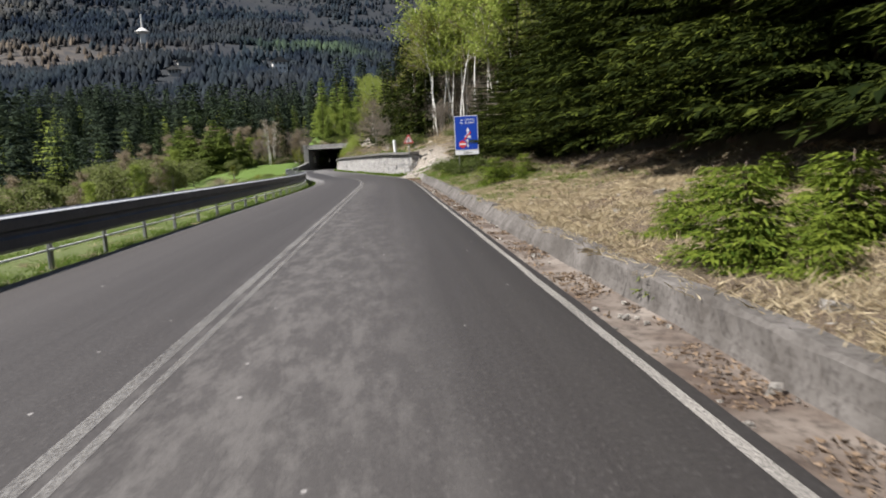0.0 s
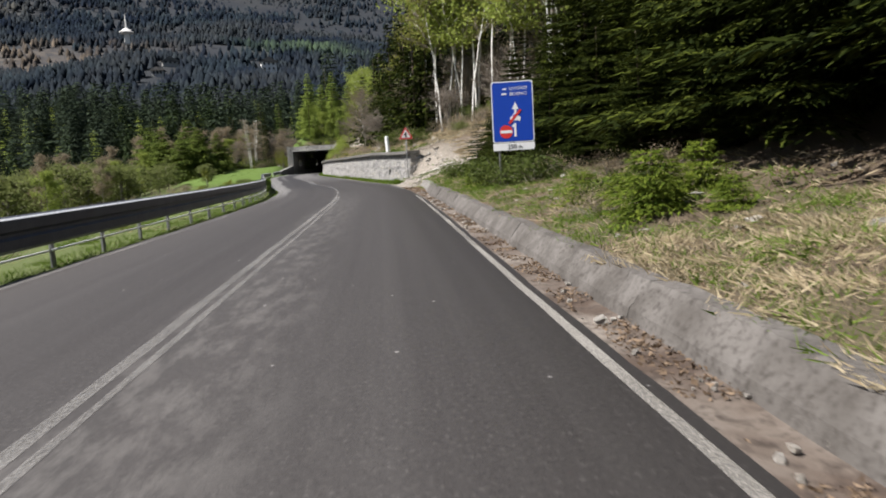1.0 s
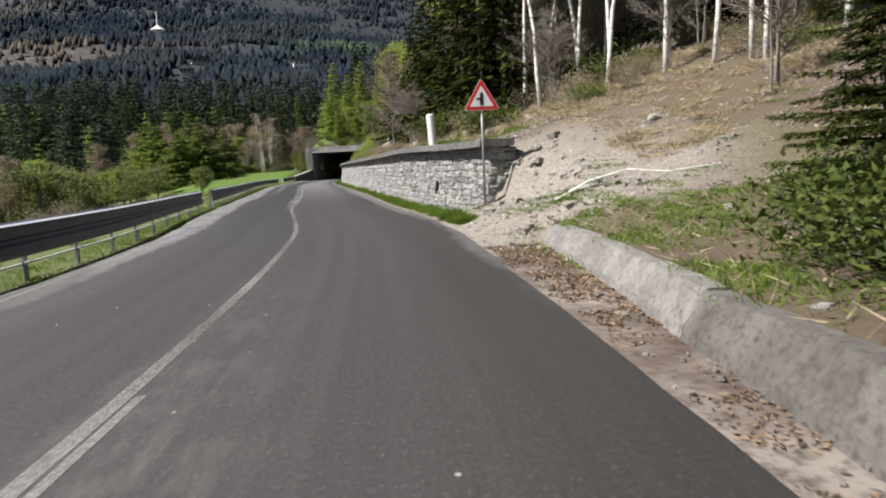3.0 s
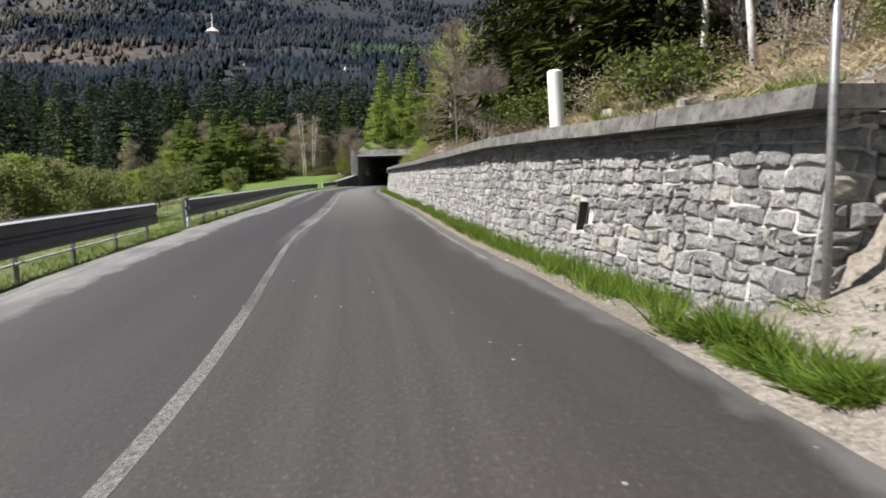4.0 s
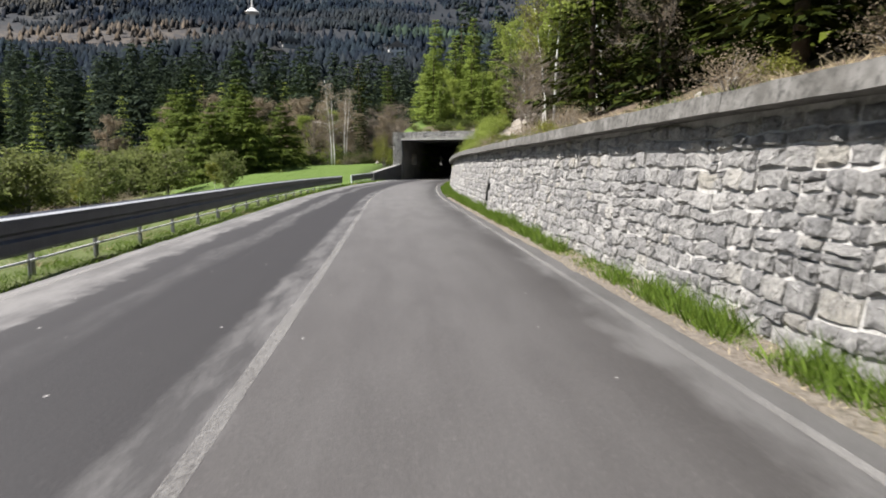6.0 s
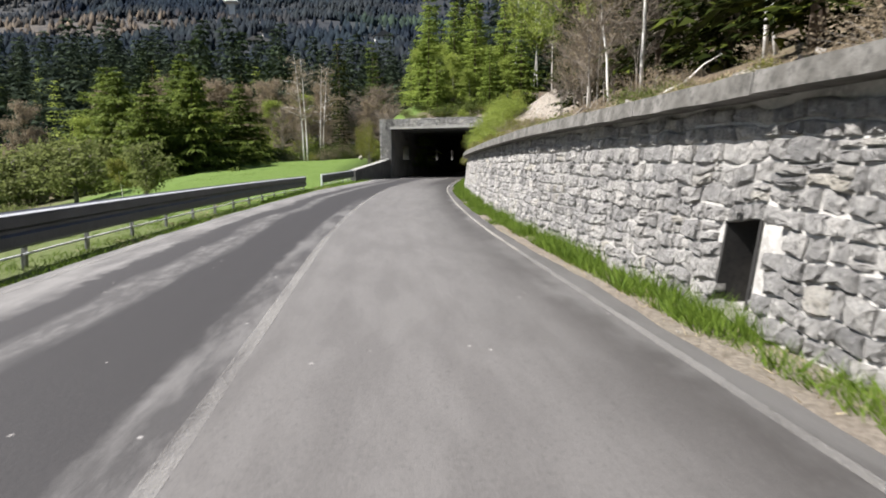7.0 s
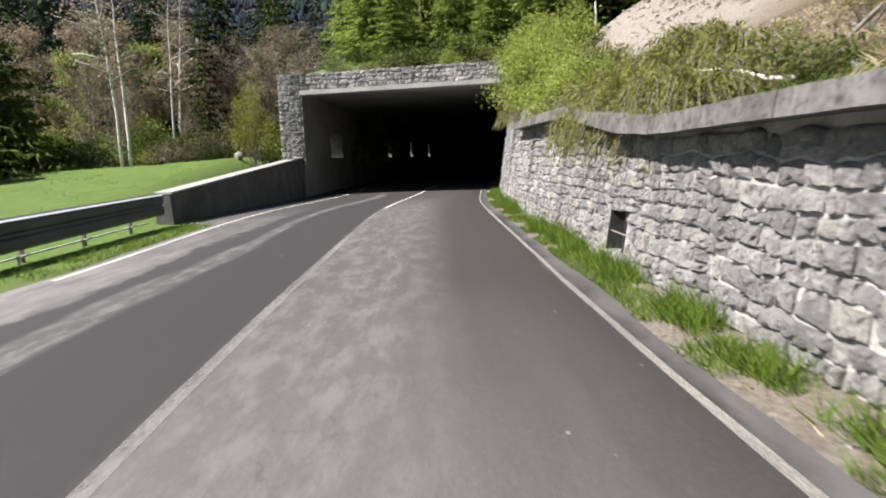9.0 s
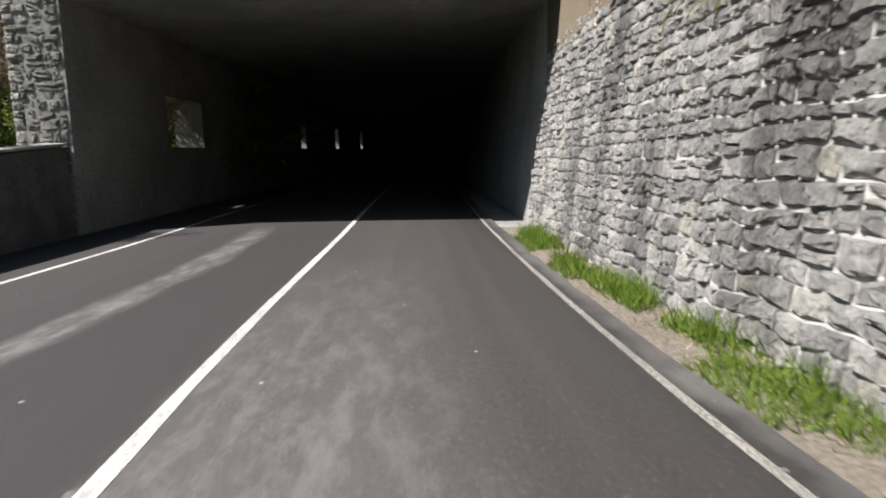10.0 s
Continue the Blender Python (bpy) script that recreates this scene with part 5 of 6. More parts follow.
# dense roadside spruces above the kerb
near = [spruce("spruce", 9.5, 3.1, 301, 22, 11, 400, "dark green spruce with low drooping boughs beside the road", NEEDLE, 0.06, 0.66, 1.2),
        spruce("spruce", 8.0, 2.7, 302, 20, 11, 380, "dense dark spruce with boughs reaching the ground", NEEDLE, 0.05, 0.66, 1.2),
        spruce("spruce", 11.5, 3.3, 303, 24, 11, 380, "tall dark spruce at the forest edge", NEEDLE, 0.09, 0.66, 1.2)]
spots = []
for y in np.arange(0, 44.5, 2.3):
    yy_ = y + R.uniform(-0.5, 0.5)
    d = lane(yy_) + R.uniform(5.3, 6.4) - 1.5 * smooth(33, 38, yy_) + 1.7 * math.exp(-((yy_ - 30.0) / 3.0) ** 2)
    p = at(yy_, d)
    k = 1.0 - 0.52 * smooth(30, 40, yy_)
    spots.append((R.randrange(3), p.x, p.y, R.uniform(0, 360), R.uniform(0.8, 1.1) * k, R.uniform(0.95, 1.15)))
back_rows = []
for y in np.arange(-8, 31, 2.6):
    for row in (0, 1):
        yy_ = y + R.uniform(-1, 1)
        p = at(yy_, lane(yy_) + 9.5 + 3.6 * row + R.uniform(-1, 1))
        back_rows.append((R.randrange(3), p.x, p.y, R.uniform(0, 360), R.uniform(0.75, 1.0), 1.1))
for y, o, sc in ((28.4, 4.6, 0.34), (29.8, 5.2, 0.4), (31.2, 4.5, 0.36), (32.6, 4.3, 0.36), (33.8, 3.9, 0.34), (35.2, 3.6, 0.3), (36.8, 3.2, 0.3), (38.6, 3.0, 0.28), (40.4, 2.8, 0.26), (26.6, 5.2, 0.36), (24.8, 5.4, 0.36), (31.0, 5.6, 0.55), (33.0, 5.8, 0.6), (34.6, 6.4, 0.6), (36.4, 5.6, 0.5), (38.2, 5.0, 0.45), (29.2, 6.4, 0.6), (40.2, 4.4, 0.36), (42.0, 3.8, 0.28)):
    p = at(y, lane(y) + o)
    spots.append((R.randrange(2), p.x, p.y, R.uniform(0, 360), sc, 1.15))
plant(near, spots, "roadside spruces")

young = [spruce("young_spruce", 1.0, 0.7, 311, 14, 9, 80, "bright green young spruce on the grassy bank", NEEDLE_YOUNG, 0.02, 0.5, 0.95),
         spruce("young_spruce", 0.75, 0.75, 312, 11, 9, 80, "low spreading young spruce on the bank", NEEDLE_YOUNG, 0.02, 0.5, 0.95)]
spots = []
for y, o in ((21.2, 1.6), (21.9, 2.1), (22.6, 1.7), (22.2, 2.7), (20.6, 2.3), (23.3, 2.3), (23.8, 1.5), (33.2, 1.6), (34.4, 1.2), (35.8, 1.4), (37.4, 2.0), (39.6, 1.6), (4.6, 1.4), (5.4, 1.2), (6.2, 1.7), (7.0, 1.3), (5.6, 2.3), (7.8, 2.1), (6.8, 2.9), (4.2, 2.5), (8.4, 3.2), (5.0, 3.3)):
    p = at(y, lane(y) + o + 0.35)
    spots.append((R.randrange(2), p.x, p.y, R.uniform(0, 360), R.uniform(0.55, 0.95) * (1.5 if y < 9 else 1.0), R.uniform(0.9, 1.2)))
plant(young, spots, "young spruces on the bank")

# birches and bare wood above the scree and the wall
birch = [broadleaf("birch", 10.0, 2.0, 321, 3000, 0.2, "slender white birch with young yellow-green leaves", BIRCH, LEAF_SPRING, 0.075, 0.5, 1, 800, 1.6, lean=0.09),
         broadleaf("birch", 9.0, 1.7, 322, 1500, 0.15, "thin white birch, almost bare", BIRCH, LEAF_YELLOW, 0.065, 0.45, 1, 900, 1.6, lean=0.12),
         broadleaf("birch", 11.0, 2.2, 323, 3400, 0.2, "white birch with several stems and spring leaves", BIRCH, LEAF_SPRING, 0.07, 0.48, 2, 800, 1.5, lean=0.1)]
spots = []
for x, y, k, sc in ((-1.1, 62.5, 0, 1.15), (-0.2, 63.1, 1, 1.2), (0.8, 61.1, 2, 1.1), (-0.7, 60.2, 1, 1.1), (-1.6, 64.5, 2, 1.1), (0.4, 65.0, 0, 1.25), (1.9, 62.8, 1, 1.2), (1.2, 58.6, 1, 1.0), (1.6, 60.2, 0, 1.1), (2.4, 56.4, 0, 1.0), (3.4, 55.2, 1, 1.0), (3.9, 53.8, 2, 1.0), (5.4, 52.6, 0, 1.05), (6.2, 50.8, 1, 1.1),
                    (6.4, 45.0, 1, 1.1), (4.8, 48.6, 0, 1.05), (5.9, 47.4, 2, 1.1), (-12.0, 113.0, 0, 0.9), (-12.6, 119.5, 1, 0.85), (-13.2, 128.5, 0, 0.85), (-12.0, 131.5, 1, 0.9), (-9.5, 106.0, 2, 0.9),
                    (-3.0, 70.0, 1, 0.9), (-17.5, 168.0, 2, 1.0), (-20.0, 173.0, 0, 1.1), (-15.5, 163.0, 0, 1.0)):
    spots.append((k, x, y, R.uniform(0, 360), sc * R.uniform(0.95, 1.1), 1.0))
plant(birch, spots, "birches on the slope")

bare = [broadleaf("bare_tree", 6.5, 2.1, 331, 3000, 0.07, "bare brown tree with fine tan twigs", BARK_GREY, TWIG_TAN, 0.045, 0.2, 2, 1500, 1.3),
        broadleaf("bare_tree", 5.0, 2.0, 332, 1400, 0.06, "grey leafless tree with a tangle of twigs", BARK_GREY, TWIG_GREY, 0.04, 0.15, 3, 1700, 1.2)]
spots = []
for _ in range(46):
    y = R.uniform(53, 140)
    p = at(y, lane(y) + R.uniform(5.0, 12.0))
    spots.append((R.randrange(2), p.x, p.y, R.uniform(0, 360), R.uniform(0.7, 1.15), 1.0))
for x, y in ((-6.0, 72.5), (-6.6, 75.5), (-8.0, 78.5), (-7.0, 80), (3.0, 50.5), (5.0, 54.5), ):
    spots.append((R.randrange(2), x, y, R.uniform(0, 360), R.uniform(0.9, 1.3), 1.0))
for x, y, k, sc in ((-36.2, 159.9, 1, 1.9), (-33.2, 159.5, 1, 1.7), (-31.8, 157.2, 0, 1.3), (-34.6, 161.8, 0, 1.6), (-32.6, 162.4, 1, 1.8), (-37.6, 157.0, 0, 0.8), (-40.2, 153.6, 0, 0.75), (-42.6, 155.0, 0, 1.1)):
    spots.append((k, x, y, R.uniform(0, 360), sc, 1.0))
plant(bare, spots, "bare trees on the slope")

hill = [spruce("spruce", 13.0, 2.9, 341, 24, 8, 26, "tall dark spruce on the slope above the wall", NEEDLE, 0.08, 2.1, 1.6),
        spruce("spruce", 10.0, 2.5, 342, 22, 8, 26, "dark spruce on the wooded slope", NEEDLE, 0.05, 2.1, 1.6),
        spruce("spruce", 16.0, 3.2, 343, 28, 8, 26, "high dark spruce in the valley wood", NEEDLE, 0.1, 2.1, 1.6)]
spots = list(back_rows)
for _ in range(110):
    y = R.uniform(50, 205)
    d = lane(y) + R.uniform(7.5, 30) + 4.5 * smooth(66, 56, y)
    p = at(y, d)
    if p.x > -26 + 0.12 * (y - 150) or y < 150:
        spots.append((R.randrange(3), p.x, p.y, R.uniform(0, 360), R.uniform(0.75, 1.15), 1.0))
for x, y in ((-3.4, 68.0), (-3.8, 71.5), (-2.6, 65.0), (-4.4, 75.0), (-5.2, 78.5), (-6.0, 82.0), (-1.8, 63.5), (-6.8, 86), (-8.5, 93), (-10.2, 101), (-2.2, 73), (-3.6, 80), (-5.5, 90), (-7.4, 98)):
    spots.append((R.randrange(3), x, y, R.uniform(0, 360), R.uniform(0.7, 0.95), 1.05))
for y, o, sc in ((114.5, 8.5, 0.95), (119.5, 9.0, 0.9), (124.5, 9.4, 0.9), (101.5, 8.0, 0.9), (109.0, 9.0, 0.95)):
    p = at(y, lane(y) + o)
    spots.append((2, p.x, p.y, R.uniform(0, 360), sc, 0.85))
# beyond the meadow and over the gallery
for x, y, sc in ((-39.5, 165, 1.2), (-38.0, 176, 1.25), (-36.5, 170, 0.95), (-43, 170, 1.0), (-55, 172, 1.1), (-49, 175, 1.2), (-33, 182, 1.1), (-29, 190, 1.2), (-63, 165, 1.05), (-58, 178, 1.0)):
    spots.append((0 if sc > 1.1 else R.randrange(3), x, y, R.uniform(0, 360), sc, 1.0))
spots.append((2, -36.6, 155.6, 40, 0.82, 0.62))
for x, y, sc in ((7.4, 52.4, 0.45), (8.8, 50.2, 0.5), (9.6, 53.6, 0.6), (7.8, 48.4, 0.4)):
    spots.append((1, x, y, 50 * y, sc, 1.1))
plant(hill, spots, "spruces of the mountain wood")

# valley wood left of the road
valley = [spruce("spruce", 12.0, 2.9, 345, 20, 8, 11, "dark spruce in the valley wood", NEEDLE_VALLEY, 0.05, 2.9, 1.9),
          spruce("spruce", 10.5, 2.8, 346, 18, 8, 11, "green spruce in the valley wood", leaf_mat("valley_spruce_needles", (0.014, 0.028, 0.012), (0.06, 0.085, 0.026), 0.2), 0.04, 2.9, 1.9),
          spruce("larch", 11.0, 2.4, 347, 18, 8, 11, "slender larch in fresh light green", LEAF_SPRING, 0.1, 2.4, 1.3)]
spots = []
for _ in range(520):
    y = R.uniform(20, 330)
    x = mid(y)[0] - (22 + 0.12 * min(y, 150)) - R.random() ** 1.3 * 120
    if y > 150 and x > -52:
        x -= 20
    spots.append((R.choice((0, 0, 0, 1, 1, 2)), x, y, R.uniform(0, 360), R.uniform(0.65, 1.15), R.uniform(1.0, 1.2)))
# the high dark spruces that climb the foot of the mountain
for _ in range(430):
    side = R.uniform(-190, 90)
    up = R.uniform(185, 345 - 50 * smooth(-40, 10, side))
    spots.append((R.choice((0, 0, 0, 0, 1)), -0.35 * up + 0.93 * side, 0.93 * up + 0.35 * side, R.uniform(0, 360), R.uniform(1.15, 1.65), R.uniform(1.0, 1.25)))
for _ in range(60):
    y = R.uniform(185, 330)
    spots.append((R.choice((0, 1, 2)), R.uniform(-50, 20), y, R.uniform(0, 360), R.uniform(0.7, 1.15), 1.1))


def join_wood(kinds, spots_, label):
    """A wood too dense to tell its trees apart: the crowns of each kind joined into one mesh."""
    for k, kind in enumerate(kinds):
        crown = next(c for c in kind.children if c.name.startswith("crown"))
        co = np.zeros(len(crown.data.vertices) * 3, np.float32)
        crown.data.vertices.foreach_get("co", co)
        co = co.reshape(-1, 3)
        quads = np.arange(len(co)).reshape(-1, 3)
        V = []
        for q, x, y, turn, sc, wide in spots_:
            if q == k:
                a = np.array(placed(x, y, turn, sc, 0.05, wide))
                V.append(co @ a[:3, :3].T + a[:3, 3])
        F = np.concatenate([quads + len(co) * i for i in range(len(V))])
        tagged(part("valley_wood", quick_mesh("valley_wood", np.concatenate(V), F, crown.data.materials[0])), label[k], "forest", kind="stuff")
        for c in list(kind.children):
            bpy.data.objects.remove(c)
        bpy.data.objects.remove(kind)


join_wood(valley, spots, ("dark spruces crowding the valley", "green spruces crowding the valley", "light green larches among valley spruces"))

# needles lighter than on other spruces: sunlight put into their colour
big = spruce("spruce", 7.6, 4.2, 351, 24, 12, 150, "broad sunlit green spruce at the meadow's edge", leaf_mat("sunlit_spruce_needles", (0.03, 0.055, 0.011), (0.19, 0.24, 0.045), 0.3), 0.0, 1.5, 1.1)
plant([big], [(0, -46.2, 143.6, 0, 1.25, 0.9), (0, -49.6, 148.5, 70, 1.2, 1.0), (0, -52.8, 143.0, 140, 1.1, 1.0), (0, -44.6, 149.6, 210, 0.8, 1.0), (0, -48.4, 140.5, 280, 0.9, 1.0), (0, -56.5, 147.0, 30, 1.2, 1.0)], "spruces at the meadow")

soft = [broadleaf("willow", 5.5, 2.7, 361, 2000, 0.3, "rounded soft green willow in the valley", BARK_GREY, LEAF_GREEN, 0.1, 0.0, 3, 300, 0.9),
        broadleaf("broadleaf_tree", 8.0, 2.5, 362, 3800, 0.22, "slender broadleaf tree in fresh spring green", BARK_GREY, LEAF_SPRING, 0.1, 0.2, 1, 200, 1.2),
        broadleaf("broadleaf_tree", 7.5, 1.9, 363, 3200, 0.2, "yellow-green young tree with a pale stem", BIRCH, LEAF_YELLOW, 0.08, 0.2, 1, 250, 1.3),
        broadleaf("tan_tree", 9.0, 2.4, 364, 6500, 0.15, "tan budding tree, not yet in leaf", BARK_GREY, TWIG_TAN, 0.09, 0.2, 1, 1200, 1.3)]
spots = []
for _ in range(210):
    y = R.uniform(8, 150)
    x = mid(y)[0] - R.uniform(17 + 4 * smooth(60, 130, y), 46)
    if y > 112 and x > -41:
        x -= 14
    k = R.choice((0, 0, 0, 1, 2, 3, 0, 1))
    spots.append((k, x, y, R.uniform(0, 360), R.uniform(0.5, 0.72) * (0.95 if k != 0 else 1.15) * (0.78 + 0.57 * smooth(40, 85, y)), 1.2 if k == 0 else 1.0))
for x, y, k, sc in ((-37.0, 119.5, 2, 0.85), (-38.6, 124.0, 0, 0.7), (-49.3, 110, 0, 1.0), (-45.5, 106, 0, 0.9), (-42.0, 113.5, 0, 0.75), (-33.5, 168, 3, 0.8),
                    (-29.6, 161, 1, 1.15), (-27.8, 164, 1, 1.2), (-25.5, 160, 1, 1.0), (-23.4, 163, 1, 1.1), (-31.0, 167, 1, 1.1), (-21.5, 166, 1, 1.1), (-26.5, 170, 1, 1.2), (-23.6, 157.5, 1, 0.75), (-20.0, 160.0, 1, 0.95), (-18.6, 155.0, 2, 0.75), (-34.5, 174, 1, 1.1), (-50, 146, 0, 0.9), (-52, 154, 1, 0.9), (-55, 151, 2, 1.0), (-59, 147, 0, 1.0), (-31.8, 158, 3, 0.8)):
    spots.append((k, x, y, R.uniform(0, 360), sc, 1.0))
for x, y, k, sc in ((-51.4, 153.2, 3, 1.0), (-54.2, 156.4, 2, 1.0), (-57.0, 152.0, 1, 1.0),
                    (-52.6, 147.4, 3, 0.9), (-56.4, 143.6, 1, 0.9), (-60.2, 149.0, 2, 1.0), (-63.0, 143.0, 3, 1.0), (-53.0, 159.4, 3, 1.1), (-57.8, 155.8, 1, 1.1), (-61.4, 152.6, 3, 1.1), ):
    spots.append((k, x, y, R.uniform(0, 360), sc * 1.35, 1.0))
for x, y, k, sc in ((-42.0, 158.7, 3, 1.25), (-44.7, 157.4, 1, 1.15), (-47.5, 158.5, 3, 1.3), (-50.0, 156.0, 1, 1.15), (-46.2, 153.6, 2, 0.9), (-40.6, 161.5, 3, 1.3), (-48.6, 152.0, 2, 0.95), (-38.0, 160.5, 3, 1.05), (-43.2, 162.5, 1, 1.35), (-34.0, 162.0, 3, 1.15), (-45.4, 161.5, 3, 1.4), (-41.2, 155.4, 2, 0.7), (-33.4, 157.0, 2, 0.85), (-35.0, 158.6, 3, 0.95), (-52.0, 160.0, 3, 1.55), (-55.5, 163.0, 3, 1.6), (-49.0, 163.5, 3, 1.5), (-58.5, 160.0, 1, 1.4), (-61.0, 164.0, 3, 1.6)):
    spots.append((k, x, y, R.uniform(0, 360), sc, 1.0))
plant(soft, spots, "broadleaf trees in spring")

light = [spruce("larch", 11.0, 2.5, 375, 24, 9, 60, "tall larch in fresh light green above the gallery", leaf_mat("larch_needles", (0.11, 0.16, 0.03), (0.33, 0.4, 0.09), 0.4), 0.06, 1.7, 1.2),
         # this spruce's sunlit look is in its needle colour
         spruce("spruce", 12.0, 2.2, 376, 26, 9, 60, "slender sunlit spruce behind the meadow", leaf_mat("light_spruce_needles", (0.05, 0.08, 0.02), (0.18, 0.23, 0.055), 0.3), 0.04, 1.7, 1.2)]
spots = []
for x, y, k, sc in ((-31.0, 164.0, 0, 1.1), (-28.4, 160.5, 0, 0.8), (-26.0, 163.5, 0, 0.95), (-29.4, 168.0, 0, 1.15), (-23.4, 160.0, 0, 0.8), (-36.0, 166.0, 1, 1.2), (-24.2, 168.0, 0, 1.1),
                    (-20.6, 164.0, 0, 0.9), (-55.0, 146.0, 1, 0.8), (-21.5, 156.5, 0, 0.55), (-26.8, 156.8, 0, 0.5), (-18.6, 159.5, 0, 0.75)):
    spots.append((k, x, y, R.uniform(0, 360), sc * R.uniform(0.95, 1.05), 1.05))
plant(light, spots, "light green conifers above the gallery")

lone = broadleaf("birch", 10.5, 2.0, 371, 900, 0.16, "tall white birch with two bare stems at the meadow's edge", BIRCH, TWIG_TAN, 0.085, 0.35, 2, 700, 0.8, lean=0.1)
lone.matrix_basis = placed(-38.7, 150.7, 20, 1.0)
tagged(lone, group="birches at the meadow")
tagged(copy_thing(lone, placed(-39.5, 158.2, 200, 1.0)), group="birches at the meadow")

shrubs = [bush("shrub", 1.3, 1.7, 381, 3400, 0.1, "bright green leafy shrub hanging over the wall", LEAF_SPRING),
          bush("shrub", 1.0, 1.1, 382, 1200, 0.1, "low yellow-green shrub on the slope", LEAF_YELLOW),
          bush("shrub", 1.2, 1.2, 383, 1600, 0.055, "brown brushwood with few leaves", TWIG_TAN),
          bush("shrub", 1.1, 3.6, 384, 3600, 0.085, "upright yellow-green willow shrub beside the portal", LEAF_YELLOW),
          bush("shrub", 1.1, 0.9, 385, 1100, 0.12, "low dark green shrub in the grass", LEAF_GREEN),
          bush("shrub", 1.2, 1.1, 386, 1500, 0.1, "deep green shrub over the gallery roof", leaf_mat("deep_green_leaves", (0.03, 0.046, 0.01), (0.11, 0.138, 0.03), 0.25)),
          weeping("shrub", 1.7, 391, "olive shrub with long twigs drooping over the coping", LEAF_YELLOW)]
spots = [(3, -32.0, 149.3, 0, 1.1, 0.85), (5, -37.4, 153.0, 0, 1.1, 1.2), (5, -36.0, 153.6, 50, 1.2, 1.2), (5, -38.2, 154.4, 90, 1.2, 1.2), (5, -35.0, 154.6, 90, 1.3, 1.2), (5, -41.4, 152.4, 90, 1.1, 1.2), (3, -33.9, 153.2, 80, 0.9, 0.8), (0, -20.0, 147.6, 0, 0.95, 1.0), (0, -19.4, 145.6, 120, 1.0, 1.05), (0, -20.5, 149.8, 40, 0.95, 1.0), (0, -18.4, 148.2, 200, 1.2, 1.0), (2, -19.4, 140.8, 0, 0.8, 1.2), (2, -19.0, 138.2, 60, 0.7, 1.2), (0, -19.2, 141.8, 10, 0.8, 1.1),
         (2, -18.2, 142.0, 10, 0.9, 1.2), (0, -20.2, 150.4, 10, 1.15, 1.1), (0, -19.6, 148.8, 90, 1.25, 1.1), (0, -19.8, 146.6, 30, 1.1, 1.1), (0, -19.9, 144.4, 300, 0.9, 1.15)]
for y in np.arange(132.5, 138.4, 0.8):
    p = at(y, lane(y) + R.uniform(1.6, 1.85))
    spots.append((R.choice((1, 2, 0, 1)), p.x, p.y, R.uniform(0, 360), R.uniform(0.45, 0.75), 1.3))
for y in np.arange(139.6, 150.3, 0.75):
    p = at(y, lane(y) + 1.25 + R.uniform(0.0, 0.5) + 0.12 * (y - 139))
    spots.append((R.choice((0, 0, 1, 2)), p.x, p.y, R.uniform(0, 360), R.uniform(0.75, 1.15), 1.15))
for y in np.arange(133.0, 141.5, 0.9):
    p = at(y, lane(y) + R.uniform(1.9, 2.6))
    spots.append((R.choice((2, 2, 0, 1)), p.x, p.y, R.uniform(0, 360), R.uniform(0.4, 0.75), 1.25))
for x in np.arange(-29.2, -20.5, 0.8):
    spots.append((R.choice((4, 4, 0, 5)), x + R.uniform(-0.3, 0.3), R.uniform(152.1, 154.6), R.uniform(0, 360), R.uniform(0.5, 0.8), 1.1))
for _ in range(28):
    spots.append((R.choice((5, 4, 5, 1, 4)), R.uniform(-28.8, -19.0), R.uniform(153.0, 160), R.uniform(0, 360), R.uniform(0.7, 1.25), 1.15))
for _ in range(78):
    y = R.uniform(54, 142)
    p = at(y, lane(y) + R.choice((R.uniform(2.4, 4.0), R.uniform(3.0, 9.0))) + bend(y))
    spots.append((R.choice((1, 2, 5, 5, 4, 5) if y < 80 else (1, 2, 2, 1, 4)), p.x, p.y, R.uniform(0, 360), R.uniform(0.5, 1.1) * (1.0 if y < 80 else 0.75), 1.15))
for _ in range(26):
    y = R.uniform(50, 60)
    p = at(y, lane(y) + R.uniform(5.5, 12.0))
    spots.append((R.choice((1, 2, 4, 2)), p.x, p.y, R.uniform(0, 360), R.uniform(0.5, 1.1), 1.1))
for _ in range(20):
    y = R.uniform(22, 45)
    p = at(y, lane(y) + R.uniform(1.5, 3.6))
    spots.append((R.choice((5, 5, 5, 2)), p.x, p.y, R.uniform(0, 360), R.uniform(0.35, 0.65), 1.1))
for _ in range(26):
    x = R.uniform(-62, -33.5)
    spots.append((R.choice((0, 4, 1, 2, 0)), x, 152.5 + 0.12 * (x + 34) + R.uniform(-0.5, 5), R.uniform(0, 360), R.uniform(0.9, 1.6), 1.2))
for _ in range(46):
    y = R.uniform(4, 116)
    p = at(y, -R.uniform(6.6, 16))
    spots.append((R.choice((4, 2, 1, 4)), p.x, p.y, R.uniform(0, 360), R.uniform(0.6, 1.2), 1.2))
for y, o, sc in ((127.6, 1.75, 0.7), (128.3, 1.5, 0.85), (129.2, 1.45, 0.95), (130.1, 1.45, 0.95), (131.0, 1.5, 0.9), (132.0, 1.75, 0.8), (128.2, 2.5, 1.1), (130.2, 2.6, 1.2), (132.8, 3.0, 1.0), (136.0, 3.4, 1.2), (138.6, 3.6, 1.3), (141.0, 3.9, 1.4), (134.4, 4.4, 1.3), (137.2, 5.2, 1.4), (140.2, 1.5, 0.8), (141.4, 1.5, 0.9), (142.8, 1.65, 0.85)):
    p = at(y, lane(y) + o)
    spots.append((6, p.x, p.y, 37 * y, sc, 1.0))
plant(shrubs, spots, "shrubs")


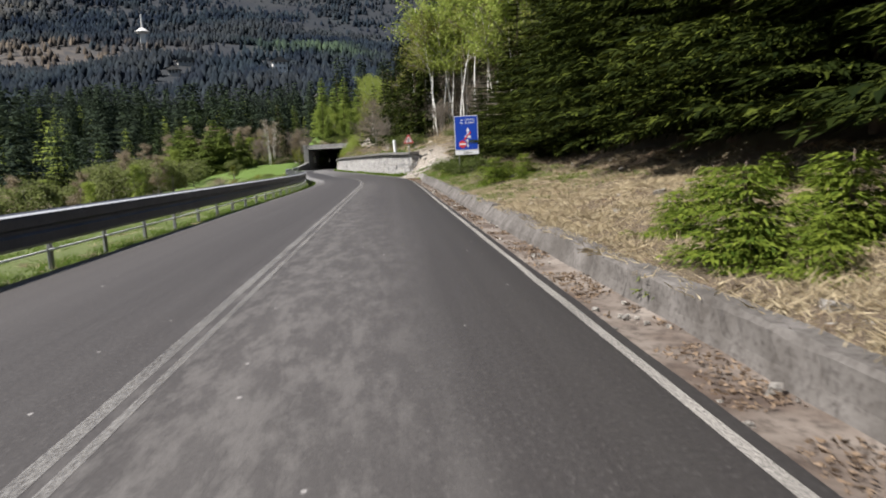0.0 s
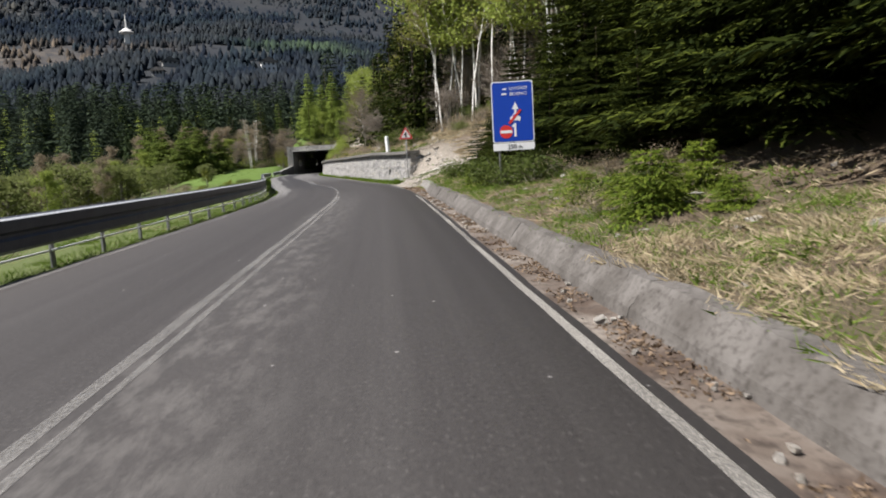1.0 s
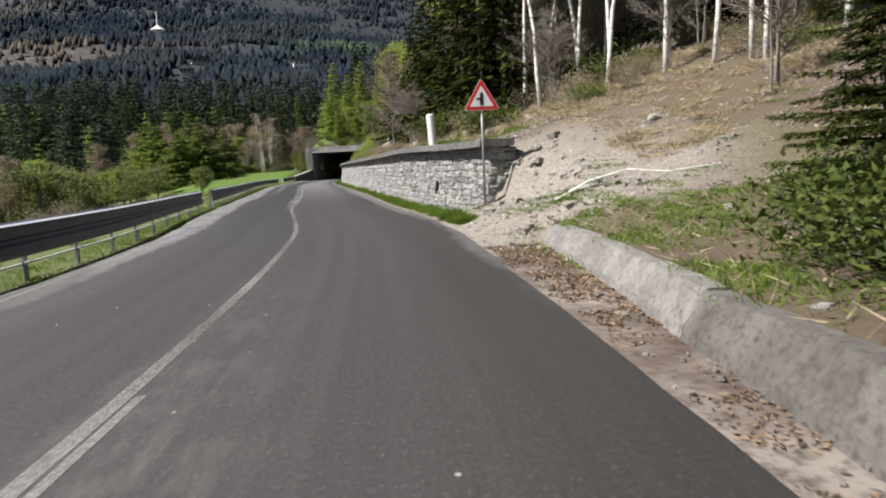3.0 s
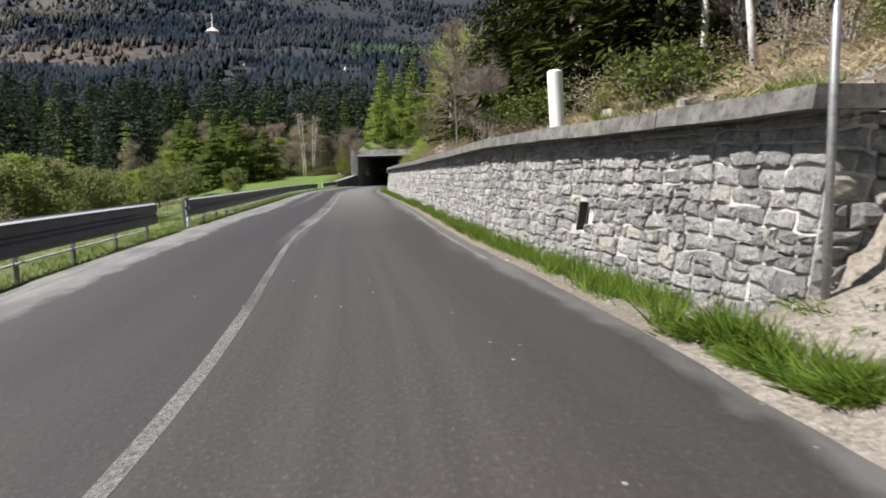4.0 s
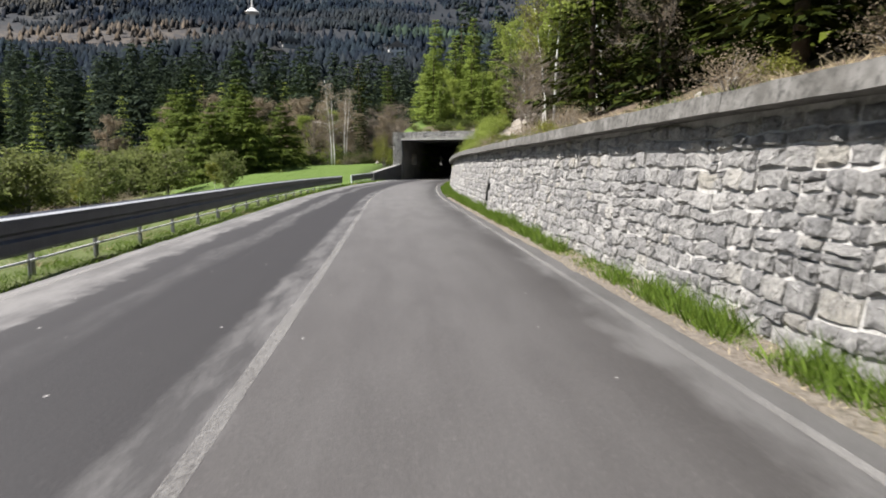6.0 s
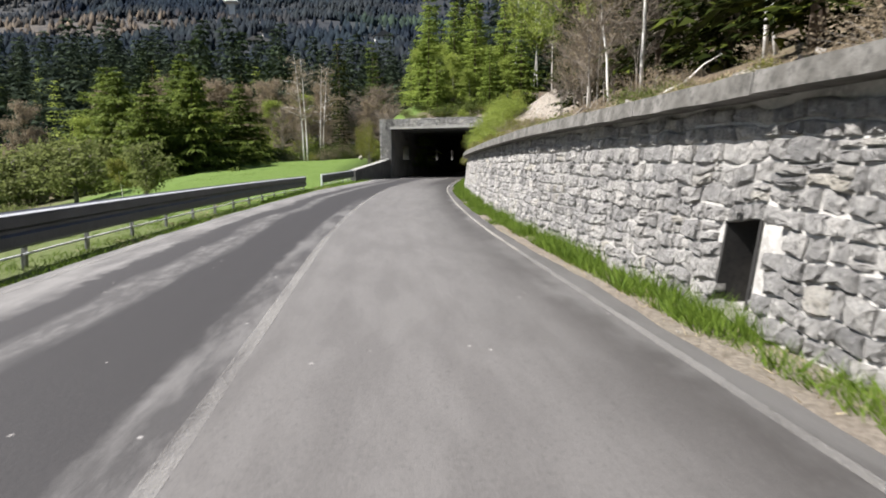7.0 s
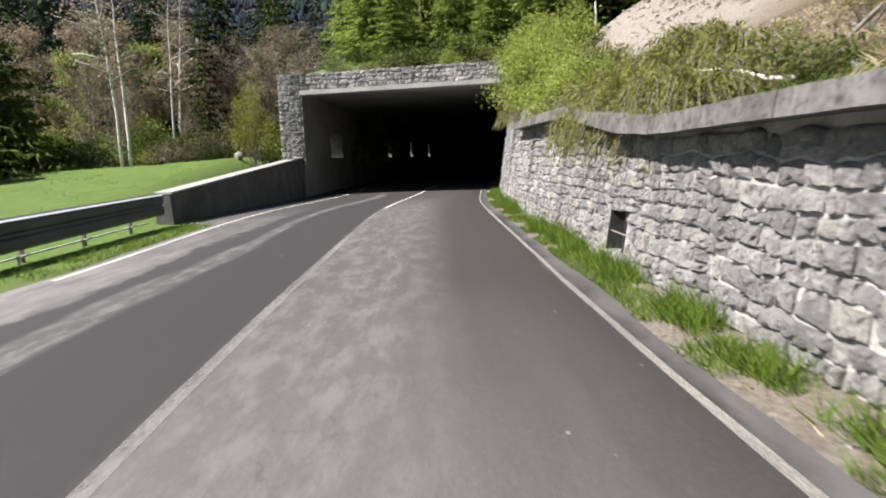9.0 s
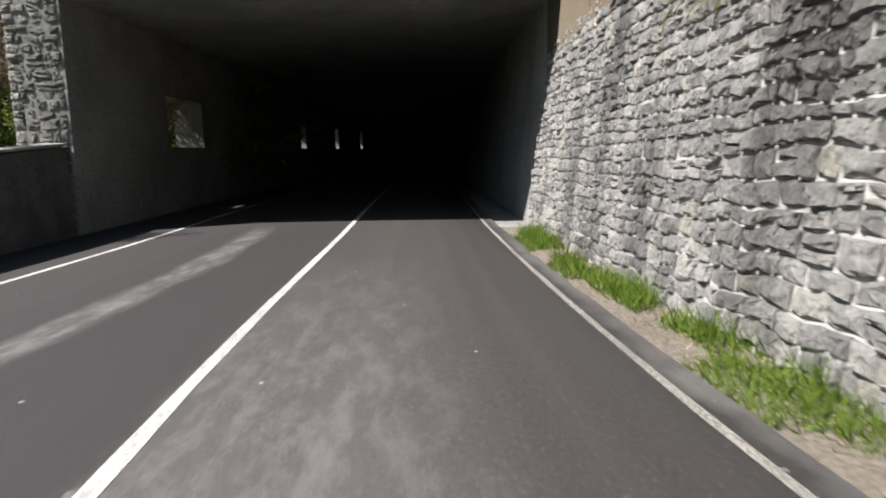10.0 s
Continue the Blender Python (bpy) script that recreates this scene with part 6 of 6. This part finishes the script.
# ---- grass, litter and stones (uncountable) ----
def blades(name, spots_, heights, widths, lean, material, label, seed):
    r = np.random.default_rng(seed)
    n = len(spots_)
    base = np.array(spots_)
    al = unit(np.stack([r.normal(0, lean, n), r.normal(0, lean, n), np.ones(n)], 1))
    v, f = diamonds(base, al, unit(np.cross(al, rand_dirs(r, n))), r.uniform(*heights, n), r.uniform(*widths, n), 0.15)
    tagged(part(name, quick_mesh(name, v, f, material)), label, "grass", kind="stuff")


def scatter(n, y0, y1, d0, d1, seed, clump=0.9, keep=0.0):
    rd = random.Random(seed)
    out = []
    while len(out) < n:
        y = rd.uniform(y0, y1)
        d = rd.uniform(d0(y), d1(y))
        if fuzz(y, d, clump, seed) < keep:
            continue
        p = at(y, d)
        z = ground(p.x, p.y) - 0.02
        if y < 46.4 and 0.1 < d - lane(y) < 0.6 + kerb_out(y):
            z = -0.05
        out.append((p.x, p.y, z))
    return out


blades("grass", scatter(34000, 49.5, 149.5, lambda y: lane(y) + 0.46, lambda y: lane(y) + 0.72 + (0.2 + bend(y)) * smooth(51.8, 53.5, y), 401, 1.1, 0.02), (0.1, 0.42), (0.007, 0.014), 0.4, GRASS, "tufts of fresh green grass at the wall's foot", 1)
blades("grass", scatter(42000, -4, 136, lambda y: -4.4 + 0.0 * y, lambda y: -left(y) - 0.22, 403, 1.0, -0.2), (0.05, 0.2), (0.007, 0.015), 0.5, GRASS, "green verge grass under the guard rail", 2)
blades("meadow_grass", scatter(46000, 108, 150, lambda y: -17.0, lambda y: -5.4 - 0.8 * smooth(132, 136, y), 405, 3.0, -0.5), (0.04, 0.11), (0.006, 0.012), 0.6, GRASS, "short bright green meadow grass", 3)
blades("dry_grass", scatter(9000, 19.5, 46, lambda y: lane(y) + 0.92, lambda y: lane(y) + 5.0, 406, 1.2, -0.4), (0.1, 0.34), (0.006, 0.015), 1.9, STRAW, "dry grass among herbs on the bank", 41)
blades("dry_grass", scatter(40000, -3, 19.5, lambda y: lane(y) + 0.92, lambda y: lane(y) + 5.0, 407, 1.2, -0.6), (0.07, 0.24), (0.004, 0.009), 1.7, STRAW, "matted dry straw-coloured grass on the bank", 4)
blades("grass", scatter(22000, 14, 45, lambda y: lane(y) + 0.95, lambda y: lane(y) + 4.2, 409, 1.1, -0.05), (0.05, 0.18), (0.01, 0.022), 0.9, GRASS, "green herbs among the dry grass", 5)
blades("dry_grass", scatter(9000, 52.5, 146, lambda y: lane(y) + 1.55 + bend(y), lambda y: lane(y) + 5.0, 411, 1.4, -0.1), (0.1, 0.34), (0.01, 0.022), 0.8, STRAW, "dry grass above the wall coping", 6)
blades("grass", scatter(22000, 53, 138, lambda y: lane(y) + 1.5 + bend(y), lambda y: lane(y) + 3.2, 413, 1.4, -0.05), (0.08, 0.3), (0.01, 0.022), 0.5, GRASS, "green grass along the wall coping", 7)

def tufts(name, spots_, per, height, spread, material, label, seed):
    """Arching clumps of grass."""
    r = np.random.default_rng(seed)
    c = np.repeat(np.array(spots_), per, 0)
    n = len(c)
    k = np.repeat(r.uniform(0.6, 1.3, len(spots_)), per)
    a, q = r.uniform(0, 6.28, n), r.uniform(0.1, 1.2, n)
    comb = np.repeat(r.normal(0, 0.6, (len(spots_), 2)), per, 0)
    al = unit(np.stack([np.cos(a) * q + comb[:, 0], np.sin(a) * q + comb[:, 1], np.ones(n)], 1))
    b_ = r.uniform(0, 6.28, n)
    q2 = r.uniform(0, 1, n) ** 0.5 * spread
    base = c + np.stack([np.cos(b_) * q2, np.sin(b_) * q2, np.zeros(n)], 1)
    v, f = diamonds(base, al, unit(np.cross(al, rand_dirs(r, n))), r.uniform(*height, n) * k, r.uniform(0.004, 0.009, n), 0.3)
    tagged(part(name, quick_mesh(name, v, f, material)), label, "grass", kind="stuff")


tufts("dry_tufts", scatter(1000, -3, 20, lambda y: lane(y) + 0.9, lambda y: lane(y) + 4.6, 441, 0.9, -0.25), 100, (0.07, 0.22), 0.35, STRAW, "clumps of dry straw on the bank", 21)
tufts("green_tufts", scatter(1000, 16, 48, lambda y: lane(y) + 0.95, lambda y: lane(y) + 3.6, 443, 1.1, 0.0), 60, (0.06, 0.18), 0.3, GRASS, "clumps of green herbs on the bank", 22)
tufts("dry_tufts", scatter(620, 48, 60, lambda y: lane(y) + 3.9, lambda y: lane(y) + 11.0, 457, 1.2, -0.2), 70, (0.12, 0.34), 0.35, STRAW, "dry grass at the top of the bare slope", 27)
tufts("green_tufts", scatter(330, 40, 49.5, lambda y: lane(y) + 1.9, lambda y: lane(y) + 7.0, 459, 0.8, 0.0), 60, (0.04, 0.14), 0.3, GRASS, "mossy green patches beside the kerb's end", 28)
tufts("green_tufts", scatter(40, 49.6, 51.6, lambda y: lane(y) + 0.46, lambda y: lane(y) + 0.74, 463, 1.0, -1.0), 110, (0.1, 0.32), 0.12, GRASS, "thick green grass at the wall's free end", 30)
tufts("green_tufts", scatter(26, 46.9, 51.0, lambda y: lane(y) + 1.1, lambda y: lane(y) + 2.6, 465, 1.0, -1.0), 50, (0.06, 0.18), 0.16, GRASS, "small green herbs among the fallen stones", 31)
tufts("green_tufts", scatter(420, 54, 100, lambda y: lane(y) + 1.45 + bend(y), lambda y: lane(y) + 2.2 + bend(y), 461, 1.5, -0.1), 50, (0.08, 0.26), 0.25, GRASS, "fresh grass along the coping", 29)
tufts("dry_tufts", scatter(420, 100, 141, lambda y: lane(y) + 1.5, lambda y: lane(y) + 6.5, 475, 1.1, -0.3), 60, (0.1, 0.34), 0.3, STRAW, "pale dry grass on the slope above the wall", 44)
tufts("dry_tufts", scatter(330, 53, 138, lambda y: lane(y) + 1.45 + bend(y), lambda y: lane(y) + 4.0, 445, 1.0, -0.05), 60, (0.16, 0.45), 0.16, STRAW, "clumps of dry grass above the coping", 23)

tufts("green_tufts", scatter(700, -2, 136, lambda y: -4.5, lambda y: -left(y) - 0.25, 447, 1.0, -0.2), 40, (0.06, 0.2), 0.25, GRASS, "uneven verge grass under the guard rail", 24)
tufts("dry_tufts", scatter(260, -2, 124, lambda y: -5.5, lambda y: -left(y) - 0.3, 449, 1.4, 0.1), 40, (0.06, 0.22), 0.25, STRAW, "dry grass among the verge", 25)
tufts("green_tufts", scatter(900, -2, 112, lambda y: -10.0, lambda y: -4.6, 451, 1.6, -0.1), 30, (0.1, 0.34), 0.4, GRASS, "rough grass behind the guard rail", 26)

LITTER = leaf_mat("fallen_leaves", (0.06, 0.04, 0.026), (0.34, 0.245, 0.165), 0.1)
blades("leaf_litter", scatter(90000, -3, 47, lambda y: lane(y) + 0.8, lambda y: lane(y) + 5.4, 415, 0.7, -0.3), (0.03, 0.1), (0.02, 0.05), 4.0, LITTER, "brown fallen leaves on the bank and in the gutter", 8)
blades("leaf_litter", scatter(9000, -3, 47.5, lambda y: lane(y) + 0.2, lambda y: lane(y) + 0.66 + kerb_out(y), 417, 0.5, -0.05), (0.02, 0.06), (0.012, 0.035), 4.0, LITTER, "dead leaves gathered in the gutter", 9)


blades("leaf_litter", scatter(6000, 41, 48.2, lambda y: lane(y) + 0.3, lambda y: lane(y) + 1.35, 419, 0.5, -0.15), (0.02, 0.07), (0.015, 0.04), 4.0, LITTER, "red-brown dead leaves at the kerb's end", 12)


blades("grass", scatter(7500, 52.0, 63, lambda y: lane(y) + 0.5 + 0.5 * bend(y), lambda y: lane(y) + 0.95 + bend(y), 453, 0.9, -0.3), (0.12, 0.36), (0.007, 0.014), 0.35, GRASS, "tall green grass at the wall's foot", 14)


blades("grass", scatter(16000, 84, 149.5, lambda y: lane(y) + 0.48, lambda y: lane(y) + 0.92, 463, 0.8, 0.05), (0.06, 0.26), (0.007, 0.014), 0.45, GRASS, "green grass along the wall's foot", 15)
blades("grass", scatter(26000, 100, 149.0, lambda y: lane(y) + 0.26, lambda y: lane(y) + 0.7, 471, 1.2, -0.12), (0.05, 0.2), (0.007, 0.013), 0.6, GRASS, "low grass creeping up to the road", 42)
blades("grass", scatter(20000, 57, 112, lambda y: lane(y) + 0.5, lambda y: lane(y) + 0.92, 473, 0.7, -0.3), (0.04, 0.2), (0.006, 0.012), 0.6, GRASS, "short grass along the wall", 43)
blades("dry_grass", scatter(16000, 55, 149.5, lambda y: lane(y) + 0.36, lambda y: lane(y) + 0.85, 465, 1.0, -0.3), (0.04, 0.16), (0.006, 0.012), 1.6, STRAW, "dry stalks at the road's edge", 16)


def rubble(name, spots_, sizes, material, label, seed, flatness=0.6):
    rd = random.Random(seed)
    cube = np.array([(x, y, z) for x in (-1, 1) for y in (-1, 1) for z in (-1, 1)], float)
    faces = [(0, 1, 3, 2), (4, 6, 7, 5), (0, 4, 5, 1), (2, 3, 7, 6), (0, 2, 6, 4), (1, 5, 7, 3)]
    s = Soup()
    for x, y, z in spots_:
        q = rd.uniform(*sizes) * (1 if rd.random() < 0.85 else 1.9)
        v = cube * np.array([[rd.uniform(0.55, 1.1) for _ in range(3)] for _ in range(8)]) * q * np.array([1, rd.uniform(0.5, 1.0), flatness])
        m = np.array(pose(0, 0, 0, rd.uniform(-20, 20), rd.uniform(-20, 20), rd.uniform(0, 360)))[:3, :3]
        s.add(v @ m.T + np.array([x, y, z + q * 0.2]), faces)
    tagged(part(name, s.mesh(name, material)), label, "stones", kind="stuff")


rubble("rubble", scatter(6500, 45.8, 53.5, lambda y: lane(y) + 0.45, lambda y: lane(y) + 9.0, 421, 0.8, -0.3), (0.008, 0.03), ROCK, "pale angular rubble strewn over the bare slope", 1)
rubble("rubble", scatter(170, 46.6, 51.4, lambda y: lane(y) + 1.0, lambda y: lane(y) + 3.2, 467, 0.8, -0.4), (0.03, 0.085), ROCK, "fallen stones heaped beside the wall's free end", 7)
rubble("rubble", scatter(200, -3, 46, lambda y: lane(y) + 0.16, lambda y: lane(y) + 0.62, 423, 0.5, 0.0), (0.008, 0.03), ROCK, "gravel washed into the gutter", 2)
rubble("rubble", scatter(900, 52, 147, lambda y: lane(y) + 0.2, lambda y: lane(y) + 0.7, 425, 0.6, 0.05), (0.006, 0.022), ROCK, "fine gravel along the road edge", 3)
rubble("rubble", scatter(260, 0, 46, lambda y: lane(y) + 1.0, lambda y: lane(y) + 4.5, 427, 0.8, 0.0), (0.02, 0.06), ROCK, "stones and clods on the bank", 4)
rubble("rubble", scatter(700, 54, 146, lambda y: lane(y) + 1.7 + bend(y), lambda y: lane(y) + 7, 429, 1.2, 0.05), (0.03, 0.1), ROCK, "stones on the slope above the wall", 5)


rd7 = random.Random(455)
heap = [(rd7.gauss(-15.2, 1.7), rd7.gauss(148.0, 4.0)) for _ in range(900)]
rubble("rubble", [(x, y, ground(x, y) - 0.02) for x, y in heap if x > -18.2], (0.015, 0.06), ROCK, "pale stones of the scree above the wall", 6)

# ---- single small things ----
def boulder(name, x, y, size, label, seed, material=ROCK):
    bm = bmesh.new()
    bmesh.ops.create_icosphere(bm, subdivisions=2, radius=1)
    for v in bm.verts:
        k = 1 + 0.32 * noise.noise(v.co * 1.3 + Vector((seed, 0, 0))) + 0.12 * noise.noise(v.co * 3 + Vector((0, seed, 0)))
        v.co = Vector((v.co.x * size[0], v.co.y * size[1], v.co.z * size[2])) * k
    me = bpy.data.meshes.new(name)
    bm.to_mesh(me)
    bm.free()
    me.materials.append(material)
    tagged(part(name, me, None, "", Matrix.Translation((x, y, ground(x, y) + size[2] * 0.35)) @ pose(0, 0, 0, 0, 0, seed * 40)), label, "rock", "loose rocks")


for i, (y, o, q) in enumerate(((47.0, 1.1, 0.07), (48.3, 1.5, 0.09), (49.6, 1.3, 0.08), (50.3, 1.9, 0.12), (49.4, 2.6, 0.1), (47.6, 2.2, 0.08), (51.0, 2.6, 0.16), (48.6, 4.1, 0.12), (50.2, 5.0, 0.15))):
    p = at(y, lane(y) + o)
    boulder("rock", p.x, p.y, (q, q * 0.8, q * 0.6), "pale broken rock lying on the bare slope", i + 1)
boulder("rock", -6.1, 74.0, (0.32, 0.26, 0.24), "rounded grey boulder behind the wall coping", 12)
boulder("rock", -32.9, 149.7, (0.2, 0.18, 0.2), "small pale stone at the meadow's edge", 13)


def branch(pts, r0, label, material=BIRCH):
    s = Soup()
    n = len(pts)
    s.tube(pts, [r0 * (1 - 0.7 * i / (n - 1)) for i in range(n)], 7)
    tagged(part("fallen_branch", s.mesh("fallen_branch", material, True)), label, "branch", "fallen branches")


def on_ground(x, y, lift):
    return (x, y, ground(x, y) + lift)


branch([on_ground(-1.55, 48.6, 0.05), on_ground(-1.0, 48.4, 0.12), on_ground(-0.4, 48.1, 0.22), on_ground(0.2, 47.9, 0.2), on_ground(0.9, 47.4, 0.3)], 0.022, "fallen pale birch stem on the bare slope")
for i in range(9):
    y = R.uniform(98, 140)
    p = at(y, lane(y) + R.uniform(1.8, 4.0))
    a = R.uniform(0, 3.1)
    branch([on_ground(p.x + math.cos(a) * k * 0.35, p.y + math.sin(a) * k * 0.35, 0.1 + 0.12 * k * R.uniform(0.3, 1)) for k in range(5)], 0.03, "dry pale branch lying above the wall", BIRCH if i % 2 else BARK_GREY)


# ---- distance ----
def along_ray(way, eye=(-0.8, 13.4, 1.2), far_=1200):
    """The first place on the far slope in that direction."""
    q = 150.0
    while q < far_:
        x, y, z = (eye[i] + way[i] * q for i in range(3))
        if ground(x, y) > z:
            return x, y
        q += 3.0
    return x, y


CLEAR = [along_ray(w) for w in ((-0.23, 0.965, 0.128), (-0.349, 0.926, 0.142), (-0.363, 0.92, 0.128), (-0.181, 0.98, 0.087), (-0.15, 0.983, 0.085), (-0.392, 0.905, 0.152))]


def far_wood(name, n, seed, pick, material, label, tall, wide):
    """A forest on the far mountain, as small two-tiered trees."""
    rd = random.Random(seed)
    s = Soup()
    V, F, k = [], [], 0
    while len(V) < n:
        y = 240 + rd.random() ** 1.3 * 700
        a = rd.uniform(-0.95, 0.22)
        x = mid(200)[0] + a * y * 1.05 - 25
        m = -0.35 * x + 0.93 * y
        if m < 200 or any(abs(x - p - 0.24 * (q - y)) < 7 and -6 < q - y < (44 if i == 0 else 26) for i, (p, q) in enumerate(CLEAR)) or not pick(x, y, m, rd):
            continue
        z = ground(x, y)
        h = rd.uniform(*tall)
        w = h * rd.uniform(*wide)
        ring = []
        sides = 3
        ph = rd.uniform(0, 6.28)
        for zz, rr in ((0.04, 1.0), (0.45, 0.72)):
            for q in range(sides):
                b = ph + 2 * math.pi * q / sides + zz
                j = rd.uniform(0.75, 1.2)
                ring.append((x + w * rr * j * math.cos(b), y + w * rr * j * math.sin(b), z + h * (zz + rd.uniform(-0.05, 0.05))))
        ring.append((x, y, z + h))
        V.append(ring)
    faces = [(i * sides + q, i * sides + (q + 1) % sides, (i + 1) * sides + (q + 1) % sides, (i + 1) * sides + q) for i in range(1) for q in range(sides)] + [(3 + q, 3 + (q + 1) % sides, 6) for q in range(sides)]
    for i, ring in enumerate(V):
        F += [tuple(p + 7 * i for p in f) for f in faces]
    tagged(part(name, mesh_of(name, np.array(V).reshape(-1, 3), F, material, True)), label, "forest", kind="stuff")


def clearing(x, y):
    return fuzz(x, y, 120, 61) + 0.4 * fuzz(x, y, 45, 63)


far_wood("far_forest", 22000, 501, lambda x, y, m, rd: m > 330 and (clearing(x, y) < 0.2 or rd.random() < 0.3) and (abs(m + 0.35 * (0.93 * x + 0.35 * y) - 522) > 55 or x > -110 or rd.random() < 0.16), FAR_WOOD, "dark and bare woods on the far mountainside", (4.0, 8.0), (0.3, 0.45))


def far_house(x, y, w, d, h, turn, label, walls, roofing):
    z = ground(x, y)
    t = tagged(empty("farmhouse", Matrix.Translation((x, y, z)) @ pose(0, 0, 0, 0, 0, turn)), label, "house", "far houses")
    s = Soup()
    s.box((-w / 2, -d / 2, -4), (w / 2, d / 2, h))
    body = part("wall", s.mesh("wall", walls), t)
    s = Soup()
    o, rh = 0.8, h + w * 0.28
    s.add([(-w / 2 - o, -d / 2 - o, h - 0.3), (w / 2 + o, -d / 2 - o, h - 0.3), (0, -d / 2 - o, rh), (-w / 2 - o, d / 2 + o, h - 0.3), (w / 2 + o, d / 2 + o, h - 0.3), (0, d / 2 + o, rh),
           (-w / 2 - o, -d / 2 - o, h - 0.6), (w / 2 + o, -d / 2 - o, h - 0.6), (-w / 2 - o, d / 2 + o, h - 0.6), (w / 2 + o, d / 2 + o, h - 0.6)],
          [(0, 2, 5, 3), (2, 1, 4, 5), (0, 6, 7, 1, 2), (3, 5, 4, 9, 8), (6, 8, 9, 7), (0, 3, 8, 6), (1, 7, 9, 4)])
    part("roof", s.mesh("roof", roofing), t, "pale roof")
    for i in range(3):
        for j in range(2):
            s = Soup()
            cx, cz = -w / 2 + w * (i + 0.7) / 3.4, h * (0.25 + 0.42 * j)
            s.box((cx - 0.6, -d / 2 - 0.05, cz), (cx + 0.6, -d / 2 + 0.1, cz + 1.4))
            part("window", s.mesh("window", BLACK), body, "dark window")


PLASTER = plain("white_plaster", (0.7, 0.68, 0.64), 0.8)
for way, w, d, h, turn, lb in (((-0.23, 0.965, 0.128), 9, 7, 7, 20, "white plastered house with a pale roof on the far slope"), ((-0.349, 0.926, 0.142), 8.5, 4, 2.2, 30, "long low farm building on the far slope"),
                               ((-0.363, 0.92, 0.128), 6, 5, 3, 10, "grey house among far trees"), ((-0.181, 0.98, 0.087), 5, 4.5, 2.6, 30, "small grey house low on the far slope"), ((-0.15, 0.983, 0.085), 6, 4.5, 2.6, -20, "small grey barn low on the far slope")):
    x, y = along_ray(way)
    far_house(x, y, w, d, h, turn, lb, PLASTER if h > 4 else CONCRETE_PALE, CONCRETE)


def pylon():
    x, y = along_ray((-0.392, 0.905, 0.152))
    z = ground(x, y)
    t = tagged(empty("cableway_mast", Matrix.Translation((x, y, z)) @ pose(0, 0, 0, 0, 0, 25) @ Matrix.Diagonal((0.6, 0.6, 0.75, 1))), "pale cableway mast with a wide white head above the forest", "mast")
    s = Soup()
    for sx in (-1, 1):
        for sy in (-1, 1):
            s.tube([(sx * 2.6, sy * 2.6, -3), (sx * 0.9, sy * 0.9, 22)], 0.3, 5)
    for i in range(6):
        a, b = 2.6 - 0.28 * i, 2.6 - 0.28 * (i + 1)
        for sx in (-1, 1):
            s.tube([(sx * a, -a, i * 3.6), (-sx * b, -b, (i + 1) * 3.6)], 0.16, 4)
    part("lattice", s.mesh("lattice", POST), t, "grey lattice legs")
    s = Soup()
    s.tube([(0, 0, 19.5), (0, 0, 20.4), (0, 0, 23.5), (0, 0, 24.2)], [7.0, 7.8, 2.6, 1.2], 10)
    part("canopy", s.mesh("canopy", PLASTER), t, "white canopy head")
    s = Soup()
    s.box((-2.8, -2.6, 10.5), (2.8, 2.6, 19.6))
    part("cabin", s.mesh("cabin", PLASTER), t, "white cabin under the head")
    s = Soup()
    s.tube([(0, 0, 23.5), (0, 0, 31), (0, 0, 36)], [1.1, 0.8, 0.5], 6)
    part("tip", s.mesh("tip", PLASTER), t, "pale spire")


pylon()

# ---- single stones of the walls ----
lay(wall_stones, lambda u, z, e: at(u, face_d(u, z) - e, z), wall, lambda c: 86.0 < c < 97.0, "split grey stones laid in rows", 5)
lay(end_stones, lambda u, z, e: at(WALL0 - 0.01 - e, face_d(WALL0, z) + u, z), wall, lambda c: True, "split grey stones at the wall's end", 11)
lay(pillar_stones, lambda u, z, e: Vector((u, PORTAL + 0.05 - e, z)), portal, lambda c: True, "split grey stones of the pillar", 6)
lay(lintel_stones, lambda u, z, e: Vector((u, PORTAL + 0.05 - e + SKEW * (u + 30.35), z)), portal, lambda c: c < -28, "split grey stones over the opening", 8)
